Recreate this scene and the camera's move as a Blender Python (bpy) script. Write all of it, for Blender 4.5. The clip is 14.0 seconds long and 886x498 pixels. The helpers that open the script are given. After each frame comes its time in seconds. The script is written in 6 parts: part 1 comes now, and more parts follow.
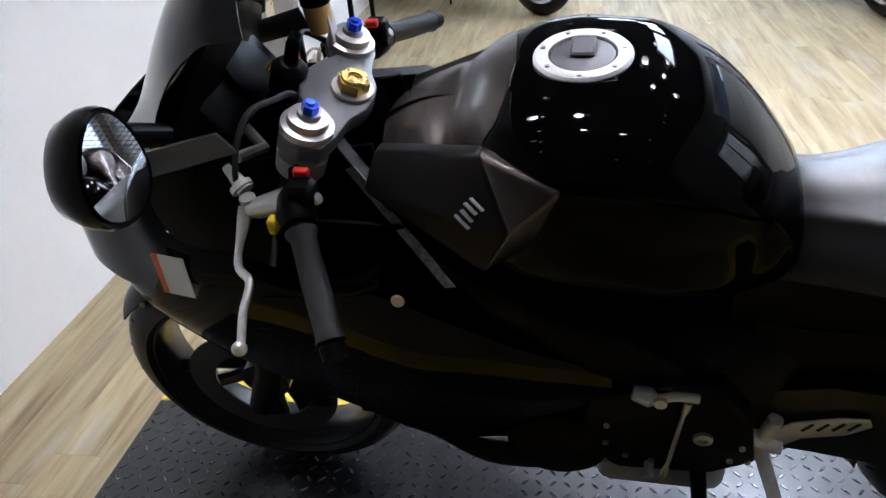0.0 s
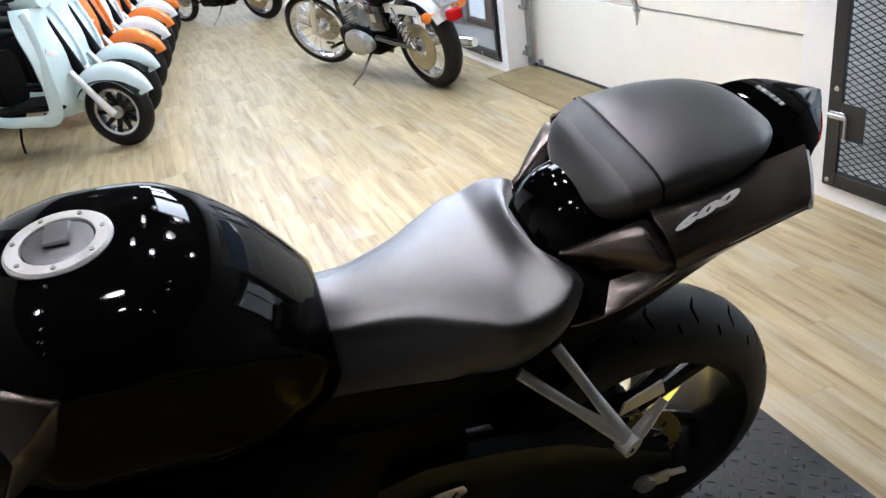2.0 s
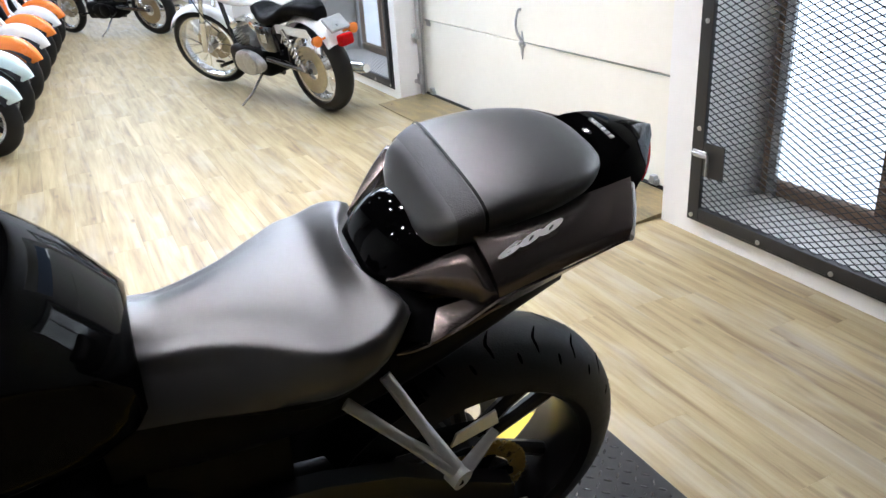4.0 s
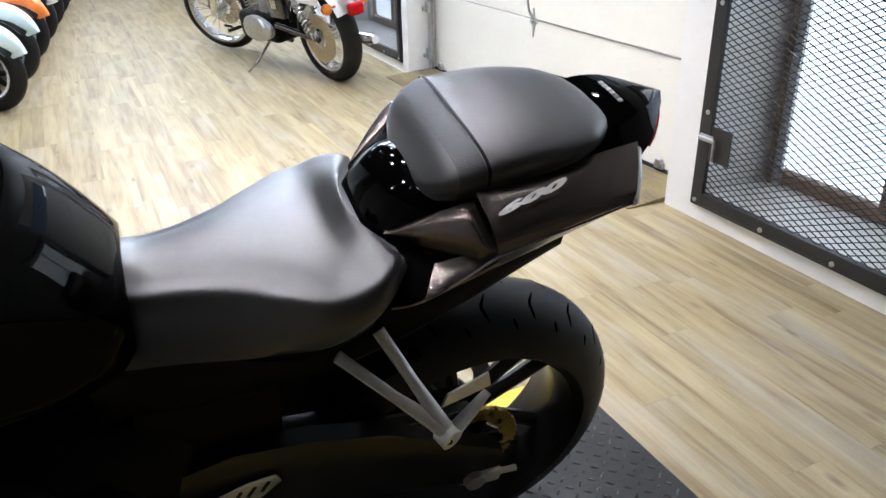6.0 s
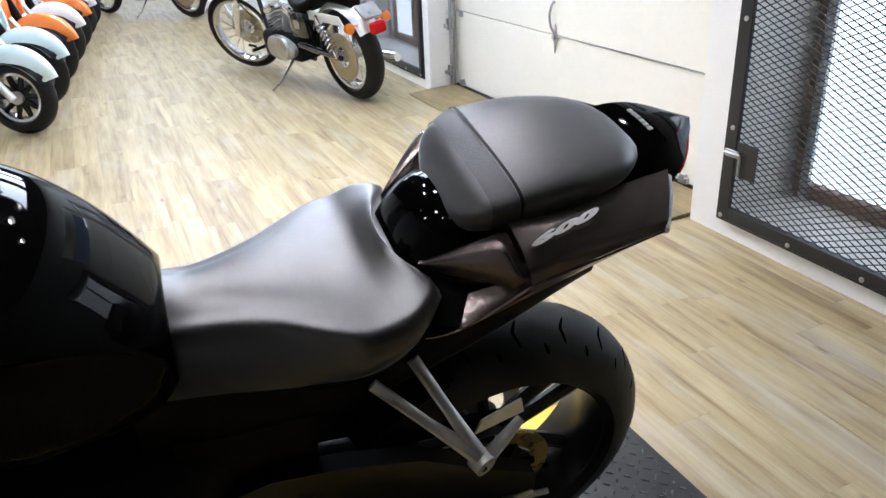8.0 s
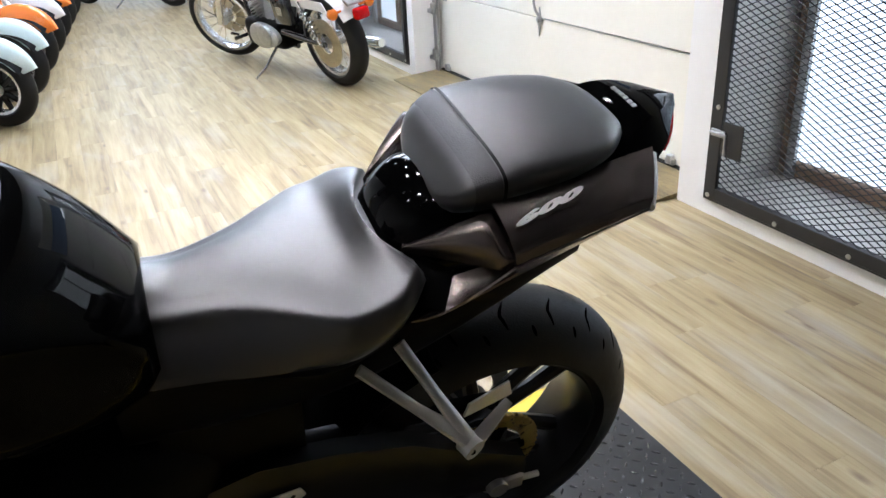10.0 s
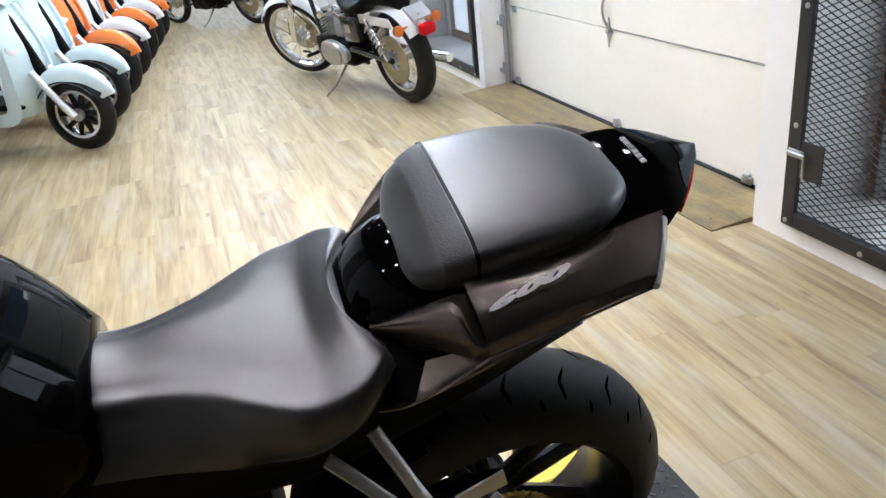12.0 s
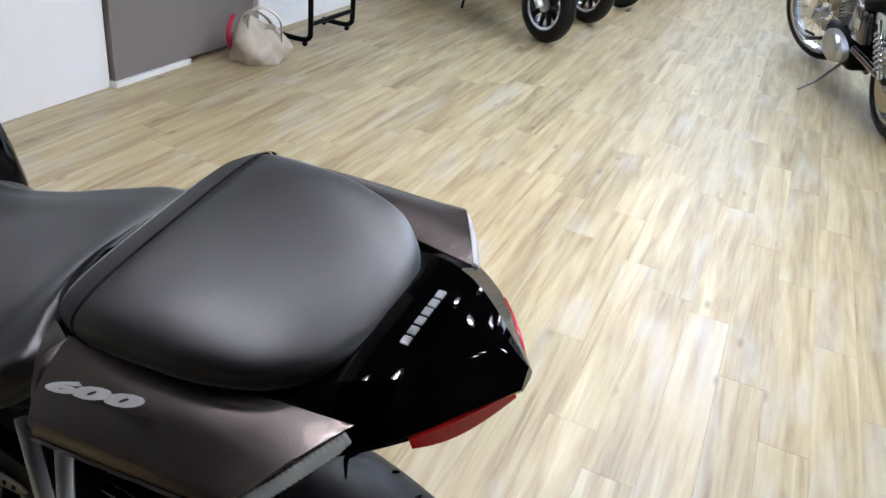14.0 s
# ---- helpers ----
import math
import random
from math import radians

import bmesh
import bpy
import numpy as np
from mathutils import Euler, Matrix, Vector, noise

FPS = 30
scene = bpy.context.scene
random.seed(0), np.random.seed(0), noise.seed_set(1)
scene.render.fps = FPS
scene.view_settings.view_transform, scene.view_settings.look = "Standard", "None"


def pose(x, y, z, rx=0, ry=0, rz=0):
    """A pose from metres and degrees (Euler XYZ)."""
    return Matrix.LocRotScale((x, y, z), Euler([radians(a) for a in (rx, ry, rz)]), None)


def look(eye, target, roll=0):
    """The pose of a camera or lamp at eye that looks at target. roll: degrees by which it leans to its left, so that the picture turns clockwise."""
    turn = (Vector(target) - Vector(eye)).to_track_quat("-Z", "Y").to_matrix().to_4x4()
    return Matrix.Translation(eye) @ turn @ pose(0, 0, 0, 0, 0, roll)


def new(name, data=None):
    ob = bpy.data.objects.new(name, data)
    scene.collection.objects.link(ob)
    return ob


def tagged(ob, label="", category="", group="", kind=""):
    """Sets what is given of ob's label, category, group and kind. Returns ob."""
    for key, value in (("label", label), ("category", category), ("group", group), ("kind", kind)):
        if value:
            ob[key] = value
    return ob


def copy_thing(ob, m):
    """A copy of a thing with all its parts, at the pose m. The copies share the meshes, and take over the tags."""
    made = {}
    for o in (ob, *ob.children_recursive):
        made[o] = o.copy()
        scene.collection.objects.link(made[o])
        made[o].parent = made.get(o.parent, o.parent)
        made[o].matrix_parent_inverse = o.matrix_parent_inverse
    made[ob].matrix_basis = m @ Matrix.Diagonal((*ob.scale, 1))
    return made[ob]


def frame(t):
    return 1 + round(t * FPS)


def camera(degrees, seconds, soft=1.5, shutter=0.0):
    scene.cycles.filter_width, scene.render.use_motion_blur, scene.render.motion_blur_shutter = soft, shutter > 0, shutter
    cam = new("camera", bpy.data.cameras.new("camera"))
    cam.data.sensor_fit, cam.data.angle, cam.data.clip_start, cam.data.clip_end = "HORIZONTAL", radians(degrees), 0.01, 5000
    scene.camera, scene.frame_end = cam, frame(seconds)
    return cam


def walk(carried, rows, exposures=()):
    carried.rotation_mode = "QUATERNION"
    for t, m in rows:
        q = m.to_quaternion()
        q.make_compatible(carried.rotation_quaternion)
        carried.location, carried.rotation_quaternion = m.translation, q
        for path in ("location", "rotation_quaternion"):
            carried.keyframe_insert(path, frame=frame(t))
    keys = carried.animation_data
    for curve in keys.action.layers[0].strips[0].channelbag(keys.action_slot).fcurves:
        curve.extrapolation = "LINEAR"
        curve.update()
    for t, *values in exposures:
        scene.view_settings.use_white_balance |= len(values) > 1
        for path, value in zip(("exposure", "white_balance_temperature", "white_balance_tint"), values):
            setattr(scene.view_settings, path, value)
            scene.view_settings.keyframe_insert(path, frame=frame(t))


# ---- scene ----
cam = camera(59.9, 14.0)
PATH = [
    (0, (0.188, -0.092, 1.292), (-0.124, 1.615, 0.297), -4.2),
    (0.3, (0.225, -0.066, 1.310), (0.105, 1.698, 0.374), -6.7),
    (0.5, (0.261, -0.057, 1.315), (0.268, 1.714, 0.386), -9.0),
    (1, (0.320, -0.042, 1.323), (0.540, 1.718, 0.399), -10.5),
    (1.2, (0.341, -0.037, 1.326), (0.652, 1.726, 0.435), -9.7),
    (1.6, (0.363, -0.054, 1.335), (0.778, 1.698, 0.464), -8.4),
    (2, (0.385, -0.062, 1.338), (0.917, 1.660, 0.470), -8.5),
    (2.2, (0.411, -0.058, 1.334), (1.018, 1.646, 0.481), -8.4),
    (2.5, (0.434, -0.061, 1.330), (1.117, 1.615, 0.480), -8.0),
    (3, (0.462, -0.066, 1.328), (1.210, 1.588, 0.491), -7.9),
    (3.5, (0.480, -0.070, 1.320), (1.252, 1.579, 0.492), -5.8),
    (4, (0.491, -0.078, 1.312), (1.268, 1.567, 0.483), -3.9),
    (4.2, (0.495, -0.083, 1.299), (1.267, 1.554, 0.449), -2.3),
    (6.3, (0.488, -0.075, 1.273), (1.249, 1.550, 0.390), -0.7),
    (6.5, (0.478, -0.072, 1.273), (1.216, 1.555, 0.375), 0.3),
    (7, (0.464, -0.075, 1.301), (1.151, 1.627, 0.506), -1.4),
    (7.5, (0.465, -0.078, 1.300), (1.144, 1.621, 0.493), -1.8),
    (8, (0.475, -0.074, 1.302), (1.198, 1.589, 0.459), -2.4),
    (8.5, (0.480, -0.078, 1.295), (1.197, 1.581, 0.438), -2.4),
    (8.7, (0.486, -0.077, 1.291), (1.221, 1.562, 0.412), -2.7),
    (10.8, (0.485, -0.064, 1.290), (1.224, 1.586, 0.435), -4.1),
    (11, (0.495, -0.063, 1.293), (1.240, 1.595, 0.458), -4.7),
    (11.5, (0.514, -0.053, 1.303), (1.345, 1.569, 0.479), -3.8),
    (12, (0.679, 0.010, 1.309), (1.207, 1.743, 0.463), -6.3),
    (12.3, (0.822, 0.026, 1.346), (1.250, 1.758, 0.442), -4.6),
    (12.5, (0.890, 0.038, 1.344), (1.331, 1.768, 0.444), -2.0),
    (12.8, (0.961, 0.053, 1.335), (1.296, 1.783, 0.389), -0.8),
    (13, (1.020, 0.117, 1.311), (1.257, 1.858, 0.355), 2.4),
    (13.2, (1.083, 0.164, 1.337), (1.117, 1.920, 0.380), 4.5),
    (13.5, (1.181, 0.255, 1.335), (1.062, 1.972, 0.317), 4.8),
    (13.7, (1.243, 0.304, 1.333), (1.023, 1.988, 0.277), 5.4),
    (14, (1.373, 0.369, 1.336), (0.773, 1.986, 0.324), 7.9),
]
walk(cam, [(t, look(eye, target, roll)) for t, eye, target, roll in PATH], exposures=[(0.0, 0.16, 5950, 10), (1.0, 0.13, 6100, 10), (2.5, 0.19, 6300, 10), (4.0, 0.27, 6300, 10), (7.0, 0.25, 6200, 10), (11.0, 0.20, 6250, 10), (12.5, 0.16, 6250, 10), (13.0, 0.06, 6350, 10), (14.0, -0.04, 5950, 10)])

# ---- world and light ----
world = bpy.data.worlds.new("world")
scene.world = world
world.use_nodes = True
wn = world.node_tree
wn.nodes.clear()
sky = wn.nodes.new("ShaderNodeTexSky")
sky.sky_type, sky.sun_disc = "NISHITA", False
sky.sun_elevation, sky.sun_rotation = radians(40), radians(90)
wbg = wn.nodes.new("ShaderNodeBackground")
wbg.inputs["Strength"].default_value = 0.12
wout = wn.nodes.new("ShaderNodeOutputWorld")
wn.links.new(sky.outputs[0], wbg.inputs[0])
wn.links.new(wbg.outputs[0], wout.inputs[0])

LAMP_GLOW = 590.0
LAMP_WARM = (1.0, 0.955, 0.99)


# ---- materials ----
def material(name, color, rough=0.5, metal=0.0, coat=0.0, spec=0.5, vary=0.0, vary_scale=8.0, bump=0.0, bump_scale=200.0,
             emit=None, glow=0.0, trans=0.0, ior=1.5, rand=0.0, stretch=(1, 1, 1), rough_vary=0.1, sheen=0.0):
    """A principled material with colour variation at two scales and a fine relief."""
    m = bpy.data.materials.new(name)
    m.use_nodes = True
    nt = m.node_tree
    b = nt.nodes["Principled BSDF"]
    b.inputs["Base Color"].default_value = (*color, 1)
    b.inputs["Roughness"].default_value = rough
    b.inputs["Metallic"].default_value = metal
    b.inputs["Coat Weight"].default_value = coat
    b.inputs["Coat Roughness"].default_value = 0.03
    b.inputs["Specular IOR Level"].default_value = spec
    b.inputs["Transmission Weight"].default_value = trans
    b.inputs["IOR"].default_value = ior
    b.inputs["Sheen Weight"].default_value = sheen
    b.inputs["Sheen Roughness"].default_value = 0.32
    if emit:
        b.inputs["Emission Color"].default_value = (*emit, 1)
        b.inputs["Emission Strength"].default_value = glow
    tc = nt.nodes.new("ShaderNodeTexCoord")
    mp = nt.nodes.new("ShaderNodeMapping")
    mp.inputs["Scale"].default_value = stretch
    nt.links.new(tc.outputs["Object"], mp.inputs[0])
    if vary or rand:
        n1, n2 = nt.nodes.new("ShaderNodeTexNoise"), nt.nodes.new("ShaderNodeTexNoise")
        n1.inputs["Scale"].default_value, n1.inputs["Detail"].default_value = vary_scale, 6
        n2.inputs["Scale"].default_value, n2.inputs["Detail"].default_value = vary_scale * 9, 4
        for n in (n1, n2):
            nt.links.new(mp.outputs[0], n.inputs["Vector"])
        add = nt.nodes.new("ShaderNodeMath")
        add.operation = "MULTIPLY_ADD"
        add.inputs[1].default_value = 0.45
        nt.links.new(n2.outputs["Fac"], add.inputs[0])
        nt.links.new(n1.outputs["Fac"], add.inputs[2])
        mr = nt.nodes.new("ShaderNodeMapRange")
        mr.inputs["From Min"].default_value, mr.inputs["From Max"].default_value = 0.4, 1.05
        mr.inputs["To Min"].default_value, mr.inputs["To Max"].default_value = 1 - vary, 1 + vary
        nt.links.new(add.outputs[0], mr.inputs["Value"])
        fac = mr.outputs[0]
        if rand:
            oi = nt.nodes.new("ShaderNodeObjectInfo")
            rr = nt.nodes.new("ShaderNodeMapRange")
            rr.inputs["To Min"].default_value, rr.inputs["To Max"].default_value = 1 - rand, 1 + rand
            nt.links.new(oi.outputs["Random"], rr.inputs["Value"])
            mu = nt.nodes.new("ShaderNodeMath")
            mu.operation = "MULTIPLY"
            nt.links.new(fac, mu.inputs[0])
            nt.links.new(rr.outputs[0], mu.inputs[1])
            fac = mu.outputs[0]
        sc = nt.nodes.new("ShaderNodeVectorMath")
        sc.operation = "SCALE"
        sc.inputs[0].default_value = color
        nt.links.new(fac, sc.inputs["Scale"])
        nt.links.new(sc.outputs[0], b.inputs["Base Color"])
        rm = nt.nodes.new("ShaderNodeMapRange")
        rm.inputs["From Min"].default_value, rm.inputs["From Max"].default_value = 0.4, 1.05
        rm.inputs["To Min"].default_value, rm.inputs["To Max"].default_value = max(rough - rough_vary, 0.02), min(rough + rough_vary, 1)
        nt.links.new(add.outputs[0], rm.inputs["Value"])
        nt.links.new(rm.outputs[0], b.inputs["Roughness"])
    if bump:
        nb = nt.nodes.new("ShaderNodeTexNoise")
        nb.inputs["Scale"].default_value, nb.inputs["Detail"].default_value = bump_scale, 3
        nt.links.new(mp.outputs[0], nb.inputs["Vector"])
        bn = nt.nodes.new("ShaderNodeBump")
        bn.inputs["Strength"].default_value, bn.inputs["Distance"].default_value = bump, 0.002
        nt.links.new(nb.outputs["Fac"], bn.inputs["Height"])
        nt.links.new(bn.outputs[0], b.inputs["Normal"])
    return m


def plank_material():
    """Washed oak vinyl planks: a tone for each plank, cathedral grain, grey smears and small knots."""
    m = bpy.data.materials.new("plank_vinyl")
    m.use_nodes = True
    nt = m.node_tree
    b = nt.nodes["Principled BSDF"]
    L = nt.links.new
    tc, oi = nt.nodes.new("ShaderNodeTexCoord"), nt.nodes.new("ShaderNodeObjectInfo")
    geo = nt.nodes.new("ShaderNodeNewGeometry")
    off = nt.nodes.new("ShaderNodeVectorMath")
    off.operation = "MULTIPLY_ADD"
    off.inputs[1].default_value = (37.0, 91.0, 13.0)
    rnd = nt.nodes.new("ShaderNodeCombineXYZ")
    pick = nt.nodes.new("ShaderNodeMath")
    pick.operation = "ADD"
    L(oi.outputs["Random"], pick.inputs[0])
    L(geo.outputs["Random Per Island"], pick.inputs[1])
    for i in range(3):
        L(pick.outputs[0], rnd.inputs[i])
    L(rnd.outputs[0], off.inputs[0])
    L(tc.outputs["Object"], off.inputs[2])

    def noise_at(scale, stretch, detail=6, dist=0.0):
        mp, n = nt.nodes.new("ShaderNodeMapping"), nt.nodes.new("ShaderNodeTexNoise")
        mp.inputs["Scale"].default_value = stretch
        n.inputs["Scale"].default_value, n.inputs["Detail"].default_value, n.inputs["Distortion"].default_value = scale, detail, dist
        L(off.outputs[0], mp.inputs[0])
        L(mp.outputs[0], n.inputs["Vector"])
        return n.outputs["Fac"]

    broad, grain, fine = noise_at(1.0, (15, 1.2, 1), 6, 0.9), noise_at(1.0, (40, 2.2, 1), 7, 1.5), noise_at(1.0, (230, 9, 1), 3)
    r1 = nt.nodes.new("ShaderNodeValToRGB")
    e = r1.color_ramp.elements
    e[0].position, e[0].color = 0.30, (0.145, 0.097, 0.046, 1)
    e[1].position, e[1].color = 0.70, (0.445, 0.378, 0.235, 1)
    mid = e.new(0.5)
    mid.color = (0.325, 0.258, 0.135, 1)
    mixv = nt.nodes.new("ShaderNodeMath")
    mixv.operation = "MULTIPLY_ADD"
    mixv.inputs[1].default_value = 0.36
    L(grain, mixv.inputs[0])
    half = nt.nodes.new("ShaderNodeMath")
    half.operation = "MULTIPLY"
    half.inputs[1].default_value = 0.64
    L(broad, half.inputs[0])
    L(half.outputs[0], mixv.inputs[2])
    L(mixv.outputs[0], r1.inputs[0])
    tone = nt.nodes.new("ShaderNodeMapRange")
    fr = nt.nodes.new("ShaderNodeMath")
    fr.operation = "FRACT"
    L(pick.outputs[0], fr.inputs[0])
    tone.inputs["To Min"].default_value, tone.inputs["To Max"].default_value = 0.91, 1.07
    L(fr.outputs[0], tone.inputs["Value"])
    sc = nt.nodes.new("ShaderNodeVectorMath")
    sc.operation = "SCALE"
    L(r1.outputs[0], sc.inputs[0])
    L(tone.outputs[0], sc.inputs["Scale"])
    grey = nt.nodes.new("ShaderNodeMix")
    grey.data_type = "RGBA"
    gr = nt.nodes.new("ShaderNodeMapRange")
    gr.inputs["From Min"].default_value, gr.inputs["From Max"].default_value = 0.52, 0.75
    gr.inputs["To Max"].default_value = 0.6
    L(noise_at(1.0, (8, 1.8, 1), 4, 0.5), gr.inputs["Value"])
    L(gr.outputs[0], grey.inputs["Factor"])
    L(sc.outputs[0], grey.inputs["A"])
    grey.inputs["B"].default_value = (0.40, 0.372, 0.318, 1)
    knot = nt.nodes.new("ShaderNodeTexVoronoi")
    kmp = nt.nodes.new("ShaderNodeMapping")
    kmp.inputs["Scale"].default_value = (7, 2.6, 1)
    L(off.outputs[0], kmp.inputs[0])
    L(kmp.outputs[0], knot.inputs["Vector"])
    knot.inputs["Scale"].default_value = 1.0
    kr = nt.nodes.new("ShaderNodeMapRange")
    kr.inputs["From Min"].default_value, kr.inputs["From Max"].default_value = 0.03, 0.11
    kr.inputs["To Min"].default_value, kr.inputs["To Max"].default_value = 0.8, 0.0
    L(knot.outputs["Distance"], kr.inputs["Value"])
    dark = nt.nodes.new("ShaderNodeMix")
    dark.data_type = "RGBA"
    L(kr.outputs[0], dark.inputs["Factor"])
    L(grey.outputs["Result"], dark.inputs["A"])
    dark.inputs["B"].default_value = (0.14, 0.10, 0.065, 1)
    L(dark.outputs["Result"], b.inputs["Base Color"])
    b.inputs["Specular IOR Level"].default_value = 0.55
    rg = nt.nodes.new("ShaderNodeMapRange")
    rg.inputs["To Min"].default_value, rg.inputs["To Max"].default_value = 0.35, 0.50
    L(grain, rg.inputs["Value"])
    L(rg.outputs[0], b.inputs["Roughness"])
    bn = nt.nodes.new("ShaderNodeBump")
    bn.inputs["Strength"].default_value, bn.inputs["Distance"].default_value = 0.25, 0.001
    L(fine, bn.inputs["Height"])
    L(bn.outputs[0], b.inputs["Normal"])
    return m


M_PLANK = plank_material()
M_SLAB = material("slab_dark", (0.20, 0.165, 0.12), 0.7, vary=0.2)
M_WALL = material("white_wall_paint", (0.83, 0.82, 0.80), 0.6, vary=0.03, vary_scale=1.5, bump=0.12, bump_scale=90)
M_CEIL = material("dark_ceiling_paint", (0.03, 0.03, 0.031), 0.8, vary=0.1)
M_DARKWALL = material("charcoal_wall_paint", (0.05, 0.05, 0.052), 0.7, vary=0.1)
M_TRIM = material("white_trim_paint", (0.80, 0.79, 0.76), 0.42, vary=0.05, vary_scale=4, bump=0.1, bump_scale=120)
M_DOORP = material("garage_panel_paint", (0.84, 0.815, 0.73), 0.42, vary=0.03, vary_scale=2.5, bump=0.25, bump_scale=55)
M_BLACKSTEEL = material("black_painted_steel", (0.014, 0.014, 0.015), 0.45, vary=0.35, vary_scale=14, bump=0.2, bump_scale=160)
M_MESH = material("expanded_mesh_steel", (0.03, 0.03, 0.032), 0.45, metal=0.3)
M_GALV = material("galvanised_steel", (0.46, 0.47, 0.48), 0.34, metal=0.9, vary=0.2, vary_scale=20)
M_SEAL = material("rubber_seal", (0.014, 0.014, 0.014), 0.7)
M_PLY = material("plywood_ramp", (0.185, 0.138, 0.062), 0.45, vary=0.75, vary_scale=3.0, stretch=(5, 1.2, 1), bump=0.2, bump_scale=120)
M_WOODSILL = material("brown_sill_wood", (0.20, 0.125, 0.075), 0.6, vary=0.3, vary_scale=6, stretch=(4, 1, 4))
M_TAUPE = material("taupe_panel", (0.19, 0.168, 0.152), 0.55, vary=0.05, vary_scale=3)
M_MAT = material("black_rubber_mat", (0.014, 0.014, 0.015), 0.34, vary=0.3, vary_scale=5, bump=0.15, bump_scale=140, spec=0.6)
M_MATTREAD = material("worn_mat_tread", (0.026, 0.026, 0.027), 0.22, vary=0.25, vary_scale=7, spec=0.8)
M_YELLOW = material("yellow_mat_edge", (0.72, 0.52, 0.05), 0.45, vary=0.12, vary_scale=9)
M_SKYGLOW = material("daylight_panel", (0.8, 0.85, 0.9), 0.6, emit=(0.74, 0.84, 1.0), glow=1.35)
# stronger glow for an added panel above view, not the pane's own daylight
M_SKYBOOST = material("added_daylight_boost", (0.8, 0.85, 0.9), 0.6, emit=(0.86, 0.93, 1.0), glow=6.0)
M_SHOPGLOW = material("shop_window_daylight", (0.8, 0.85, 0.9), 0.6, emit=(0.80, 0.92, 1.06), glow=0.8)
M_SHOPHIGH = material("high_shop_window_daylight", (0.8, 0.85, 0.9), 0.6, emit=(0.80, 0.92, 1.06), glow=2.5)
M_GLASS = material("window_glass", (0.95, 0.97, 0.98), 0.02, trans=1.0)
M_LAMP = material("lamp_lens", (0.9, 0.9, 0.9), 0.4, emit=LAMP_WARM, glow=LAMP_GLOW)
M_TROFFER = material("troffer_diffuser", (0.9, 0.9, 0.9), 0.5, emit=(0.86, 0.96, 1.14), glow=25.0)
M_LAMPBODY = material("lamp_baffle_black", (0.02, 0.02, 0.02), 0.5)

M_GLOSS = material("gloss_black_paint", (0.0012, 0.0012, 0.0013), 0.045, spec=0.075)
# the bronze of the next line, darkened to paint in the knee plate's shade
M_GRAPH_SHADED = material("bronze_graphite_shaded", (0.020, 0.017, 0.0158), 0.30, metal=0.7, spec=0.2, bump=0.02, bump_scale=1500)
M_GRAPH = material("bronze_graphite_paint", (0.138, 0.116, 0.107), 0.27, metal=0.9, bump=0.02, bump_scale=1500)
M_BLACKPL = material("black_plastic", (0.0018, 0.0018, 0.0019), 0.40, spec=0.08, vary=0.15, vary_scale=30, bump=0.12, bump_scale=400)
M_DARKMET = material("dark_engine_metal", (0.0022, 0.0022, 0.0022), 0.40, metal=0.0, spec=0.10, vary=0.3, vary_scale=25, bump=0.15, bump_scale=220)
M_VINYL = material("black_seat_vinyl", (0.006, 0.0052, 0.005), 0.37, spec=0.9, ior=1.52, sheen=0.4, vary=0.05, vary_scale=12, rough_vary=0.03, bump=0.12, bump_scale=900)
M_VINYL_SIDE = material("black_seat_side_vinyl", (0.0016, 0.0015, 0.0016), 0.5, spec=0.06, vary=0.1, vary_scale=20, bump=0.3, bump_scale=800)
M_STITCH = material("seat_strap_vinyl", (0.013, 0.012, 0.012), 0.5, bump=0.4, bump_scale=500)
M_RUBBER = material("tyre_rubber", (0.006, 0.006, 0.0064), 0.5, spec=0.28, vary=0.25, vary_scale=15, bump=0.2, bump_scale=300)
M_GRIP = material("grip_rubber", (0.006, 0.006, 0.0065), 0.6, bump=0.8, bump_scale=700)
M_ALU = material("satin_aluminium", (0.66, 0.64, 0.61), 0.38, metal=0.65, vary=0.12, vary_scale=40, bump=0.12, bump_scale=300)
M_TRIPLE = material("grey_triple_clamp_paint", (0.11, 0.11, 0.113), 0.40, metal=0.35, vary=0.06, vary_scale=60)
M_RING = material("bright_cap_ring", (0.86, 0.85, 0.83), 0.34, metal=0.6, bump=0.05, bump_scale=500)
M_CHROME = material("chrome", (0.80, 0.80, 0.80), 0.08, metal=1.0)
M_SCREW = material("zinc_screw", (0.52, 0.51, 0.48), 0.3, metal=0.9)
M_GOLD = material("gold_anodised", (0.55, 0.38, 0.11), 0.30, metal=0.9, vary=0.15, vary_scale=60)
M_BLUE = material("blue_anodised", (0.03, 0.10, 0.75), 0.25, metal=0.6)
M_RED = material("red_switch", (0.65, 0.03, 0.03), 0.35)
M_REDLENS = material("red_lens", (0.42, 0.004, 0.006), 0.15, spec=0.15)
M_CLEAR = material("clear_lens", (0.80, 0.80, 0.77), 0.12, coat=1.0, trans=0.1)
M_AMBER = material("amber_fluid", (0.88, 0.52, 0.16), 0.2, coat=0.5)
M_AMBERLENS = material("amber_lens", (0.62, 0.15, 0.01), 0.12, coat=0.6)
M_YELTAB = material("yellow_tab", (0.80, 0.58, 0.03), 0.4)
M_WHITE = material("white_decal", (0.86, 0.86, 0.85), 0.35)
M_SILVERDECAL = material("silver_decal", (0.42, 0.42, 0.42), 0.38, vary=0.2, vary_scale=90)
M_ORANGE = material("orange_decal", (0.75, 0.16, 0.04), 0.4)
M_MIRROR = material("mirror_glass", (0.88, 0.90, 0.93), 0.015, metal=1.0)
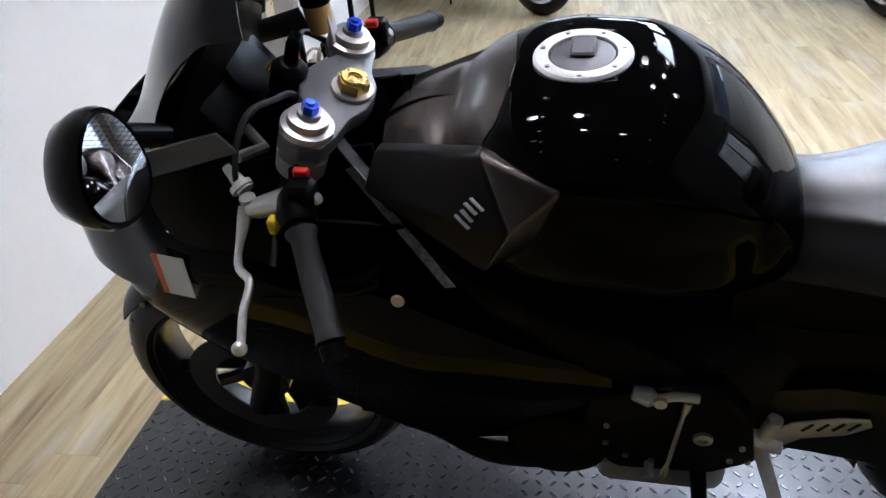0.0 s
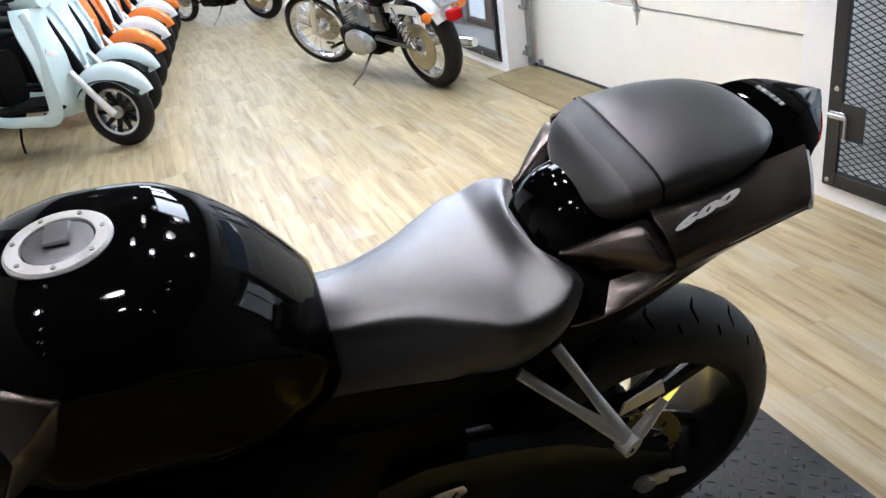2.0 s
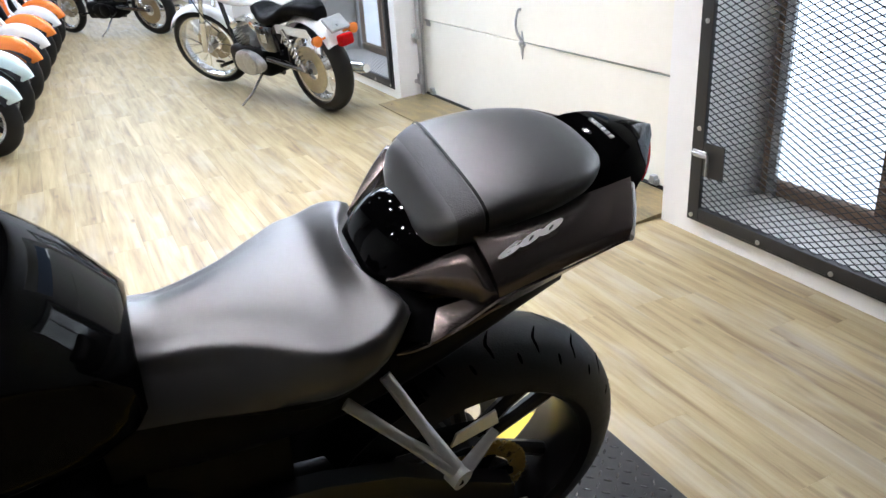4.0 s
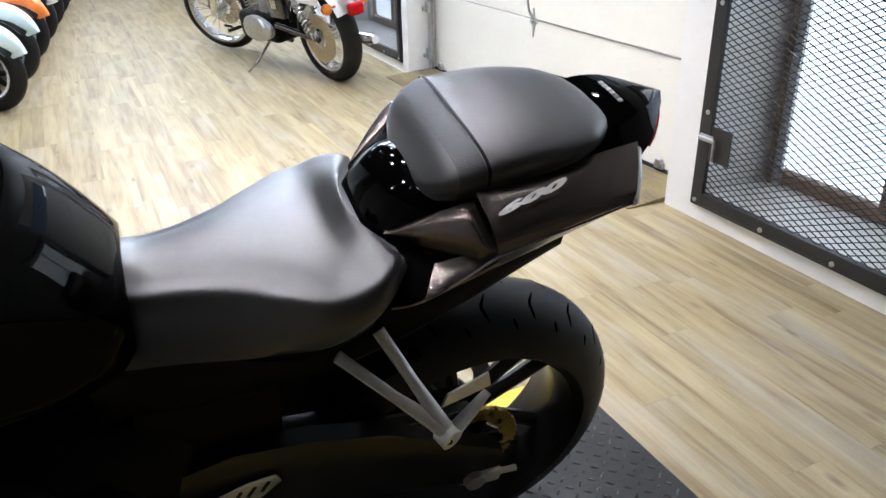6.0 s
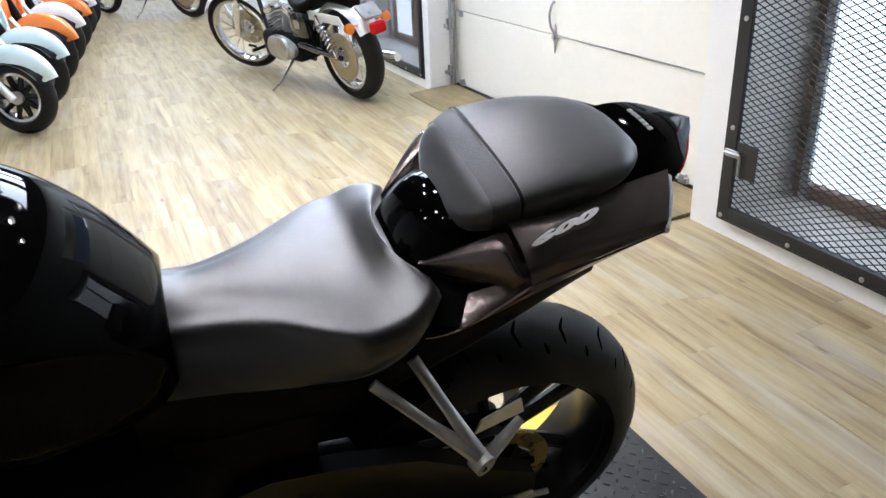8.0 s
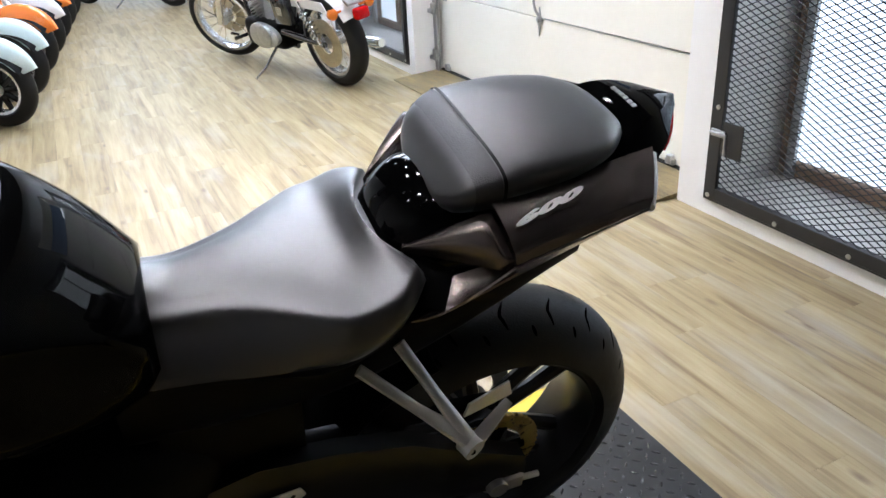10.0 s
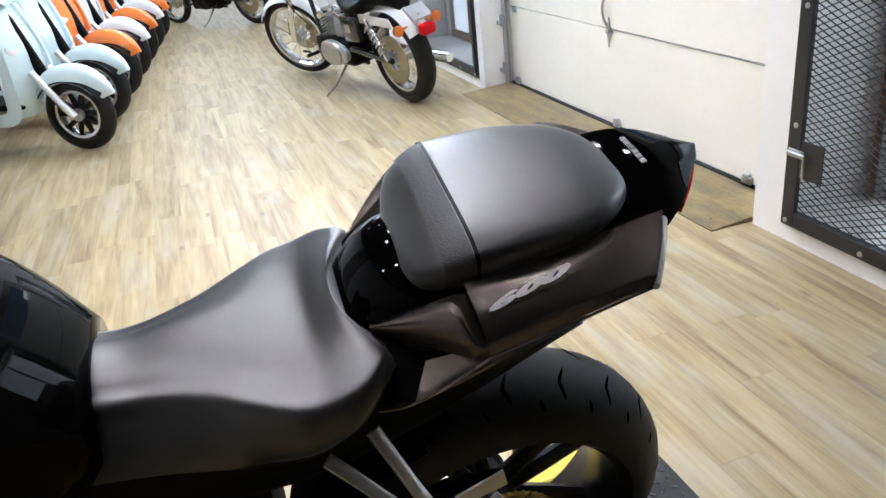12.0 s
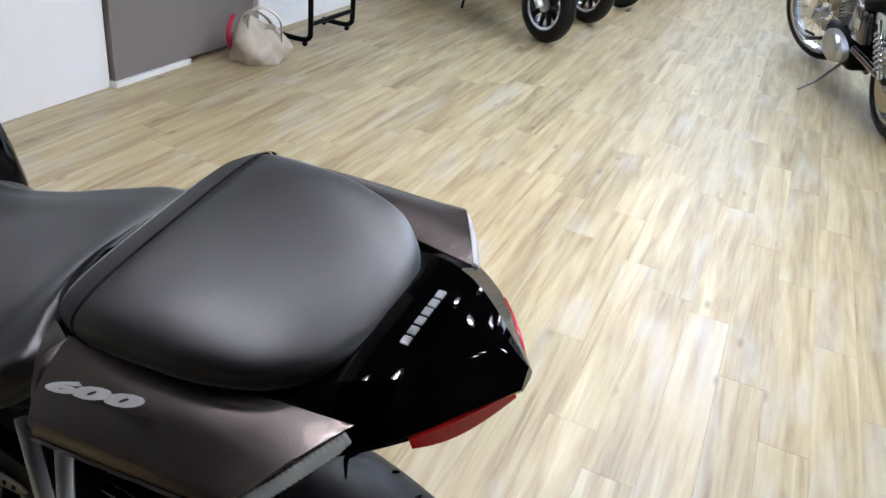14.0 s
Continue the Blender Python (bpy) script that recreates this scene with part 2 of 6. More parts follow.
M_SCREEN = material("smoked_windscreen", (0.008, 0.008, 0.009), 0.05, spec=0.35, trans=0.10)
M_RIM = material("black_rim", (0.005, 0.005, 0.0055), 0.3, spec=0.3)


# ---- mesh helpers ----
def part(name, bm, mat, parent, label="", smooth=40):
    """Links a bmesh as one mesh object under a thing or a part."""
    bmesh.ops.recalc_face_normals(bm, faces=bm.faces)
    me = bpy.data.meshes.new(name)
    bm.to_mesh(me)
    bm.free()
    me.materials.append(mat)
    ob = new(name, me)
    if smooth:
        me.shade_smooth()
        me.set_sharp_from_angle(angle=radians(smooth))
    if parent:
        ob.parent = parent
    if label:
        tagged(ob, label)
    return ob


def thing(name, m, label, category, group="", kind=""):
    ob = new(name)
    ob.matrix_basis = m
    return tagged(ob, label, category, group, kind)


def keyed(x, *pts):
    """A smooth curve through (x, y) points, sorted by x."""
    xs, ys = [p[0] for p in pts], [p[1] for p in pts]
    if x <= xs[0]:
        return ys[0]
    if x >= xs[-1]:
        return ys[-1]
    i = max(k for k in range(len(xs) - 1) if xs[k] <= x)

    def slope(k):
        if k == 0:
            return (ys[1] - ys[0]) / (xs[1] - xs[0])
        if k == len(xs) - 1:
            return (ys[-1] - ys[-2]) / (xs[-1] - xs[-2])
        a, b = (ys[k] - ys[k - 1]) / (xs[k] - xs[k - 1]), (ys[k + 1] - ys[k]) / (xs[k + 1] - xs[k])
        return 0 if a * b <= 0 else 2 * a * b / (a + b)

    d = xs[i + 1] - xs[i]
    s = (x - xs[i]) / d
    m0, m1 = slope(i) * d, slope(i + 1) * d
    return (2 * s**3 - 3 * s**2 + 1) * ys[i] + (s**3 - 2 * s**2 + s) * m0 + (3 * s**2 - 2 * s**3) * ys[i + 1] + (s**3 - s**2) * m1


def loft(bm, rings, cap=True, closed=True):
    rows = [[bm.verts.new(p) for p in ring] for ring in rings]
    n = len(rows[0])
    for a, b in zip(rows, rows[1:]):
        for k in range(n if closed else n - 1):
            bm.faces.new((a[k], a[(k + 1) % n], b[(k + 1) % n], b[k]))
    if cap and closed:
        bm.faces.new(rows[0][::-1])
        bm.faces.new(rows[-1])
    return rows


def oval(u, w, mid, up, down, n=2.5, count=36, v0=0.0, nd=None):
    """A ring across the length: half width w at height mid, up above it and down below it."""
    ring = []
    for k in range(count):
        a = 2 * math.pi * k / count
        c, s = math.cos(a), math.sin(a)
        e = 2 / (n if s >= 0 else (nd or n))
        v = w * math.copysign(abs(c) ** e, c)
        h = mid + (up if s >= 0 else down) * math.copysign(abs(s) ** e, s)
        ring.append((u, v0 + v, h))
    return ring


def steps(a, b, n):
    return [a + (b - a) * k / n for k in range(n + 1)]


def box(bm, x0, x1, y0, y1, z0, z1, bevel=0.0, m=None, segments=1):
    made = bmesh.ops.create_cube(bm, size=1)["verts"]
    for v in made:
        v.co = Vector(((x0 + x1) / 2 + v.co.x * (x1 - x0), (y0 + y1) / 2 + v.co.y * (y1 - y0), (z0 + z1) / 2 + v.co.z * (z1 - z0)))
    if bevel:
        es = list({e for v in made for e in v.link_edges})
        made = list({v for f in bmesh.ops.bevel(bm, geom=es, offset=bevel, segments=segments, affect="EDGES", profile=0.5)["faces"] for v in f.verts} | {v for v in made if v.is_valid})
    if m is not None:
        bmesh.ops.transform(bm, matrix=m, verts=made)
    return made


def curve_points(pts, n=6):
    """A smooth line through points (Catmull-Rom)."""
    p = [Vector(a) for a in pts]
    p = [2 * p[0] - p[1]] + p + [2 * p[-1] - p[-2]]
    out = []
    for i in range(1, len(p) - 2):
        for k in range(n):
            s = k / n
            out.append(0.5 * (2 * p[i] + (p[i + 1] - p[i - 1]) * s + (2 * p[i - 1] - 5 * p[i] + 4 * p[i + 1] - p[i + 2]) * s * s
                              + (3 * p[i] - p[i - 1] - 3 * p[i + 1] + p[i + 2]) * s**3))
    return out + [p[-2]]


def tube(bm, pts, r, seg=12, flat=1.0, smooth=0):
    """A round bar along points; r is one radius or one per point; flat squeezes it upwards."""
    p = curve_points(pts, smooth) if smooth else [Vector(a) for a in pts]
    rings, ref = [], None
    for i, c in enumerate(p):
        d = (p[min(i + 1, len(p) - 1)] - p[max(i - 1, 0)]).normalized()
        if ref is None:
            ref = Vector((0, 0, 1)) if abs(d.z) < 0.9 else Vector((1, 0, 0))
        a = (ref - d * ref.dot(d)).normalized()
        ref = a
        b = d.cross(a)
        rad = r if isinstance(r, (int, float)) else r[min(i, len(r) - 1)]
        rings.append([c + a * (rad * flat * math.cos(2 * math.pi * k / seg)) + b * (rad * math.sin(2 * math.pi * k / seg)) for k in range(seg)])
    loft(bm, rings)


def lathe(bm, profile, m=None, seg=32, closed=False):
    """Turns (radius, along) points round the local z axis."""
    m = m or Matrix()
    rings = [[m @ Vector((r * math.cos(2 * math.pi * k / seg), r * math.sin(2 * math.pi * k / seg), z)) for k in range(seg)] for r, z in profile]
    if closed:
        rings.append(rings[0])
        rows = [[bm.verts.new(p) for p in ring] for ring in rings[:-1]]
        rows.append(rows[0])
        for a, b in zip(rows, rows[1:]):
            for k in range(seg):
                bm.faces.new((a[k], a[(k + 1) % seg], b[(k + 1) % seg], b[k]))
    else:
        loft(bm, rings)


def along(p, q):
    """A pose whose z axis runs from p towards q."""
    d = Vector(q) - Vector(p)
    return Matrix.Translation(p) @ d.to_track_quat("Z", "Y").to_matrix().to_4x4()


def plate(bm, outline, thick, m=None, bevel=0.0):
    """A flat outline in the local xy plane, thick along z."""
    m = m or Matrix()
    vs = [bm.verts.new((x, y, 0)) for x, y in outline]
    f = bm.faces.new(vs)
    made = bmesh.ops.extrude_face_region(bm, geom=[f])["geom"]
    top = [g for g in made if isinstance(g, bmesh.types.BMVert)]
    bmesh.ops.translate(bm, verts=top, vec=(0, 0, thick))
    allv = vs + top
    if bevel:
        es = list({e for v in allv for e in v.link_edges})
        r = bmesh.ops.bevel(bm, geom=es, offset=bevel, segments=2, affect="EDGES", profile=0.5)
        allv = list({v for f in r["faces"] for v in f.verts} | {v for v in allv if v.is_valid})
    bmesh.ops.transform(bm, matrix=m, verts=allv)


def sheet(bm, fn, nu, nv, thick):
    """A surface fn(s, t) -> point, 0..1 both ways, given a thickness along its normals."""
    grid = [[Vector(fn(i / nu, j / nv)) for j in range(nv + 1)] for i in range(nu + 1)]
    back = []
    for i in range(nu + 1):
        row = []
        for j in range(nv + 1):
            du = grid[min(i + 1, nu)][j] - grid[max(i - 1, 0)][j]
            dv = grid[i][min(j + 1, nv)] - grid[i][max(j - 1, 0)]
            n = du.cross(dv)
            row.append(grid[i][j] + (n.normalized() * thick if n.length > 1e-9 else Vector((0, 0, 0))))
        back.append(row)
    A = [[bm.verts.new(p) for p in r] for r in grid]
    B = [[bm.verts.new(p) for p in r] for r in back]
    for i in range(nu):
        for j in range(nv):
            bm.faces.new((A[i][j], A[i][j + 1], A[i + 1][j + 1], A[i + 1][j]))
            bm.faces.new((B[i][j], B[i + 1][j], B[i + 1][j + 1], B[i][j + 1]))
    for i in range(nu):
        bm.faces.new((A[i][0], A[i + 1][0], B[i + 1][0], B[i][0]))
        bm.faces.new((A[i][nv], B[i][nv], B[i + 1][nv], A[i + 1][nv]))
    for j in range(nv):
        bm.faces.new((A[0][j], B[0][j], B[0][j + 1], A[0][j + 1]))
        bm.faces.new((A[nu][j], A[nu][j + 1], B[nu][j + 1], B[nu][j]))


def four(bm, a, b, c, d, bulge=0.0, thick=0.003, nu=8, nv=8):
    """A curved panel between four corners in order; bulge pushes its middle out along the normal."""
    a, b, c, d = (Vector(p) for p in (a, b, c, d))
    n = (c - a).cross(d - b).normalized()

    def fn(s, t):
        return (a * (1 - s) + b * s) * (1 - t) + (d * (1 - s) + c * s) * t + n * (bulge * 16 * s * (1 - s) * t * (1 - t))

    sheet(bm, fn, nu, nv, thick)


def mesh():
    return bmesh.new()


def one(name, fn, mat, parent, label="", smooth=40):
    bm = bmesh.new()
    fn(bm)
    return part(name, bm, mat, parent, label, smooth)


def writing(name, text, size, mat, parent, m, depth=0.0006, label="", shear=0.0, bold=0.0):
    cu = bpy.data.curves.new(name, "FONT")
    cu.body, cu.size, cu.extrude, cu.shear, cu.offset = text, size, depth, shear, bold
    cu.align_x, cu.align_y, cu.resolution_u = "CENTER", "CENTER", 3
    tmp = bpy.data.objects.new("tmp", cu)
    me = bpy.data.meshes.new_from_object(tmp)
    bpy.data.objects.remove(tmp)
    me.materials.append(mat)
    ob = new(name, me)
    ob.parent = parent
    ob.matrix_basis = m
    if label:
        tagged(ob, label)
    return ob


# ---- the hall: floor, walls, ceiling, openings ----
EAST, WEST = 2.64, -1.17
FLOOR = one("floor", lambda bm: box(bm, -4.2, 3.6, -7.4, 15.2, -0.15, -0.012), M_SLAB, None, "washed oak vinyl plank floor of a showroom", 0)
tagged(FLOOR, category="floor", kind="structure")


def wall(name, boxes, mat, label):
    bm = mesh()
    for b in boxes:
        box(bm, *b)
    return tagged(part(name, bm, mat, None, label, 0), category="wall", kind="structure")


wall("wall_east", [
    (EAST, 2.98, -7.2, 0.80, 0, 3.1), (EAST, 2.98, 0.80, 2.11, 2.15, 3.1), (EAST, 3.06, 2.11, 2.26, 0, 3.1),
    (EAST, 2.98, 2.26, 5.0, 2.6, 3.1), (EAST, 2.98, 5.0, 5.1, 0, 3.1), (EAST, 2.98, 5.1, 6.75, 2.15, 3.1), (EAST, 2.98, 6.75, 15.0, 0, 3.1),
    (EAST, 3.06, 0.80, 2.11, 0, 0.062), (EAST, 3.06, 5.1, 6.75, 0, 0.062)], M_WALL, "white painted wall with caged windows and a garage opening")
wall("wall_west", [(-1.45, -1.302, -7.2, 2.92, 0, 3.1), (-1.49, -1.34, 3.97, 15.0, 0, 3.1), (-1.34, -1.245, 3.975, 4.03, 0, 3.1)], M_WALL, "white painted partition wall")
wall("wall_north", [(-4, 3.4, 15.0, 15.2, 0, 3.1)], M_WALL, "white painted end wall")
wall("wall_south", [(-4, 3.4, -7.4, -7.2, 0, 3.1)], M_DARKWALL, "charcoal painted far wall")
tagged(one("ceiling", lambda bm: box(bm, -4.2, 3.6, -7.4, 15.2, 3.1, 3.25), M_CEIL, None, "dark painted showroom ceiling", 0), category="ceiling", kind="structure")
wall("wall_recess", [(-1.72, -1.60, 2.7, 3.97, 0, 3.1)], M_TAUPE, "taupe wall behind a narrow recess")


# the taupe cabinet front in the partition, with its white floor strip
CAB = thing("cabinet", pose(-1.275, 2.93, 0), "tall taupe cabinet front set into the white partition", "cabinet")
one("door_panel", lambda bm: box(bm, -0.30, 0.0, 0.0, 1.035, 0.03, 2.3), M_TAUPE, CAB, "", 0)
one("plinth", lambda bm: box(bm, -0.28, 0.012, -0.008, 0.50, 0.0, 0.026, 0.002), M_TRIM, CAB, "white plinth strip")


# ---- the caged windows ----
def caged_window(name, y0, y1, label):
    """A steel-framed gate of expanded mesh in the wall's face, a deep box behind it and a daylit pane."""
    w = thing(name, pose(EAST, y0, 0), label, "window", kind="structure")
    W, H, z0 = y1 - y0, 2.15, 0.062
    bars = [("frame_post", (-0.006, 0.03, 0, 0.045, z0, H)), ("frame_post", (-0.006, 0.03, W - 0.045, W, z0, H)),
            ("frame_rail", (-0.006, 0.03, 0.045, W - 0.045, z0, z0 + 0.055)), ("frame_rail", (-0.006, 0.03, 0.045, W - 0.045, H - 0.05, H))]
    for nm, b in bars:
        one(nm, lambda bm: box(bm, *b, 0.003), M_BLACKSTEEL, w)
    for nm, b in (("gate_post", (-0.020, -0.006, 0.02, 0.06, z0 + 0.016, H - 0.02)), ("gate_post", (-0.020, -0.006, W - 0.075, W - 0.030, z0 + 0.016, H - 0.02)),
                  ("gate_rail", (-0.020, -0.006, 0.06, W - 0.075, z0 + 0.016, z0 + 0.066))):
        one(nm, lambda bm: box(bm, *b, 0.002), M_BLACKSTEEL, w)

    def lattice(bm):
        lw, sw, r = 0.052, 0.0235, 0.0016
        ya, yb, za, zb = 0.055, W - 0.055, z0 + 0.06, H - 0.03
        k = sw / lw
        for sgn in (1, -1):
            c0, c1 = (za - k * yb, zb - k * ya) if sgn > 0 else (za + k * ya, zb + k * yb)
            c = math.floor(c0 / sw) * sw
            while c < c1:
                pts = []
                for y in (ya, yb):
                    z = c + sgn * k * y
                    if za <= z <= zb:
                        pts.append((y, z))
                for z in (za, zb):
                    y = (z - c) / (sgn * k)
                    if ya < y < yb:
                        pts.append((y, z))
                if len(pts) >= 2:
                    (a, b), (e, f) = pts[0], pts[1]
                    d = Vector((0, e - a, f - b))
                    if d.length > 0.01:
                        n = Vector((0, -d.z, d.y)).normalized() * r
                        x0, x1 = (-0.012, -0.009) if sgn > 0 else (-0.010, -0.007)
                        A = [bm.verts.new((x, p[0] + q * n.y, p[1] + q * n.z)) for x in (x0, x1) for p in ((a, b), (e, f)) for q in (-1, 1)]
                        for fa in ((0, 1, 3, 2), (4, 6, 7, 5), (0, 2, 6, 4), (1, 5, 7, 3)):
                            bm.faces.new([A[i] for i in fa])
                c += sw
    one("mesh_panel", lattice, M_MESH, w, "black expanded steel mesh", 0)
    for y in (0.03, 0.32, 0.62, 0.93, W - 0.04):
        if y < W:
            one("bolt", lambda bm: lathe(bm, [(0.0095, 0), (0.009, 0.004), (0.004, 0.006)], along((-0.020, y, z0 + 0.03), (-0.1, y, z0 + 0.03)), 12), M_SCREW, w, "zinc bolt head")
    for z in (0.45, 0.85, 1.3, 1.8):
        one("bolt", lambda bm: lathe(bm, [(0.0095, 0), (0.009, 0.004), (0.004, 0.006)], along((-0.020, W - 0.05, z), (-0.1, W - 0.05, z)), 12), M_SCREW, w, "zinc bolt head")
    # the box behind the gate
    one("box_side", lambda bm: box(bm, 0.034, 0.42, W - 0.028, W - 0.004, z0, H), M_TRIM, w, "white boarded side")
    one("box_side", lambda bm: box(bm, 0.034, 0.42, 0.004, 0.028, z0, H), M_TRIM, w, "white boarded side")
    one("window_sill", lambda bm: box(bm, 0.034, 0.42, 0.032, W - 0.032, z0 + 0.002, z0 + 0.045, 0.004), M_TRIM, w, "grimy white sill")
    for b in ((0.36, 0.42, W - 0.075, W - 0.032, z0 + 0.047, H), (0.36, 0.42, 0.032, 0.075, z0 + 0.047, H), (0.36, 0.42, 0.078, W - 0.078, z0 + 0.047, z0 + 0.10),
              (0.36, 0.42, W - 0.60, W - 0.55, z0 + 0.102, H)):
        one("window_frame", lambda bm: box(bm, *b, 0.004), M_WOODSILL, w, "worn brown wooden window frame")
    one("sash_track", lambda bm: box(bm, 0.335, 0.357, W - 0.125, W - 0.085, z0 + 0.047, H, 0.003), M_GALV, w, "grey metal sash track")
    one("sash_track", lambda bm: box(bm, 0.335, 0.357, W - 0.084, W - 0.062, z0 + 0.047, H, 0.003), M_WOODSILL, w)
    pane = one("pane", lambda bm: box(bm, 0.385, 0.391, 0.075, W - 0.075, z0 + 0.10, H), M_GLASS, w, "clear window pane", 0)
    pane.visible_shadow = False
    one("daylight_backdrop", lambda bm: box(bm, 0.60, 0.61, -0.5, W + 0.5, -0.1, 1.5), M_SKYGLOW, w, "bright overcast daylight outside", 0)
    # added out of view above the backdrop to throw more light inside
    one("daylight_backdrop", lambda bm: box(bm, 0.60, 0.61, -0.5, W + 0.5, 1.502, H + 0.2), M_SKYBOOST, w, "unseen glow panel added to brighten the window box and room", 0)
    return w


W1 = caged_window("window_1", 0.80, 2.11, "daylit window behind a black expanded mesh gate")
W2 = caged_window("window_2", 5.10, 6.75, "daylit window behind a black expanded mesh gate beside the garage door")


def gate_latch(w, y, z):
    latch = one("latch_plate", lambda bm: box(bm, -0.026, -0.021, y - 0.105, y, z - 0.085, z + 0.05, 0.002), M_BLACKSTEEL, w, "dark steel latch plate")
    one("latch_bolt", lambda bm: (tube(bm, [(-0.036, y + 0.05, z), (-0.036, y - 0.03, z), (-0.04, y - 0.035, z - 0.015), (-0.04, y - 0.035, z - 0.075)], 0.006, 10),
                                  box(bm, -0.034, -0.026, y - 0.02, y + 0.05, z - 0.014, z + 0.014, 0.002)), M_GALV, latch, "zinc slide bolt")


gate_latch(W1, 1.31 - 0.085, 0.355)
gate_latch(W2, 1.3, 0.335)

# ---- the garage door ----
GD = thing("garage_door", pose(2.85, 2.26, 0), "white sectional garage door with a zinc latch, closed", "garage door")
GW = 2.74
for k in range(4):
    z0 = 0.035 + 0.515 * k

    def section(bm):
        box(bm, 0, 0.045, 0.004, GW - 0.004, z0, z0 + 0.511, 0.004)
    sec = one("panel", section, M_DOORP, GD, "white embossed steel door section")
    for y in (0.10, 0.92, 1.84, GW - 0.10):
        one("hinge", lambda bm: (box(bm, -0.006, 0, y - 0.03, y + 0.03, z0 + 0.475, z0 + 0.507, 0.002),
                                 tube(bm, [(-0.010, y - 0.03, z0 + 0.512), (-0.010, y + 0.03, z0 + 0.512)], 0.006, 8)), M_GALV, sec, "zinc hinge") if y < 0.5 or y > 2.3 else None
one("bottom_seal", lambda bm: box(bm, -0.012, 0.05, 0.0, GW, 0.002, 0.034, 0.006), M_SEAL, GD, "black rubber bottom seal")
for y in (0.28, 1.33, 2.62):
    one("bracket", lambda bm: (box(bm, -0.022, -0.001, y - 0.028, y + 0.028, 0.036, 0.066, 0.003), box(bm, -0.028, -0.001, y - 0.016, y + 0.016, 0.042, 0.082, 0.003)), M_GALV, GD, "zinc bottom bracket")


def latch(bm):
    m = pose(-0.003, 1.42, 0.535, 90, 0, -90)
    plate(bm, [(0, 0.075), (0.014, 0.022), (0.036, 0), (0.014, -0.022), (0, -0.085), (-0.014, -0.022), (-0.036, 0), (-0.014, 0.022)], 0.006, m, 0.0015)
    lathe(bm, [(0.016, 0), (0.015, 0.012), (0.008, 0.016)], along((-0.008, 1.42, 0.54), (-0.1, 1.42, 0.54)), 16)
    tube(bm, [(-0.012, 1.42, 0.56), (-0.034, 1.425, 0.60), (-0.040, 1.43, 0.66), (-0.022, 1.43, 0.72), (-0.006, 1.43, 0.725)], 0.007, 10, smooth=4)


one("latch_handle", latch, M_GALV, GD, "zinc lock handle")
one("latch_bar", lambda bm: tube(bm, [(-0.004, 1.40, 0.549), (-0.004, 0.06, 0.545)], 0.0022, 8), M_GALV, GD, "thin lock rod")
one("latch_hook", lambda bm: (plate(bm, [(0, 0.05), (0.034, 0), (0, -0.05), (-0.034, 0)], 0.006, pose(-0.003, 0.085, 0.546, 90, 0, -90), 0.0015),
                               tube(bm, [(-0.012, 0.06, 0.546), (-0.012, 0.10, 0.546)], 0.006, 8)), M_BLACKSTEEL, GD, "dark lock guide plate")
catch = one("latch_catch", lambda bm: (box(bm, -0.012, -0.001, 0.03, 0.085, 0.775, 0.85, 0.003), tube(bm, [(-0.012, 0.07, 0.825), (-0.03, 0.11, 0.83), (-0.034, 0.14, 0.825)], [0.012, 0.010, 0.009], 10)), M_GALV, GD, "zinc door catch")
one("rubber_tip", lambda bm: tube(bm, [(-0.034, 0.139, 0.8252), (-0.036, 0.168, 0.822)], [0.0115, 0.0105], 10), M_SEAL, catch, "black rubber tip")
one("track", lambda bm: (box(bm, -0.055, -0.050, GW - 0.06, GW - 0.004, 0.0, 2.2), box(bm, -0.050, -0.016, GW - 0.012, GW - 0.004, 0.0, 2.2)), M_GALV, GD, "zinc roller track")
for z in (0.10, 0.42, 0.95, 1.6):
    one("track_bracket", lambda bm: (box(bm, -0.075, -0.056, GW - 0.05, GW - 0.006, z, z + 0.075, 0.003), box(bm, -0.10, -0.076, GW - 0.03, GW - 0.012, z + 0.012, z + 0.04, 0.003)), M_GALV, GD, "zinc track bracket")

RAMP = thing("threshold_ramp", pose(0, 0, 0), "low worn plywood ramp board before the garage door", "ramp")
one("board", lambda bm: loft(bm, [[(2.46, y, 0.002), (2.46, y, 0.006), (2.62, y, 0.020), (2.825, y, 0.030), (2.825, y, 0.002)] for y in (2.275, 4.99)]), M_PLY, RAMP, "", 20)
for x, z in ((2.52, 0.0113), (2.76, 0.0268)):
    for y in (2.36, 2.92, 3.63, 4.31, 4.90):
        one("screw", lambda bm: lathe(bm, [(0.0045, 0), (0.0042, 0.0012), (0.0015, 0.0012)], Matrix.Translation((x, y, z)), 10), M_BLACKSTEEL, RAMP, "dark screw head")


# ---- the rubber mat under the motorcycle ----
MAT = thing("floor_mat", pose(0, 0, 0), "black diamond-tread rubber mat with yellow edge stripes, lying on the planks", "mat")
MX0, MX1, MY0, MY1, MT = -0.838, 1.555, 0.45, 1.402, 0.012
one("base_sheet", lambda bm: box(bm, MX0, MX1, MY0 + 0.095, MY1 - 0.095, 0.001, MT, 0.003), M_MAT, MAT)
for y0, y1 in ((MY0, MY0 + 0.093), (MY1 - 0.093, MY1)):
    one("edge_stripe", lambda bm: box(bm, MX0, MX1, y0, y1, 0.001, MT - 0.001, 0.004), M_YELLOW, MAT, "yellow safety edge")


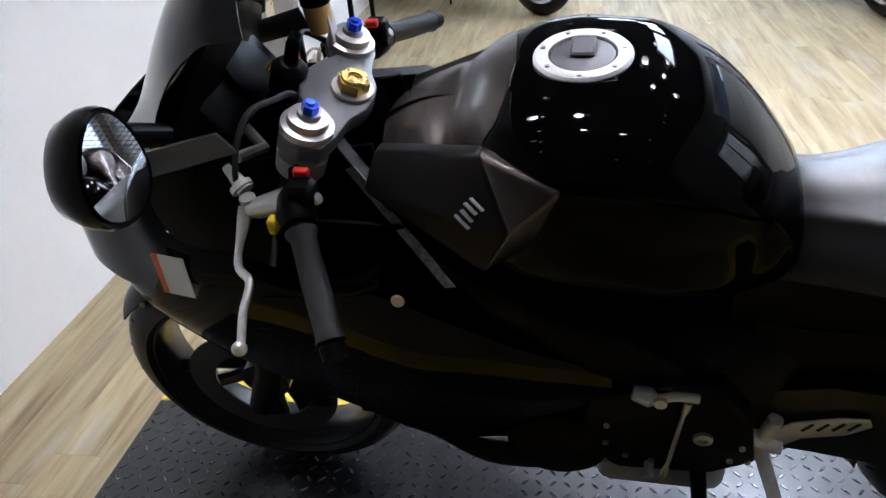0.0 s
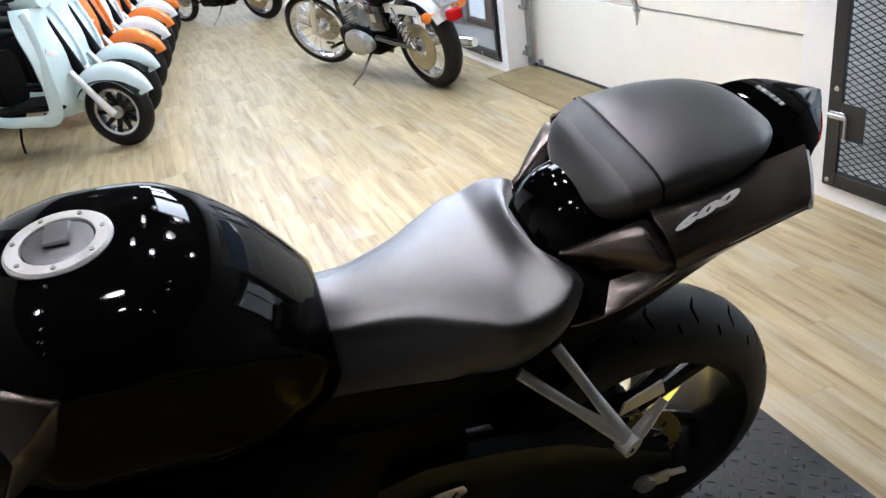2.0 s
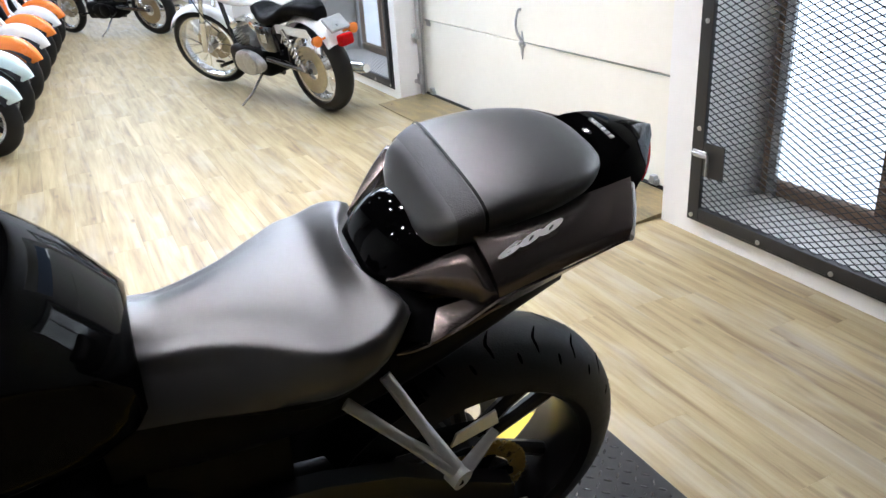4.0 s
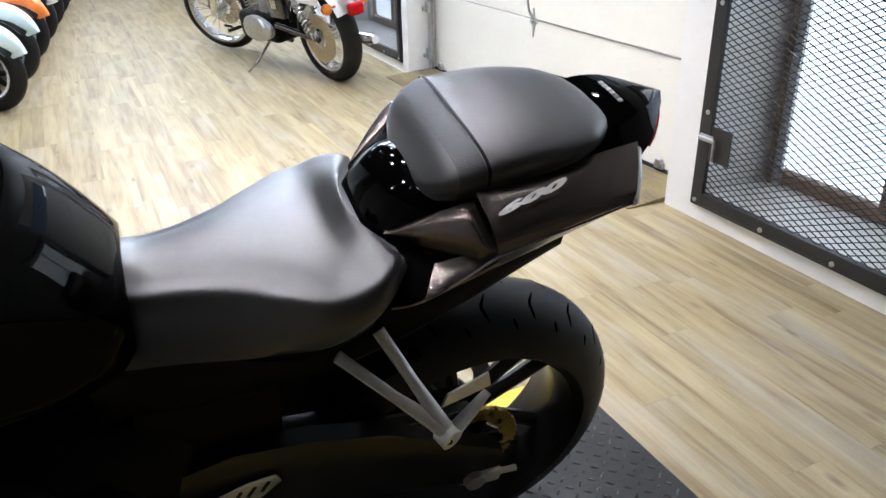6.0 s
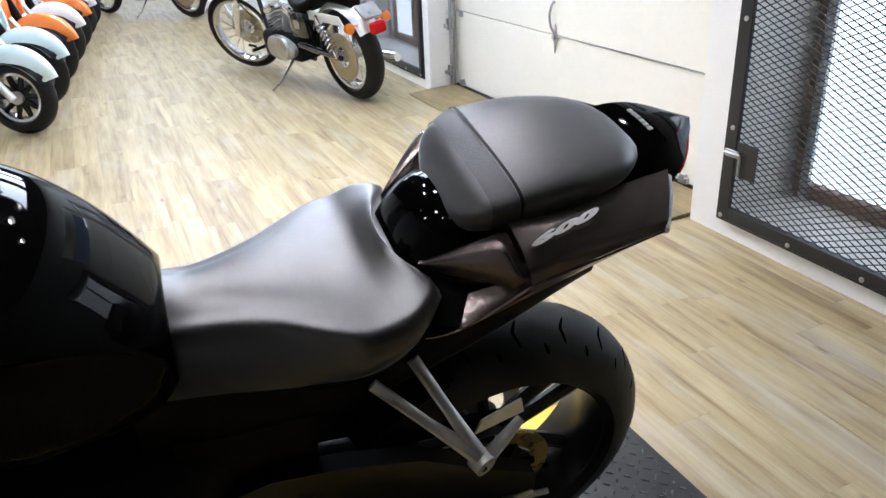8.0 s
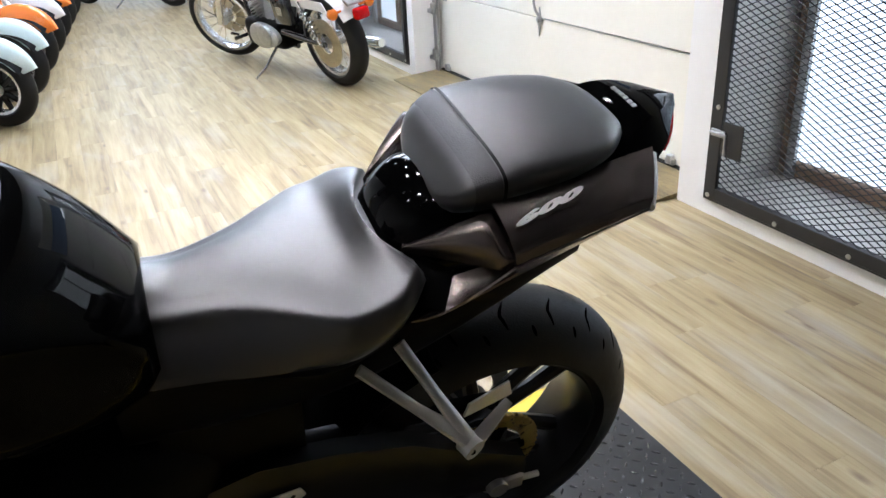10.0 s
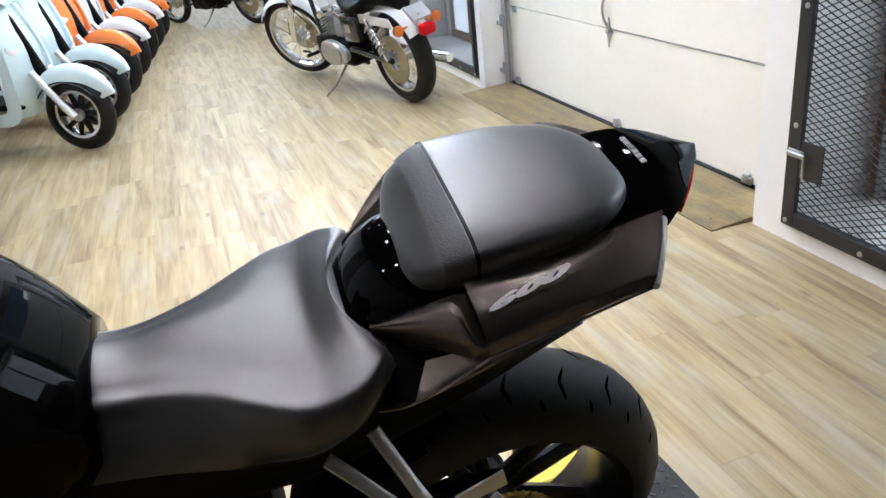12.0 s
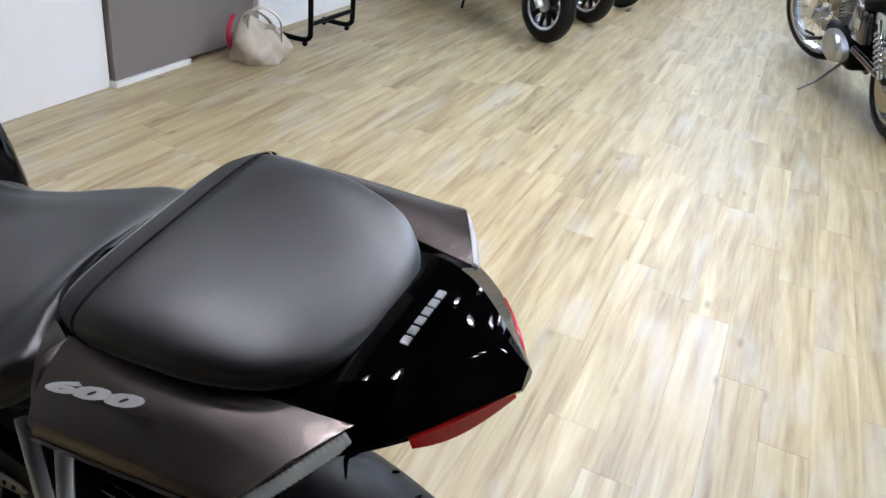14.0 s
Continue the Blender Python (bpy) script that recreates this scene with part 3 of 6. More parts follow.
def tread(bm):
    pitch, row = 0.030, 0
    y = MY0 + 0.115
    while y < MY1 - 0.11:
        x, col = MX0 + 0.02, 0
        while x < MX1 - 0.02:
            a = radians(45 if (row + col) % 2 else -45)
            c, s = math.cos(a), math.sin(a)
            ring = [(-0.0135, 0), (-0.006, -0.0034), (0.006, -0.0034), (0.0135, 0), (0.006, 0.0034), (-0.006, 0.0034)]
            lo = [bm.verts.new((x + p * c - q * s, y + p * s + q * c, MT - 0.0006)) for p, q in ring]
            hi = [bm.verts.new((x + 0.6 * (p * c - q * s), y + 0.6 * (p * s + q * c), MT + 0.0022)) for p, q in ring]
            bm.faces.new(hi)
            for k in range(6):
                bm.faces.new((lo[k], lo[(k + 1) % 6], hi[(k + 1) % 6], hi[k]))
            x += pitch
            col += 1
        y += pitch
        row += 1


tagged(one("tread_pattern", tread, M_MATTREAD, MAT, "raised diamond tread", 0), kind="stuff")

# ---- ceiling lamps ----
LAMP = thing("ceiling_lamp", pose(-0.75, 1.25, 3.1), "small white recessed ceiling spotlight, switched on", "lamp", "ceiling spotlights")
one("housing", lambda bm: lathe(bm, [(0.066, -0.02), (0.085, -0.002), (0.085, -0.13), (0.080, -0.135), (0.074, -0.13), (0.066, -0.025)], None, 24, True), M_LAMPBODY, LAMP, "black deep baffle")
one("lens", lambda bm: lathe(bm, [(0.004, -0.030), (0.060, -0.030), (0.060, -0.022)], None, 24), M_LAMP, LAMP, "glowing lens")
LAMPS = [(0.75, 2.75), (1.1, 3.35), (1.75, 2.15), (0.95, 2.05), (1.5, 3.1), (0.15, 1.0), (0.4, 2.3), (1.35, 2.6), (0.5, 4.0), (-0.2, 5.6), (0.4, 6.6), (-0.4, 8.0), (0.1, 10.8), (1.5, 10.8), (0.8, 13.0)]
for x, y in ((1.0, 0.12), (0.55, 0.3), (1.44, 1.2), (1.44, 0.95), (-0.62, 1.2), (-0.75, 0.65), (-0.85, 0.1), (0.55, -1.2), (0.2, 0.45)):
    copy_thing(LAMP, pose(x, y, 3.1) @ Matrix.Diagonal((0.38, 0.38, 1, 1)))
for x, y in ((-0.95, 0.2), (-0.55, 1.9), (1.15, -1.15), (-1.0, -0.5)):
    copy_thing(LAMP, pose(x, y, 3.1) @ Matrix.Diagonal((0.42, 0.42, 1, 1)))
for x, y in LAMPS:
    copy_thing(LAMP, pose(x, y, 3.1))

# flush daylight panels along the middle of the hall
TROFFER = thing("ceiling_light", pose(1.5, 3.9, 3.1), "long flush daylight ceiling light, switched on", "lamp", "ceiling light panels")
one("frame", lambda bm: [box(bm, *b, 0.002) for b in ((-0.32, -0.30, -0.62, 0.62, -0.03, 0), (0.30, 0.32, -0.62, 0.62, -0.03, 0), (-0.30, 0.30, -0.62, -0.60, -0.03, 0), (-0.30, 0.30, 0.60, 0.62, -0.03, 0))], M_LAMPBODY, TROFFER, "black frame")
one("diffuser", lambda bm: box(bm, -0.298, 0.298, -0.598, 0.598, -0.022, -0.012), M_TROFFER, TROFFER, "glowing white diffuser", 0)
for x, y in ((1.5, 5.7), (1.5, 7.5), (1.0, 9.4)):
    copy_thing(TROFFER, pose(x, y, 3.1))

# daylight through the shop front at the far end
FRONTW = thing("window_3", pose(0, 14.98, 0), "tall daylit shop window at the far end of the hall", "window", kind="structure")
one("daylight_backdrop", lambda bm: box(bm, -1.1, 2.3, -0.01, 0.0, 0.4, 1.4), M_SHOPGLOW, FRONTW, "daylight low in the window", 0)
one("daylight_backdrop", lambda bm: box(bm, -1.1, 2.3, -0.01, 0.0, 1.402, 2.95), M_SHOPHIGH, FRONTW, "bright sky high in the window", 0)
for x in (-1.12, 0.6, 2.32):
    one("window_frame", lambda bm: box(bm, x - 0.03, x + 0.03, -0.06, -0.012, 0.45, 2.75, 0.004), M_BLACKSTEEL, FRONTW)


# ---- the sports motorcycle, leaning on its side stand; its own axes: x to the rear, y to its right, z up, from under the rear axle ----
BIKE = thing("motorcycle", pose(1.0, 1.088, 0.030, 14.5, 0, -3.8), "black and bronze-grey sports motorcycle leaning on its stand on a mat", "motorcycle")


def both(name, fn, mat, label="", smooth=40, parent=None):
    """A part on each side: fn(bm, s) with s = -1 for its left and +1 for its right."""
    obs = []
    for s in (-1, 1):
        obs.append(one(name, lambda bm: fn(bm, s), mat, parent or BIKE, label, smooth))
    return obs


# fuel tank
TANK_TOP = [(-0.95, 0.945), (-0.90, 0.982), (-0.84, 1.004), (-0.78, 1.013), (-0.70, 1.010), (-0.63, 0.988), (-0.57, 0.945), (-0.525, 0.893), (-0.492, 0.846)]
TANK_W = [(-0.95, 0.158), (-0.88, 0.186), (-0.78, 0.202), (-0.68, 0.203), (-0.60, 0.178), (-0.54, 0.146), (-0.492, 0.108)]
TANK_MID = [(-0.95, 0.872), (-0.75, 0.868), (-0.60, 0.83), (-0.492, 0.785)]
TANK_N = [(-0.95, 2.5), (-0.85, 2.9), (-0.70, 2.7), (-0.56, 2.3), (-0.492, 2.2)]
KNEE_LINE = [(-0.90, 0.93), (-0.80, 0.945), (-0.70, 0.938), (-0.62, 0.912), (-0.55, 0.868), (-0.492, 0.80)]


def ease(x):
    x = min(1.0, max(0.0, x))
    return x * x * (3 - 2 * x)


def tank(bm):
    rings = []
    for u in steps(-0.945, -0.492, 44):
        top, w, mid = keyed(u, *TANK_TOP), keyed(u, *TANK_W), keyed(u, *TANK_MID)
        low = keyed(u, (-0.95, 0.15), (-0.75, 0.15), (-0.60, 0.13), (-0.492, 0.07))
        ring = oval(u, w, mid, top - mid, low, keyed(u, *TANK_N), 96, nd=3.6)
        # the knee hollow: a step in under the shoulder line, fading out towards the seat and the belt line
        line = keyed(u, *KNEE_LINE)
        deep = 0.020 * ease((u + 0.845) / 0.05) * ease((-0.505 - u) / 0.05)
        out = []
        for x, v, h in ring:
            d = deep * ease((line - h) / 0.016) * (1 - 0.75 * ease((line - 0.075 - h) / 0.07)) * ease(abs(v) / 0.1)
            out.append((x, v - math.copysign(d, v), h))
        rings.append(out)
    loft(bm, rings)


TANK = one("fuel_tank", tank, M_GLOSS, BIKE, "glossy black fuel tank", 60)


def cap_pose(rise=0.0):
    return pose(-0.778, 0, 1.011 + rise, 0, -1.0, 0)


one("filler_ring", lambda bm: lathe(bm, [(0.043, 0.0), (0.044, 0.004), (0.060, 0.0045), (0.0635, 0.001), (0.0635, -0.012), (0.043, -0.012)], cap_pose(), 40, True), M_RING, TANK, "brushed aluminium filler ring")
one("filler_lid", lambda bm: (lathe(bm, [(0.002, 0.0035), (0.036, 0.0035), (0.041, 0.0015), (0.0425, -0.006)], cap_pose(), 32),
                              box(bm, -0.016, 0.016, -0.012, 0.034, 0.004, 0.010, 0.003, cap_pose())), M_TRIPLE, TANK, "dark grey filler lid")
for k in range(7):
    a = 2 * math.pi * k / 7 + 0.2
    one("ring_bolt", lambda bm: lathe(bm, [(0.0032, 0.003), (0.0030, 0.0062), (0.001, 0.0062)], cap_pose() @ pose(0.053 * math.cos(a), 0.053 * math.sin(a), 0), 10), M_SCREW, TANK)


# bronze covers between tank and steering head
def tank_side(u, f):
    """A point of the tank's skin: f = 0 at its crown, 1 at its widest line; v is positive."""
    top, w = keyed(u, *TANK_TOP), keyed(u, *TANK_W)
    mid = keyed(u, *TANK_MID)
    n = keyed(u, *TANK_N)
    a = math.pi / 2 * (1 - f)
    return Vector((u, w * math.cos(a) ** (2 / n), mid + (top - mid) * math.sin(a) ** (2 / n)))


def front_cover(bm, s):
    def fn(p, q):
        f = 0.86 * q
        edge = keyed(q, (0, -0.866), (0.35, -0.876), (0.52, -0.892), (0.60, -0.884), (0.70, -0.884), (0.85, -0.905), (1, -0.905))
        front = Vector((-1.052 + 0.016 * q, 0.010 + 0.118 * q, 0.912 - 0.042 * q**2.4))
        if p < 0.5:
            k = p / 0.5
            a = tank_side(-0.945, f)
            v = front.lerp(a, k)
            v.z += 0.010 * math.sin(math.pi * k) * (1 - q * q)
        else:
            v = tank_side(-0.945 + (edge + 0.945) * (p - 0.5) / 0.5, f)
        n = Vector((0.0, v.y, (v.z - 0.80) * 1.2)).normalized()
        v = v + n * 0.0025
        return (v.x, s * v.y, v.z)
    sheet(bm, fn, 18, 18, -0.005 * s)


both("front_cover", front_cover, M_GRAPH, "matte bronze-grey tank front cover", 60)


COVER = [Vector(p) for p in ((-1.035, 0.120, 0.945), (-0.890, 0.168, 0.980), (-0.790, 0.197, 0.946), (-0.850, 0.228, 0.906), (-0.885, 0.226, 0.838), (-1.050, 0.156, 0.905), (-0.820, 0.196, 0.868))]


def cover_piece(bm, s, faces, ring):
    """A folded cover: front faces by index into COVER, closed behind by a set-back copy."""
    low, slim = (0.03, 0.012) if s > 0 else (0.0, 0.0)
    vs = {i: bm.verts.new((COVER[i].x, s * (COVER[i].y - slim), COVER[i].z - low)) for i in ring}
    back = {i: bm.verts.new((COVER[i].x, s * (COVER[i].y - 0.03 - slim), COVER[i].z - 0.008 - low)) for i in ring}
    for f in faces:
        bm.faces.new([vs[i] for i in f])
    for i, j in zip(ring, ring[1:] + ring[:1]):
        bm.faces.new((vs[i], back[i], back[j], vs[j]))
    bm.faces.new([back[i] for i in ring])
    bmesh.ops.recalc_face_normals(bm, faces=bm.faces)
    bmesh.ops.bevel(bm, geom=list(bm.edges), offset=0.005, segments=3, affect="EDGES", profile=0.5)


def side_cover(bm, s):
    """The plate below the tank's front, beside the frame."""
    cover_piece(bm, s, ((0, 1, 3, 5), (3, 4, 5)), (0, 1, 3, 4, 5))


def side_wedge(bm, s):
    """The small folded face that looks up between plate and tank."""
    cover_piece(bm, s, ((1, 2, 3), (2, 6, 4, 3)), (1, 2, 6, 4, 3))


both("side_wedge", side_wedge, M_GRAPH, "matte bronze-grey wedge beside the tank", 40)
# same bronze as the wedge; the plate's shade is put into its colour
SIDECOV = both("side_cover", side_cover, M_GRAPH_SHADED, "bronze knee cover with shade in its colour and a silver emblem", 40)
CP = [Vector((p.x, -p.y, p.z)) for p in COVER]
PLATE_N = (CP[3] - CP[1]).cross(CP[5] - CP[1]).normalized()
if PLATE_N.y > 0:
    PLATE_N = -PLATE_N
EMB = CP[3] * 0.62 + CP[1] * 0.17 + CP[5] * 0.21
EMB_X = (CP[1] - CP[5]).normalized()
EMB_Y = PLATE_N.cross(EMB_X).normalized()
for k in range(4):
    c = EMB + EMB_X * (0.0085 * (k - 1.5)) + EMB_Y * (0.0053 * (k - 1.5)) + PLATE_N * 0.004
    m = Matrix.Translation(c) @ Matrix((EMB_X, EMB_Y, PLATE_N)).transposed().to_4x4() @ pose(0, 0, 0, 0, 0, -58)
    one("emblem_bar", lambda bm: box(bm, -0.012 + 0.002 * (k % 2), 0.012 - 0.002 * (k % 3), -0.0009, 0.0009, -0.009, 0.0015, 0.0, m), M_SILVERDECAL, SIDECOV[0], "silver emblem bar", 0)


# seat: a narrow nose that widens to two lobes, its sides flaring out below the soft edge
def seat_ring(u):
    top = keyed(u, (-0.515, 0.838), (-0.46, 0.829), (-0.37, 0.835), (-0.30, 0.838), (-0.24, 0.842), (-0.19, 0.858), (-0.155, 0.869), (-0.140, 0.862))
    w = keyed(u, (-0.515, 0.054), (-0.45, 0.060), (-0.37, 0.084), (-0.31, 0.120), (-0.25, 0.150), (-0.20, 0.152), (-0.165, 0.134), (-0.140, 0.102))
    foot = keyed(u, (-0.515, 0.118), (-0.45, 0.124), (-0.37, 0.138), (-0.31, 0.150), (-0.25, 0.163), (-0.20, 0.160), (-0.165, 0.140), (-0.140, 0.108))
    low = keyed(u, (-0.515, 0.745), (-0.45, 0.742), (-0.37, 0.740), (-0.30, 0.745), (-0.24, 0.758), (-0.19, 0.785), (-0.140, 0.830))
    w, r = w + 0.012, 0.018
    half = [((w - r) * k / 6, top - 0.012 * (k / 6) ** 2.6) for k in range(6)]
    edge = top - 0.012
    for k in range(6):
        a = math.pi / 2 * k / 5 * 0.85
        half.append((w - r + r * 1.3 * math.sin(a), edge - r * (1 - math.cos(a)) * 1.2))
    y1, z1 = half[-1]
    for k in range(1, 8):
        f = k / 7
        half.append((y1 + (foot - y1) * f + 0.008 * math.sin(math.pi * f), z1 + (low - z1) * f))
    half.append((foot - 0.012, low - 0.006))
    half.append((foot * 0.4, low - 0.008))
    hollow = 0.055 * max(0.0, (u + 0.24) / 0.10) ** 1.5
    pts = [(y, z) for y, z in half] + [(-y, z) for y, z in half[:0:-1]]
    return [(u - hollow * (1 - min(1, abs(y) / 0.12) ** 2), y, z) for y, z in pts]


SEAT = one("rider_seat", lambda bm: loft(bm, [seat_ring(u) for u in steps(-0.515, -0.140, 30)]), M_VINYL, BIKE, "black vinyl rider seat", 60)


def seat_base(bm, s):
    def fn(p, q):
        u = -0.535 + 0.395 * p
        y = keyed(u, (-0.535, 0.116), (-0.45, 0.122), (-0.37, 0.136), (-0.31, 0.148), (-0.25, 0.158), (-0.20, 0.156), (-0.140, 0.104))
        hi = keyed(u, (-0.535, 0.745), (-0.37, 0.737), (-0.30, 0.742), (-0.24, 0.755), (-0.19, 0.782), (-0.140, 0.827))
        lo = keyed(u, (-0.535, 0.680), (-0.40, 0.690), (-0.28, 0.702), (-0.140, 0.760))
        return (u, s * (y - 0.004 - 0.022 * q), hi + (lo - hi) * q)
    sheet(bm, fn, 16, 5, -0.004 * s)


both("seat_skirt", seat_base, M_BLACKPL, "black plastic trim under the seat", 60, SEAT)


def subframe(bm):
    rings = [oval(u, keyed(u, (-0.56, 0.11), (-0.3, 0.125), (-0.05, 0.11), (0.12, 0.09)), keyed(u, (-0.56, 0.70), (-0.3, 0.70), (0.12, 0.80)),
                  keyed(u, (-0.56, 0.09), (-0.3, 0.06), (0.12, 0.04)), keyed(u, (-0.56, 0.1), (-0.1, 0.06), (0.12, 0.03)), 4, 24) for u in steps(-0.56, 0.12, 10)]
    loft(bm, rings)


one("subframe", subframe, M_BLACKPL, BIKE, "black subframe and undertray")


# gloss cowl between the seats, pillion seat, tail
def cowl(bm):
    rings = []
    for u in steps(-0.185, 0.02, 14):
        top = keyed(u, (-0.185, 0.870), (-0.155, 0.905), (-0.12, 0.925), (-0.08, 0.930), (0.02, 0.925))
        w = keyed(u, (-0.185, 0.062), (-0.155, 0.088), (-0.11, 0.108), (-0.05, 0.120), (0.02, 0.125))
        mid = keyed(u, (-0.185, 0.83), (-0.08, 0.85), (0.02, 0.87))
        rings.append(oval(u, w, mid, top - mid, 0.07, 2.4, 32))
    loft(bm, rings)


one("seat_cowl", cowl, M_GLOSS, BIKE, "glossy black cowl between the seats", 60)


PW_ = [(-0.114, 0.050), (-0.106, 0.084), (-0.086, 0.114), (-0.03, 0.131), (0.05, 0.127), (0.12, 0.110), (0.158, 0.082), (0.176, 0.055), (0.186, 0.02)]
PT_ = [(-0.114, 0.920), (-0.103, 0.944), (-0.088, 0.960), (-0.068, 0.973), (-0.043, 0.983), (0.0, 0.989), (0.05, 0.992), (0.12, 0.990), (0.165, 0.983), (0.192, 0.968)]
PB_ = [(-0.120, 0.900), (-0.09, 0.886), (0.05, 0.905), (0.192, 0.942)]


def pillion_ring(u, lift=0.0):
    w, top, low = keyed(u, *PW_) + lift, keyed(u, *PT_) + lift, keyed(u, *PB_) - lift
    mid = low + 0.68 * (top - low)
    return oval(u, w, mid, top - mid, mid - low, 4.0, 60, nd=2.0)


def pillion(bm):
    loft(bm, [pillion_ring(u) for u in steps(-0.114, 0.186, 30)])


PILLION = one("pillion_seat", pillion, M_VINYL, BIKE, "black vinyl pillion seat", 60)


def strap(bm, u0, u1, lift):
    loft(bm, [pillion_ring(u, lift) for u in steps(u0, u1, 3)], cap=False)


one("strap", lambda bm: strap(bm, -0.076, -0.044, 0.0014), M_STITCH, PILLION, "black pillion strap")
one("seam", lambda bm: strap(bm, -0.0430, -0.0385, 0.0026), M_BLACKPL, PILLION, "dark seam cord")


def tail(bm):
    rings = []
    for u in steps(-0.04, 0.302, 22):
        w = keyed(u, (-0.04, 0.140), (0.10, 0.144), (0.18, 0.124), (0.24, 0.084), (0.28, 0.036), (0.302, 0.010))
        ridge = keyed(u, (-0.04, 0.100), (0.12, 0.092), (0.19, 0.074), (0.24, 0.050), (0.28, 0.020), (0.302, 0.004))
        top = keyed(u, (-0.04, 0.918), (0.12, 0.945), (0.19, 0.976), (0.23, 0.983), (0.27, 0.980), (0.302, 0.972))
        low = keyed(u, (-0.04, 0.86), (0.14, 0.905), (0.24, 0.932), (0.302, 0.955))
        mid = low + 0.35 * (top - low)
        half = [(0.0, top + 0.004), (ridge * 0.5, top + 0.003), (ridge, top - 0.001), (ridge + (w - ridge) * 0.5, mid + (top - mid) * 0.48), (w, mid), (w * 0.92, low + 0.004), (w * 0.7, low), (0.0, low)]
        rings.append([(u, y, z) for y, z in half] + [(u, -y, z) for y, z in half[-2:0:-1]])
    loft(bm, rings)


TAIL = one("tail_cowl", tail, M_GLOSS, BIKE, "glossy black tail cowl ending in a point", 24)


# bronze tail sides
def flip(s, pts):
    """Corners mirrored to one side, turned so that the panel still faces out."""
    out = [(u, s * v, h) for u, v, h in pts]
    return out if s < 0 else [out[0], out[3], out[2], out[1]]


def tail_side(bm, s):
    def fn(p, q):
        a, b, c, d = (Vector(v) for v in ((-0.058, 0.130, 0.944), (-0.050, 0.203, 0.898), (0.148, 0.192, 0.935), (0.206, 0.095, 0.957)))
        v = (a * (1 - p) + d * p) * (1 - q) + (b * (1 - p) + c * p) * q
        n = Vector((-0.1, 0.6, 0.79))
        v = v + n * (0.012 * math.sin(math.pi * q) ** 1.2 * (0.35 + 0.65 * math.sin(math.pi * min(1, 0.15 + p))) - 0.010 * ease((q - 0.86) / 0.14))
        return (v.x, s * v.y, v.z)
    sheet(bm, fn, 22, 18, 0.004 * -s)


SIDES = both("tail_side", tail_side, M_GRAPH, "matte bronze-grey tail side panel", 60)


def tail_lower(bm, s):
    def fn(p, q):
        a, b = Vector((-0.050, 0.2005, 0.888)).lerp(Vector((0.148, 0.1895, 0.926)), p), Vector((-0.172, 0.152, 0.786)).lerp(Vector((0.146, 0.172, 0.908)), p)
        v = a.lerp(b, q) - Vector((0.012, 0.003, 0.024)) * math.sin(math.pi * q) * (1 - p) ** 2 + Vector((0, -0.006, -0.012)) * math.sin(math.pi * p) * q
        return (v.x, s * v.y, v.z)
    sheet(bm, fn, 16, 10, -0.003 * s)


both("tail_lower", tail_lower, M_GRAPH, "bronze-grey lower tail edge", 60)


def shoulder(bm, s):
    """A rounded pod from a point beside the seat to the side panel's front edge."""
    def fn(p, q):
        tip = Vector((-0.164, 0.086, 0.864))
        a, b = tip.lerp(Vector((-0.060, 0.132, 0.934)), p), tip.lerp(Vector((-0.048, 0.203, 0.888)), p ** 0.92)
        n = Vector((-0.25, 0.55, 0.80))
        curl = ease((p - 0.86) / 0.14)
        v = a.lerp(b, q) + n * (0.017 * math.sin(math.pi * q ** 0.8) * math.sin(math.pi * min(0.5, 0.62 * p)) * (1 - 0.4 * curl)) - n * (0.010 * curl)
        v -= Vector((0, 0.4, 0.9)) * (0.012 * ease((q - 0.85) / 0.15))
        return (v.x, s * v.y, v.z)
    sheet(bm, fn, 22, 18, -0.006 * s)


both("tail_shoulder", shoulder, M_GRAPH, "matte bronze-grey seat shoulder cover", 60)


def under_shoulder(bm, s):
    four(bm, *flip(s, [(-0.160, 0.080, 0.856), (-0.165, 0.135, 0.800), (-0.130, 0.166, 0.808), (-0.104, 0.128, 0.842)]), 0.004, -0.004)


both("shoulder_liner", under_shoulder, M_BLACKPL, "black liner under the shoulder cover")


def scoop(bm, s):
    """The hollow face under the shoulder that looks up to the front."""
    four(bm, *flip(s, [(-0.107, 0.133, 0.836), (-0.132, 0.171, 0.811), (-0.046, 0.197, 0.877), (-0.060, 0.160, 0.868)]), -0.004, -0.004, 10, 10)


both("tail_scoop", scoop, M_GRAPH, "bronze-grey hollow under the shoulder cover", 60)
DECAL_X = Vector((0.096, 0.012, 0.022)).normalized()
DECAL_N = DECAL_X.cross(Vector((0.0, 0.79, 0.61))).normalized()
DECAL = Matrix.Translation((0.004, -0.1585, 0.9375)) @ Matrix((DECAL_X, DECAL_N.cross(DECAL_X), DECAL_N)).transposed().to_4x4()
for k in range(3):
    writing("number_digit", "600"[k], 0.036, M_WHITE, SIDES[0], DECAL @ Matrix.Translation((0.0325 * (k - 1) - 0.002, 0.0, 0.011 - 0.0015 * (k - 1) ** 2)) @ Matrix.Diagonal((1.75, 0.38, 1, 1)), 0.0006, "white digit decal", 0.35, 0.0024)


def turn_lens(bm, s):
    pts = curve_points([(0.204, s * 0.100, 0.946), (0.180, s * 0.143, 0.936), (0.153, s * 0.182, 0.922)], 22)
    tube(bm, pts, [0.0068 if k % 2 else 0.0060 for k in range(len(pts))], 10, 1.3)


both("turn_signal", turn_lens, M_CLEAR, "clear ribbed turn signal lens")


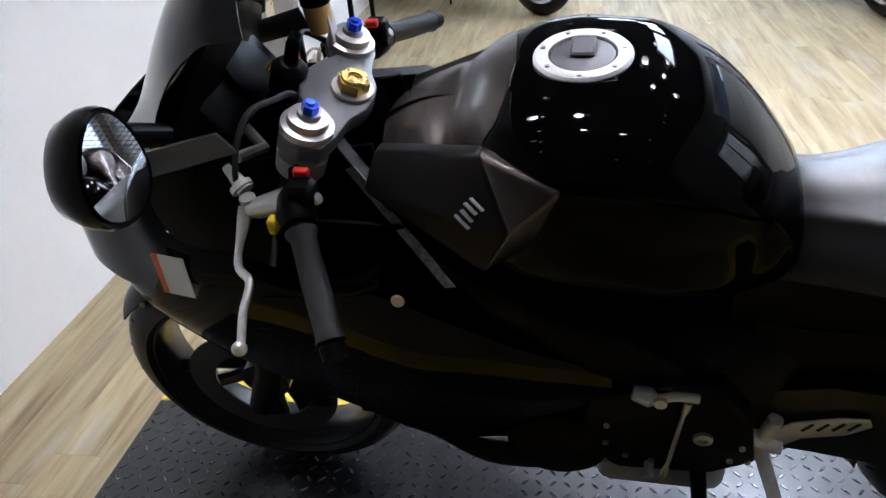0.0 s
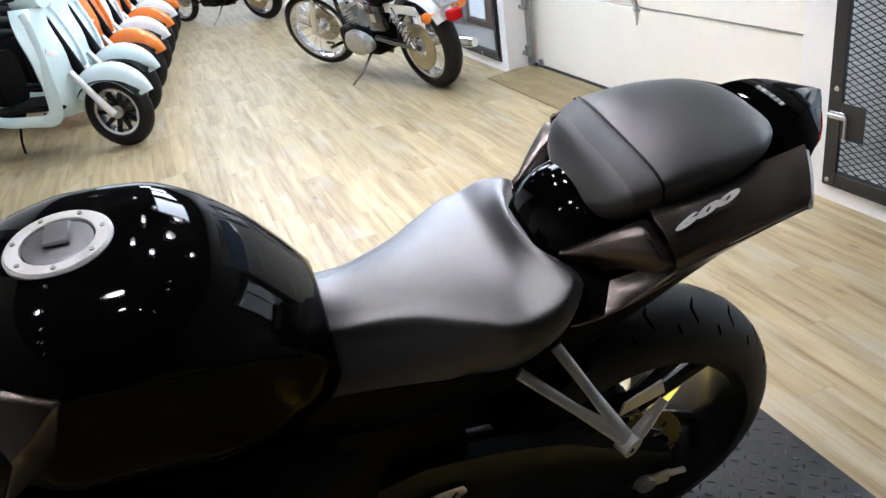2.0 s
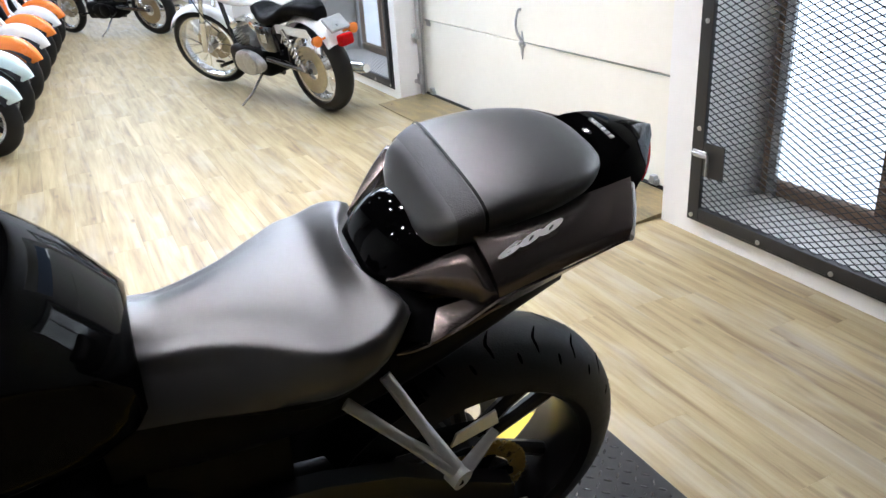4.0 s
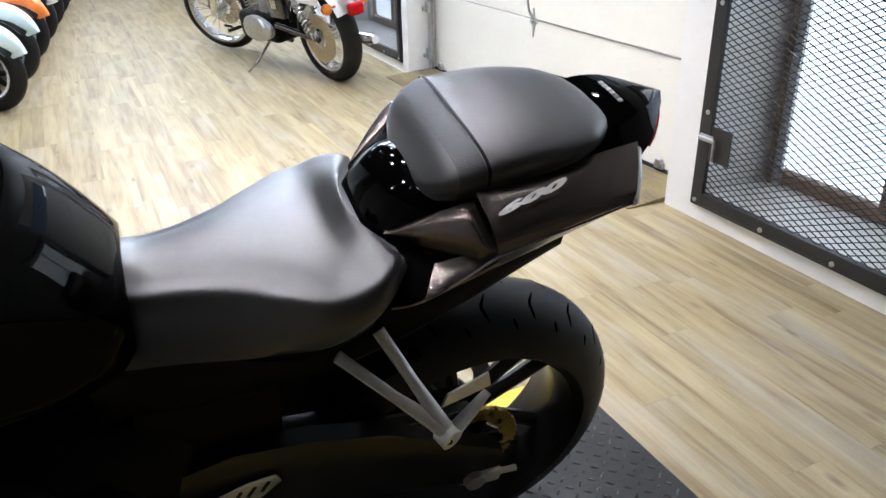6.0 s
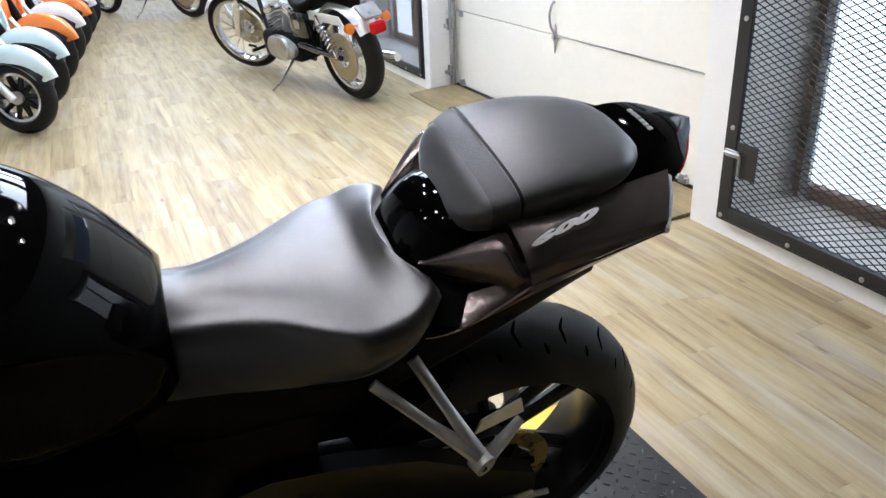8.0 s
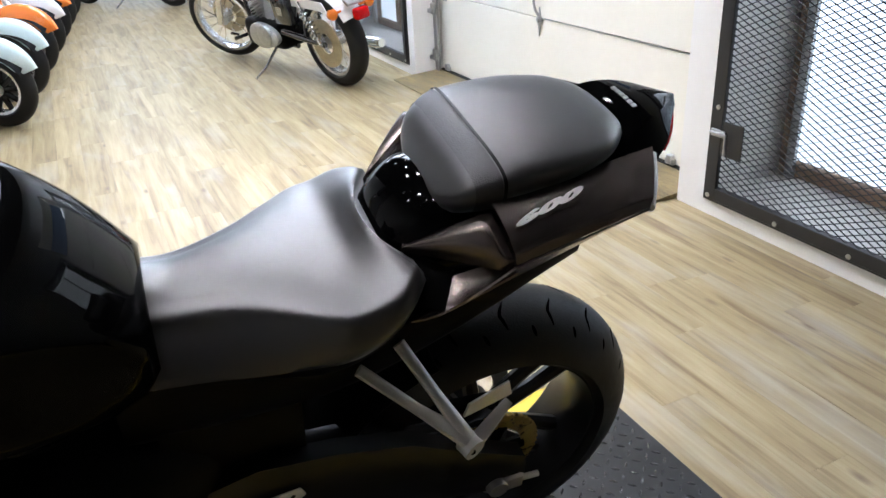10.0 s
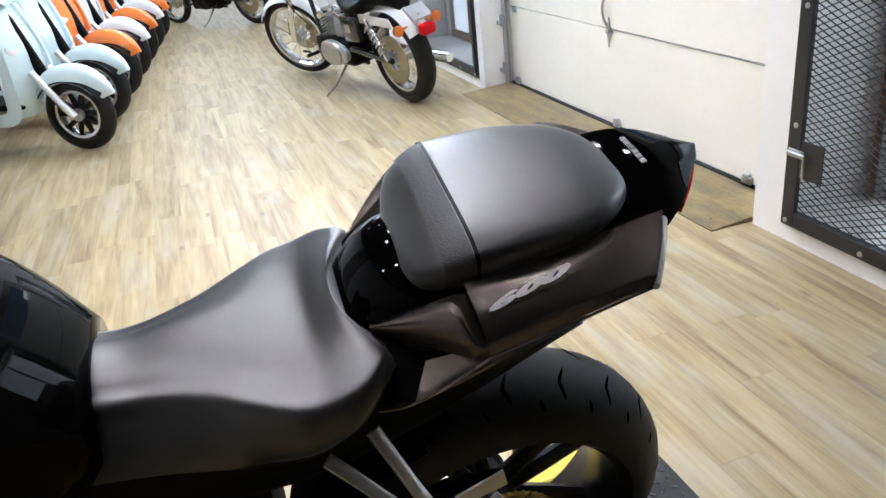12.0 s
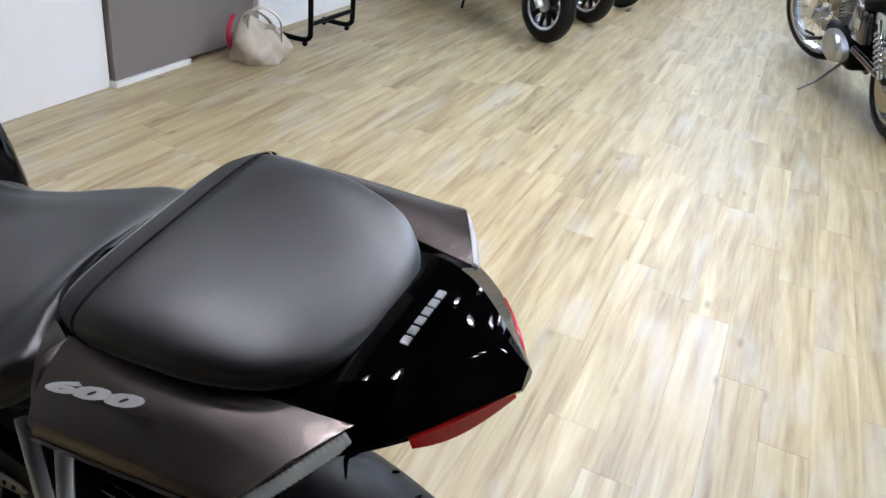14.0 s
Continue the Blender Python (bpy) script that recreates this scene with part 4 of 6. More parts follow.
def tail_light(bm, s):
    def fn(p, q):
        u, y = 0.238 + 0.052 * p, 0.078 - 0.068 * p + 0.004 * math.sin(math.pi * p)
        return (u + 0.003, s * (y - 0.004 * q), keyed(p, (0, 0.949), (1, 0.960)) - (0.006 + 0.018 * math.sin(math.pi * (0.2 + 0.7 * p))) * q)
    sheet(bm, fn, 10, 4, 0.006 * s)


both("tail_light", tail_light, M_REDLENS, "red tail light lens", 60)
for k in range(6):
    one("letter_bar", lambda bm: box(bm, -0.0034, 0.0034, -0.0040, 0.0040, -0.0008, 0.0008, 0, pose(0.2115, -0.027 + 0.0108 * k, 0.9862 - 0.0004 * abs(k - 2.5), 0, -6, 0)), M_SILVERDECAL, TAIL, "silver letter-sized bar", 0)


# wheels
def tyre(bm, R, W):
    prof = []
    for k in range(17):
        a = math.pi * (k / 16 - 0.5)
        prof.append((R - W * 0.52 * (1 - math.cos(a)) ** 1.0 * 0.9, W / 2 * math.sin(a) ** 1))
    prof += [(R - W * 0.54, W * 0.42), (R - W * 0.54, -W * 0.42)]
    lathe(bm, prof, pose(0, 0, 0, 90, 0, 0), 64, True)


def grooves(bm, R, W, n):
    """Sipes laid as thin dark cuts just proud of the tread."""
    for k in range(n):
        for s in (-1, 1):
            a0 = 2 * math.pi * (k + (0.5 if s > 0 else 0)) / n
            for b0, b1, sweep, lag, bend in ((0.12, 0.72, 0.11, 0.0, -0.16), (0.70, 0.92, -0.02, -0.13, 0.0)):
                rows = []
                for j in range(7):
                    f = j / 6
                    b = s * (b0 + (b1 - b0) * f)
                    a = a0 + lag + sweep * f + bend * max(0.0, f - 0.45)
                    r = R - W * 0.468 * (1 - math.cos(b)) + 0.0010
                    p = Vector((r * math.cos(a), W / 2 * math.sin(b), r * math.sin(a)))
                    t = Vector((-p.z, 0, p.x)).normalized() * (0.0034 * min(1.0, 0.35 + 2.5 * f, 0.35 + 2.5 * (1 - f)))
                    rows.append([bm.verts.new(p - t), bm.verts.new(p + t)])
                for r0, r1 in zip(rows, rows[1:]):
                    bm.faces.new((r0[0], r0[1], r1[1], r1[0]))


M_STRIP = material("worn_silver_strip", (0.20, 0.20, 0.20), 0.45, metal=0.5, vary=0.8, vary_scale=110)
M_DISC = material("dark_disc_steel", (0.05, 0.05, 0.05), 0.35, metal=0.8, vary=0.2)
M_GROOVE = material("tyre_groove", (0.001, 0.001, 0.001), 0.95, spec=0.0)


def wheel(name, at, R, W, label, spokes=5, rimmat=M_RIM, hub_r=0.05, parent=BIKE, phase=0.3):
    w = one(name, lambda bm: tyre(bm, R, W), M_RUBBER, parent, label, 50)
    w.location = at
    tagged(one("tread_groove", lambda bm: grooves(bm, R, W, 21), M_GROOVE, w, "", 0), kind="stuff")
    ri = R - W * 0.515
    def rim(bm):
        prof = [(ri, -W * 0.42), (ri - 0.008, -W * 0.41), (ri - 0.014, -W * 0.30), (ri - 0.022, -W * 0.1), (ri - 0.022, W * 0.1), (ri - 0.014, W * 0.30), (ri - 0.008, W * 0.41), (ri, W * 0.42), (ri + 0.004, W * 0.36), (ri + 0.004, -W * 0.36)]
        lathe(bm, prof, pose(0, 0, 0, 90, 0, 0), 56, True)
        lathe(bm, [(0.014, -0.055), (hub_r, -0.05), (hub_r, 0.05), (0.014, 0.055)], pose(0, 0, 0, 90, 0, 0), 28)
        for k in range(spokes):
            a = 2 * math.pi * k / spokes + phase
            d = Vector((math.cos(a), 0, math.sin(a)))
            t = Vector((-math.sin(a), 0, math.cos(a)))
            for sg in (-1, 1):
                p0, p1 = d * (hub_r - 0.01) + t * 0.012 * sg, d * (ri - 0.016) + t * 0.034 * sg
                tube(bm, [p0, (p0 + p1) / 2 + t * 0.004 * sg, p1], [0.017, 0.015, 0.017], 8)
    one("rim", rim, rimmat, w, "black cast rim")
    return w


REAR = wheel("rear_wheel", (0.020, 0, 0.311), 0.322, 0.178, "wide black sport tyre on a black rim", phase=0.66)
FRONT = wheel("front_wheel", (-1.405, 0, 0.292), 0.303, 0.122, "black front tyre on a black rim", phase=0.95)


def sprocket(bm):
    prof = []
    for k in range(90):
        a = 2 * math.pi * k / 90
        r = 0.098 + (0.004 if k % 2 else 0.0)
        prof.append((r * math.cos(a), r * math.sin(a)))
    outer = [bm.verts.new((x, -0.078, z)) for x, z in prof]
    outer2 = [bm.verts.new((x, -0.071, z)) for x, z in prof]
    inner = [bm.verts.new((0.066 * math.cos(2 * math.pi * k / 90), -0.078, 0.066 * math.sin(2 * math.pi * k / 90))) for k in range(90)]
    inner2 = [bm.verts.new((v.co.x, -0.071, v.co.z)) for v in inner]
    for k in range(90):
        j = (k + 1) % 90
        for a, b in ((outer, inner), (inner, inner2), (inner2, outer2), (outer2, outer)):
            bm.faces.new((a[k], a[j], b[j], b[k]))


one("sprocket", sprocket, M_GOLD, REAR, "gold rear sprocket", 30)
one("sprocket_carrier", lambda bm: [tube(bm, [(0, -0.074, 0), (0.07 * math.cos(a), -0.074, 0.07 * math.sin(a))], 0.012, 8) for a in [2 * math.pi * k / 5 for k in range(5)]], M_BLACKPL, REAR)
one("brake_disc", lambda bm: lathe(bm, [(0.075, 0.068), (0.110, 0.068), (0.110, 0.073), (0.075, 0.073)], pose(0, 0, 0, -90, 0, 0), 40, True), M_SCREW, REAR, "steel brake disc")
both("brake_disc", lambda bm, s: lathe(bm, [(0.100, 0.058), (0.155, 0.058), (0.155, 0.063), (0.100, 0.063)], pose(-1.405, 0, 0.292, -90 * s, 0, 0), 48, True), M_DISC, "steel front brake disc")
both("caliper", lambda bm, s: box(bm, -1.30, -1.24, s * 0.085 - 0.022, s * 0.085 + 0.022, 0.30, 0.42, 0.012, None, 2), M_BLACKPL, "black brake caliper")


# swingarm, chain, axle
def swingarm(bm, s):
    pts = [(-0.52, s * 0.115, 0.440), (-0.40, s * 0.120, 0.455), (-0.28, s * 0.126, 0.445), (-0.16, s * 0.128, 0.420), (-0.05, s * 0.128, 0.370), (0.055, s * 0.128, 0.328)]
    hs = [0.065, 0.085, 0.088, 0.080, 0.060, 0.042]
    rings = []
    for (u, v, h), k in zip(pts, hs):
        rings.append([(u, v + a, h + b) for a, b in ((-0.018, -k), (0.018, -k), (0.022, -k * 0.6), (0.022, k * 0.6), (0.016, k), (-0.016, k), (-0.022, k * 0.6), (-0.022, -k * 0.6))])
    loft(bm, rings)


both("swingarm", swingarm, M_RIM, "dark swingarm", 40)
one("chain_guard", lambda bm: four(bm, (-0.40, -0.085, 0.500), (0.02, -0.085, 0.455), (0.02, -0.055, 0.460), (-0.40, -0.055, 0.505), 0.004), M_BLACKPL, BIKE)
one("hugger", lambda bm: sheet(bm, lambda p, q: (0.020 + (0.348 - 0.02 * (2 * q - 1) ** 2) * math.cos(radians(112 + 74 * p)), 0.098 * (2 * q - 1), 0.303 + (0.348 - 0.02 * (2 * q - 1) ** 2) * math.sin(radians(112 + 74 * p))), 12, 8, 0.003), M_BLACKPL, BIKE, "black rear hugger")
one("axle_nut", lambda bm: lathe(bm, [(0.004, 0.164), (0.018, 0.163), (0.020, 0.155), (0.020, 0.145), (0.028, 0.145), (0.028, 0.138)], pose(0, 0, 0.318, 90, 0, 0), 24), M_SCREW, BIKE, "zinc axle nut")
one("chain_adjuster", lambda bm: (box(bm, 0.0, 0.052, -0.158, -0.148, 0.300, 0.336, 0.004), tube(bm, [(0.03, -0.150, 0.318), (0.085, -0.150, 0.312)], 0.006, 10)), M_ALU, BIKE, "aluminium chain adjuster")


def chain_run(bm, h0, h1):
    rng = 36
    pts = [(-0.50 + 0.50 * k / rng, h0 + (h1 - h0) * k / rng) for k in range(rng + 1)]
    tube(bm, [(u, -0.0755, h) for u, h in pts], [0.0075 if k % 2 else 0.0055 for k in range(rng + 1)], 8)


one("chain", lambda bm: chain_run(bm, 0.41, 0.41), M_DARKMET, BIKE, "dark drive chain")
one("chain", lambda bm: chain_run(bm, 0.305, 0.245), M_DARKMET, BIKE, "dark drive chain")
one("shock_mount", lambda bm: loft(bm, [oval(u, 0.112, 0.52, keyed(u, (-0.52, 0.22), (-0.42, 0.21), (-0.322, 0.18)), keyed(u, (-0.52, 0.24), (-0.322, 0.20)), 4, 24) for u in steps(-0.52, -0.322, 5)]), M_BLACKPL, BIKE, "black frame and shock cover")

one("shock_absorber", lambda bm: (tube(bm, [(-0.40, 0, 0.66), (-0.38, 0, 0.30)], 0.045, 16), box(bm, -0.55, -0.33, -0.06, 0.06, 0.24, 0.42, 0.02, None, 2), box(bm, -0.56, -0.36, -0.09, 0.09, 0.42, 0.68, 0.02, None, 2)), M_BLACKPL, BIKE, "black rear shock and linkage")


# engine, frame, exhaust box
def engine(bm):
    rings = [oval(u, keyed(u, (-1.02, 0.16), (-0.8, 0.19), (-0.55, 0.17), (-0.45, 0.12)), keyed(u, (-1.02, 0.55), (-0.45, 0.45)), keyed(u, (-1.02, 0.16), (-0.75, 0.20), (-0.45, 0.16)),
                  keyed(u, (-1.02, 0.2), (-0.7, 0.22), (-0.45, 0.12)), 3.5, 28) for u in steps(-1.02, -0.45, 12)]
    loft(bm, rings)


one("engine", engine, M_DARKMET, BIKE, "black engine block")
one("sprocket_cover", lambda bm: lathe(bm, [(0.004, 0.200), (0.06, 0.198), (0.085, 0.190), (0.092, 0.17), (0.092, 0.14)], pose(-0.615, 0, 0.465, 90, 0, 0), 36), M_BLACKPL, BIKE, "black round engine cover")
one("clutch_cover", lambda bm: lathe(bm, [(0.004, 0.222), (0.06, 0.218), (0.08, 0.205), (0.085, 0.18), (0.085, 0.15)], pose(-0.80, 0, 0.42, 90, 0, 0), 36), M_BLACKPL, BIKE, "black round generator cover")
one("exhaust_box", lambda bm: box(bm, -0.74, -0.50, -0.10, 0.12, 0.125, 0.245, 0.03, None, 3), M_ALU, BIKE, "stainless exhaust box under the engine")
one("engine_cover", lambda bm: plate(bm, [(-0.75, 0.56), (-0.66, 0.60), (-0.56, 0.585), (-0.515, 0.52), (-0.50, 0.43), (-0.56, 0.385), (-0.70, 0.375), (-0.77, 0.42)], 0.05, Matrix(((1, 0, 0, 0), (0, 0, 1, -0.2065), (0, 1, 0, 0), (0, 0, 0, 1))), 0.006), M_BLACKPL, BIKE, "black bolted engine cover")
for u, h in ((-0.724, 0.497), (-0.724, 0.449), (-0.749, 0.432), (-0.692, 0.418), (-0.652, 0.41), (-0.722, 0.397), (-0.524, 0.469), (-0.537, 0.431), (-0.511, 0.433)):
    one("cover_bolt", lambda bm: lathe(bm, [(0.005, 0.204), (0.0045, 0.211), (0.0015, 0.2115)], pose(u, 0, h, 90, 0, 0), 10), M_SCREW, BIKE, "zinc engine bolt")
one("pivot_bolt", lambda bm: lathe(bm, [(0.015, 0.204), (0.014, 0.212), (0.007, 0.213), (0.006, 0.208), (0.001, 0.208)], pose(-0.582, 0, 0.486, 90, 0, 0), 18), M_SCREW, BIKE, "zinc pivot bolt")


def spar(bm, s):
    pts = [(-1.10, 0.060, 0.900), (-1.00, 0.150, 0.850), (-0.90, 0.192, 0.760), (-0.78, 0.196, 0.680), (-0.64, 0.176, 0.600), (-0.55, 0.15, 0.50)]
    hs = [0.045, 0.05, 0.052, 0.055, 0.06, 0.06]
    rings = []
    for (u, v, h), k in zip(pts, hs):
        rings.append([(u - k * 0.55 * a, s * (v + b), h + k * a) for a, b in ((-1, -0.014), (-1, 0.010), (-0.8, 0.014), (0.8, 0.014), (1, 0.010), (1, -0.014))])
    loft(bm, rings)


SPARS = both("frame_spar", spar, M_BLACKPL, "matte black frame spar", 40)
for k in range(2):
    A, B_ = (Vector((-1.080, -0.124, 0.915)), Vector((-0.938, -0.226, 0.806)))
    p0, p1 = A.lerp(B_, 0.52 * k), A.lerp(B_, 0.47 + 0.53 * k)
    off = Vector((0.016, -0.006, 0.010))
    one("emblem_strip", lambda bm: four(bm, p0, p0 + off, p1 + off, p1, 0.001, 0.002, 6, 2), M_STRIP, SPARS[0], "worn silver emblem strip")
one("duct_panel", lambda bm: four(bm, (-1.19, -0.165, 0.86), (-0.92, -0.175, 0.86), (-0.88, -0.175, 0.60), (-1.19, -0.165, 0.60), 0.0, 0.006), M_BLACKPL, BIKE, "black duct panel behind the fairing")


# ---- the motorcycle's front: fork, bars, fairing ----
RAKE = Vector((0.365, 0, 0.931)).normalized()
for s in (-1, 1):
    top, axle = Vector((-1.125, s * 0.106, 0.972)), Vector((-1.385, s * 0.106, 0.30))
    leg = one("fork_leg", lambda bm: (tube(bm, [axle, axle + RAKE * 0.30], 0.027, 20), tube(bm, [axle + RAKE * 0.29, top - RAKE * 0.004], 0.0255, 20)), M_BLACKPL, BIKE, "black fork leg")
    one("fork_collar", lambda bm: lathe(bm, [(0.026, -0.075), (0.034, -0.072), (0.035, -0.045), (0.027, -0.042)], along(top, top + RAKE), 28), M_ALU, leg, "silver clip-on collar")
    one("fork_cap", lambda bm: lathe(bm, [(0.036, -0.006), (0.0355, 0.004), (0.028, 0.006), (0.027, 0.016), (0.016, 0.018), (0.015, 0.024), (0.002, 0.024)], along(top, top + RAKE), 30), M_SCREW, leg, "machined silver fork cap")
    one("preload_adjuster", lambda bm: (tube(bm, [top + RAKE * 0.022, top + RAKE * 0.036], 0.0115, 6), lathe(bm, [(0.006, 0.036), (0.0055, 0.040), (0.001, 0.040)], along(top, top + RAKE), 12)), M_BLUE, leg, "blue anodised adjuster")


def triple(bm):
    half = [(-0.045, 0.0), (-0.030, 0.045), (-0.012, 0.070), (-0.036, 0.100), (-0.030, 0.132), (0.0, 0.146), (0.030, 0.138), (0.040, 0.106), (0.046, 0.060), (0.062, 0.030), (0.066, 0.0)]
    out = half + [(x, -y) for x, y in half[-2:0:-1]]
    m = Matrix.Translation((-1.125, 0, 0.972)) @ Vector((RAKE.x, 0, RAKE.z)).to_track_quat("Z", "Y").to_matrix().to_4x4()
    ax = Matrix(((RAKE.z, 0, RAKE.x, -1.125), (0, 1, 0, 0), (-RAKE.x, 0, RAKE.z, 0.972), (0, 0, 0, 1)))
    plate(bm, out[::-1], -0.028, ax @ Matrix.Translation((0, 0, -0.004)), 0.005)


AX = Matrix(((RAKE.z, 0, RAKE.x, -1.125), (0, 1, 0, 0), (-RAKE.x, 0, RAKE.z, 0.972), (0, 0, 0, 1)))
TRIPLE = one("triple_clamp", triple, M_TRIPLE, BIKE, "grey painted upper triple clamp", 30)
one("stem_washer", lambda bm: lathe(bm, [(0.030, -0.003), (0.030, 0.002), (0.004, 0.003)], AX @ Matrix.Translation((0.032, 0, 0)), 28), M_SCREW, TRIPLE)
one("stem_nut", lambda bm: (tube(bm, [AX @ Vector((0.032, 0, 0.001)), AX @ Vector((0.032, 0, 0.017))], 0.0235, 6), lathe(bm, [(0.020, 0.016), (0.018, 0.021), (0.010, 0.021), (0.009, 0.010), (0.001, 0.010)], AX @ Matrix.Translation((0.032, 0, 0)), 24)), M_GOLD, TRIPLE, "gold stem nut")
one("ignition_lock", lambda bm: lathe(bm, [(0.026, -0.03), (0.026, 0.004), (0.018, 0.012), (0.014, 0.014), (0.002, 0.014)], AX @ Matrix.Translation((-0.058, -0.005, 0)), 24), M_BLACKPL, BIKE, "black ignition lock")
KEY = one("ignition_key", lambda bm: (box(bm, -0.010, 0.010, -0.003, 0.003, 0.012, 0.045, 0.002, AX @ Matrix.Translation((-0.058, -0.005, 0))), tube(bm, [AX @ Vector((-0.058, -0.005, 0.045)), AX @ Vector((-0.058, 0.006, 0.052))], 0.009, 10)), M_BLACKPL, BIKE)
one("key_tag", lambda bm: box(bm, -0.014, 0.014, -0.004, 0.004, -0.024, 0.020, 0.003, pose(-1.200, 0.012, 0.975, 20, 35, 30)), M_RED, KEY, "red key tag")
one("key_ring_tab", lambda bm: box(bm, -0.012, 0.012, -0.002, 0.002, -0.012, 0.012, 0.002, pose(-1.216, 0.026, 0.984, 40, 10, 60)), M_YELTAB, KEY, "yellow tag")


def bar_side(s):
    """Clip-on bar with grip, switch block, perch and lever."""
    P = lambda u, v, h: Vector((u, s * v, h))
    lift = 0.0 if s < 0 else 0.012
    a, b, c = P(-1.150, 0.115, 0.925), P(-1.118, 0.215, 0.907 + lift), P(-1.052 - lift, 0.345, 0.830 + lift * 3.8)
    bar = one("handlebar", lambda bm: tube(bm, [a, b, c], 0.011, 14), M_BLACKPL, BIKE, "black clip-on handlebar")
    g0 = b.lerp(c, 0.10)
    one("grip", lambda bm: (tube(bm, [g0, g0.lerp(c, 0.04), g0.lerp(c, 0.08), g0.lerp(c, 0.5), g0.lerp(c, 0.93), c], [0.021, 0.021, 0.0165, 0.0175, 0.0165, 0.019], 20)), M_GRIP, bar, "ribbed black rubber grip")
    one("bar_end", lambda bm: tube(bm, [c, c + (c - b).normalized() * 0.006, c + (c - b).normalized() * 0.022], [0.012, 0.0165, 0.015], 18), M_BLACKPL, bar, "black bar end weight")
    sw = one("switch_block", lambda bm: (tube(bm, [b.lerp(a, 0.42), b.lerp(a, 0.30), b.lerp(a, 0.05), b.lerp(c, 0.06)], [0.020, 0.026, 0.027, 0.022], 20), box(bm, -0.018, 0.018, -0.016, 0.016, -0.02, 0.026, 0.006, Matrix.Translation(b.lerp(a, 0.2) + Vector((0.012, 0, 0.014))))), M_BLACKPL, bar, "black switch block")
    q = b.lerp(a, 0.24)
    one("red_switch", lambda bm: box(bm, -0.010, 0.010, -0.006, 0.006, -0.004, 0.008, 0.002, Matrix.Translation(q + Vector((0.012, -0.012 * s, 0.040)))), M_RED, sw, "red switch button")
    one("switch_button", lambda bm: lathe(bm, [(0.008, 0.0), (0.007, 0.006), (0.002, 0.007)], along(q + Vector((0.030, 0.006 * s, 0.014)), q + Vector((0.10, 0.01 * s, 0.05))), 14), M_SCREW, sw, "grey switch button")
    one("yellow_switch", lambda bm: box(bm, -0.006, 0.006, -0.009, 0.009, -0.012, 0.012, 0.003, Matrix.Translation(q + Vector((-0.030, 0.022 * s, -0.018)))), M_YELTAB, sw, "yellow passing switch") if s < 0 else None
    p0 = P(-1.198, 0.188, 0.897 + lift)
    one("lever_perch", lambda bm: (tube(bm, [q + Vector((-0.01, -0.01 * s, 0)), p0 + Vector((0.01, 0, 0)), p0], [0.018, 0.014, 0.012], 12), tube(bm, [p0 + Vector((0, -0.004 * s, -0.012)), p0 + Vector((0, -0.004 * s, 0.016))], 0.011, 12)), M_ALU if s < 0 else M_BLACKPL, bar, "cast lever perch")
    e = P(-1.176, 0.350, 0.808 + lift * 3)
    one("lever", lambda bm: (tube(bm, [p0 + Vector((-0.004, 0, 0.002)), P(-1.206, 0.245, 0.852 + lift), P(-1.184, 0.268, 0.842 + lift), P(-1.182, 0.306, 0.828 + 2 * lift), P(-1.177, 0.338, 0.812 + 3 * lift), e], [0.011, 0.010, 0.008, 0.006, 0.0055, 0.006], 12, 0.75, 5),
                             bmesh.ops.create_uvsphere(bm, u_segments=14, v_segments=10, radius=0.010, matrix=Matrix.Translation(e))), M_ALU if s < 0 else M_BLACKPL, bar, "aluminium lever with a ball end")
    return bar


bar_side(-1)
bar_side(1)
one("cable_adjuster", lambda bm: (tube(bm, [(-1.205, -0.170, 0.912), (-1.235, -0.150, 0.935)], [0.012, 0.006], 12), lathe(bm, [(0.016, 0.006), (0.016, 0.014), (0.004, 0.016)], along((-1.205, -0.172, 0.910), (-1.235, -0.150, 0.935)), 16)), M_ALU, BIKE, "knurled clutch adjuster")
one("clutch_cable", lambda bm: tube(bm, [(-1.217, -0.166, 0.925), (-1.215, -0.162, 0.940), (-1.206, -0.150, 0.975), (-1.195, -0.120, 0.999), (-1.179, -0.080, 0.992), (-1.163, -0.040, 0.974), (-1.155, -0.02, 0.90)], 0.0045, 8, smooth=6), M_GRIP, BIKE, "black clutch cable")
one("brake_hose", lambda bm: tube(bm, [(-1.185, 0.175, 0.93), (-1.215, 0.14, 0.97), (-1.20, 0.09, 0.95), (-1.19, 0.03, 0.86)], 0.005, 8, smooth=6), M_BLACKPL, BIKE, "black brake hose")
RES = one("brake_reservoir", lambda bm: lathe(bm, [(0.003, -0.03), (0.021, -0.03), (0.024, 0.0), (0.024, 0.018), (0.003, 0.018)], pose(-1.158, 0.088, 1.030) @ Matrix.Diagonal((0.82, 0.82, 0.9, 1)), 24), M_AMBER, BIKE, "amber brake fluid reservoir")
one("reservoir_cap", lambda bm: lathe(bm, [(0.027, 0.018), (0.027, 0.032), (0.022, 0.036), (0.002, 0.036)], pose(-1.158, 0.088, 1.030) @ Matrix.Diagonal((0.82, 0.82, 0.9, 1)), 24), M_BLACKPL, RES, "black screw cap")
one("reservoir_bracket", lambda bm: (box(bm, -0.003, 0.003, -0.012, 0.012, -0.06, 0.03, 0.001, pose(-1.143, 0.09, 1.0)), tube(bm, [(-1.143, 0.09, 0.95), (-1.135, 0.105, 0.93)], 0.006, 8)), M_ALU, RES, "steel bracket")
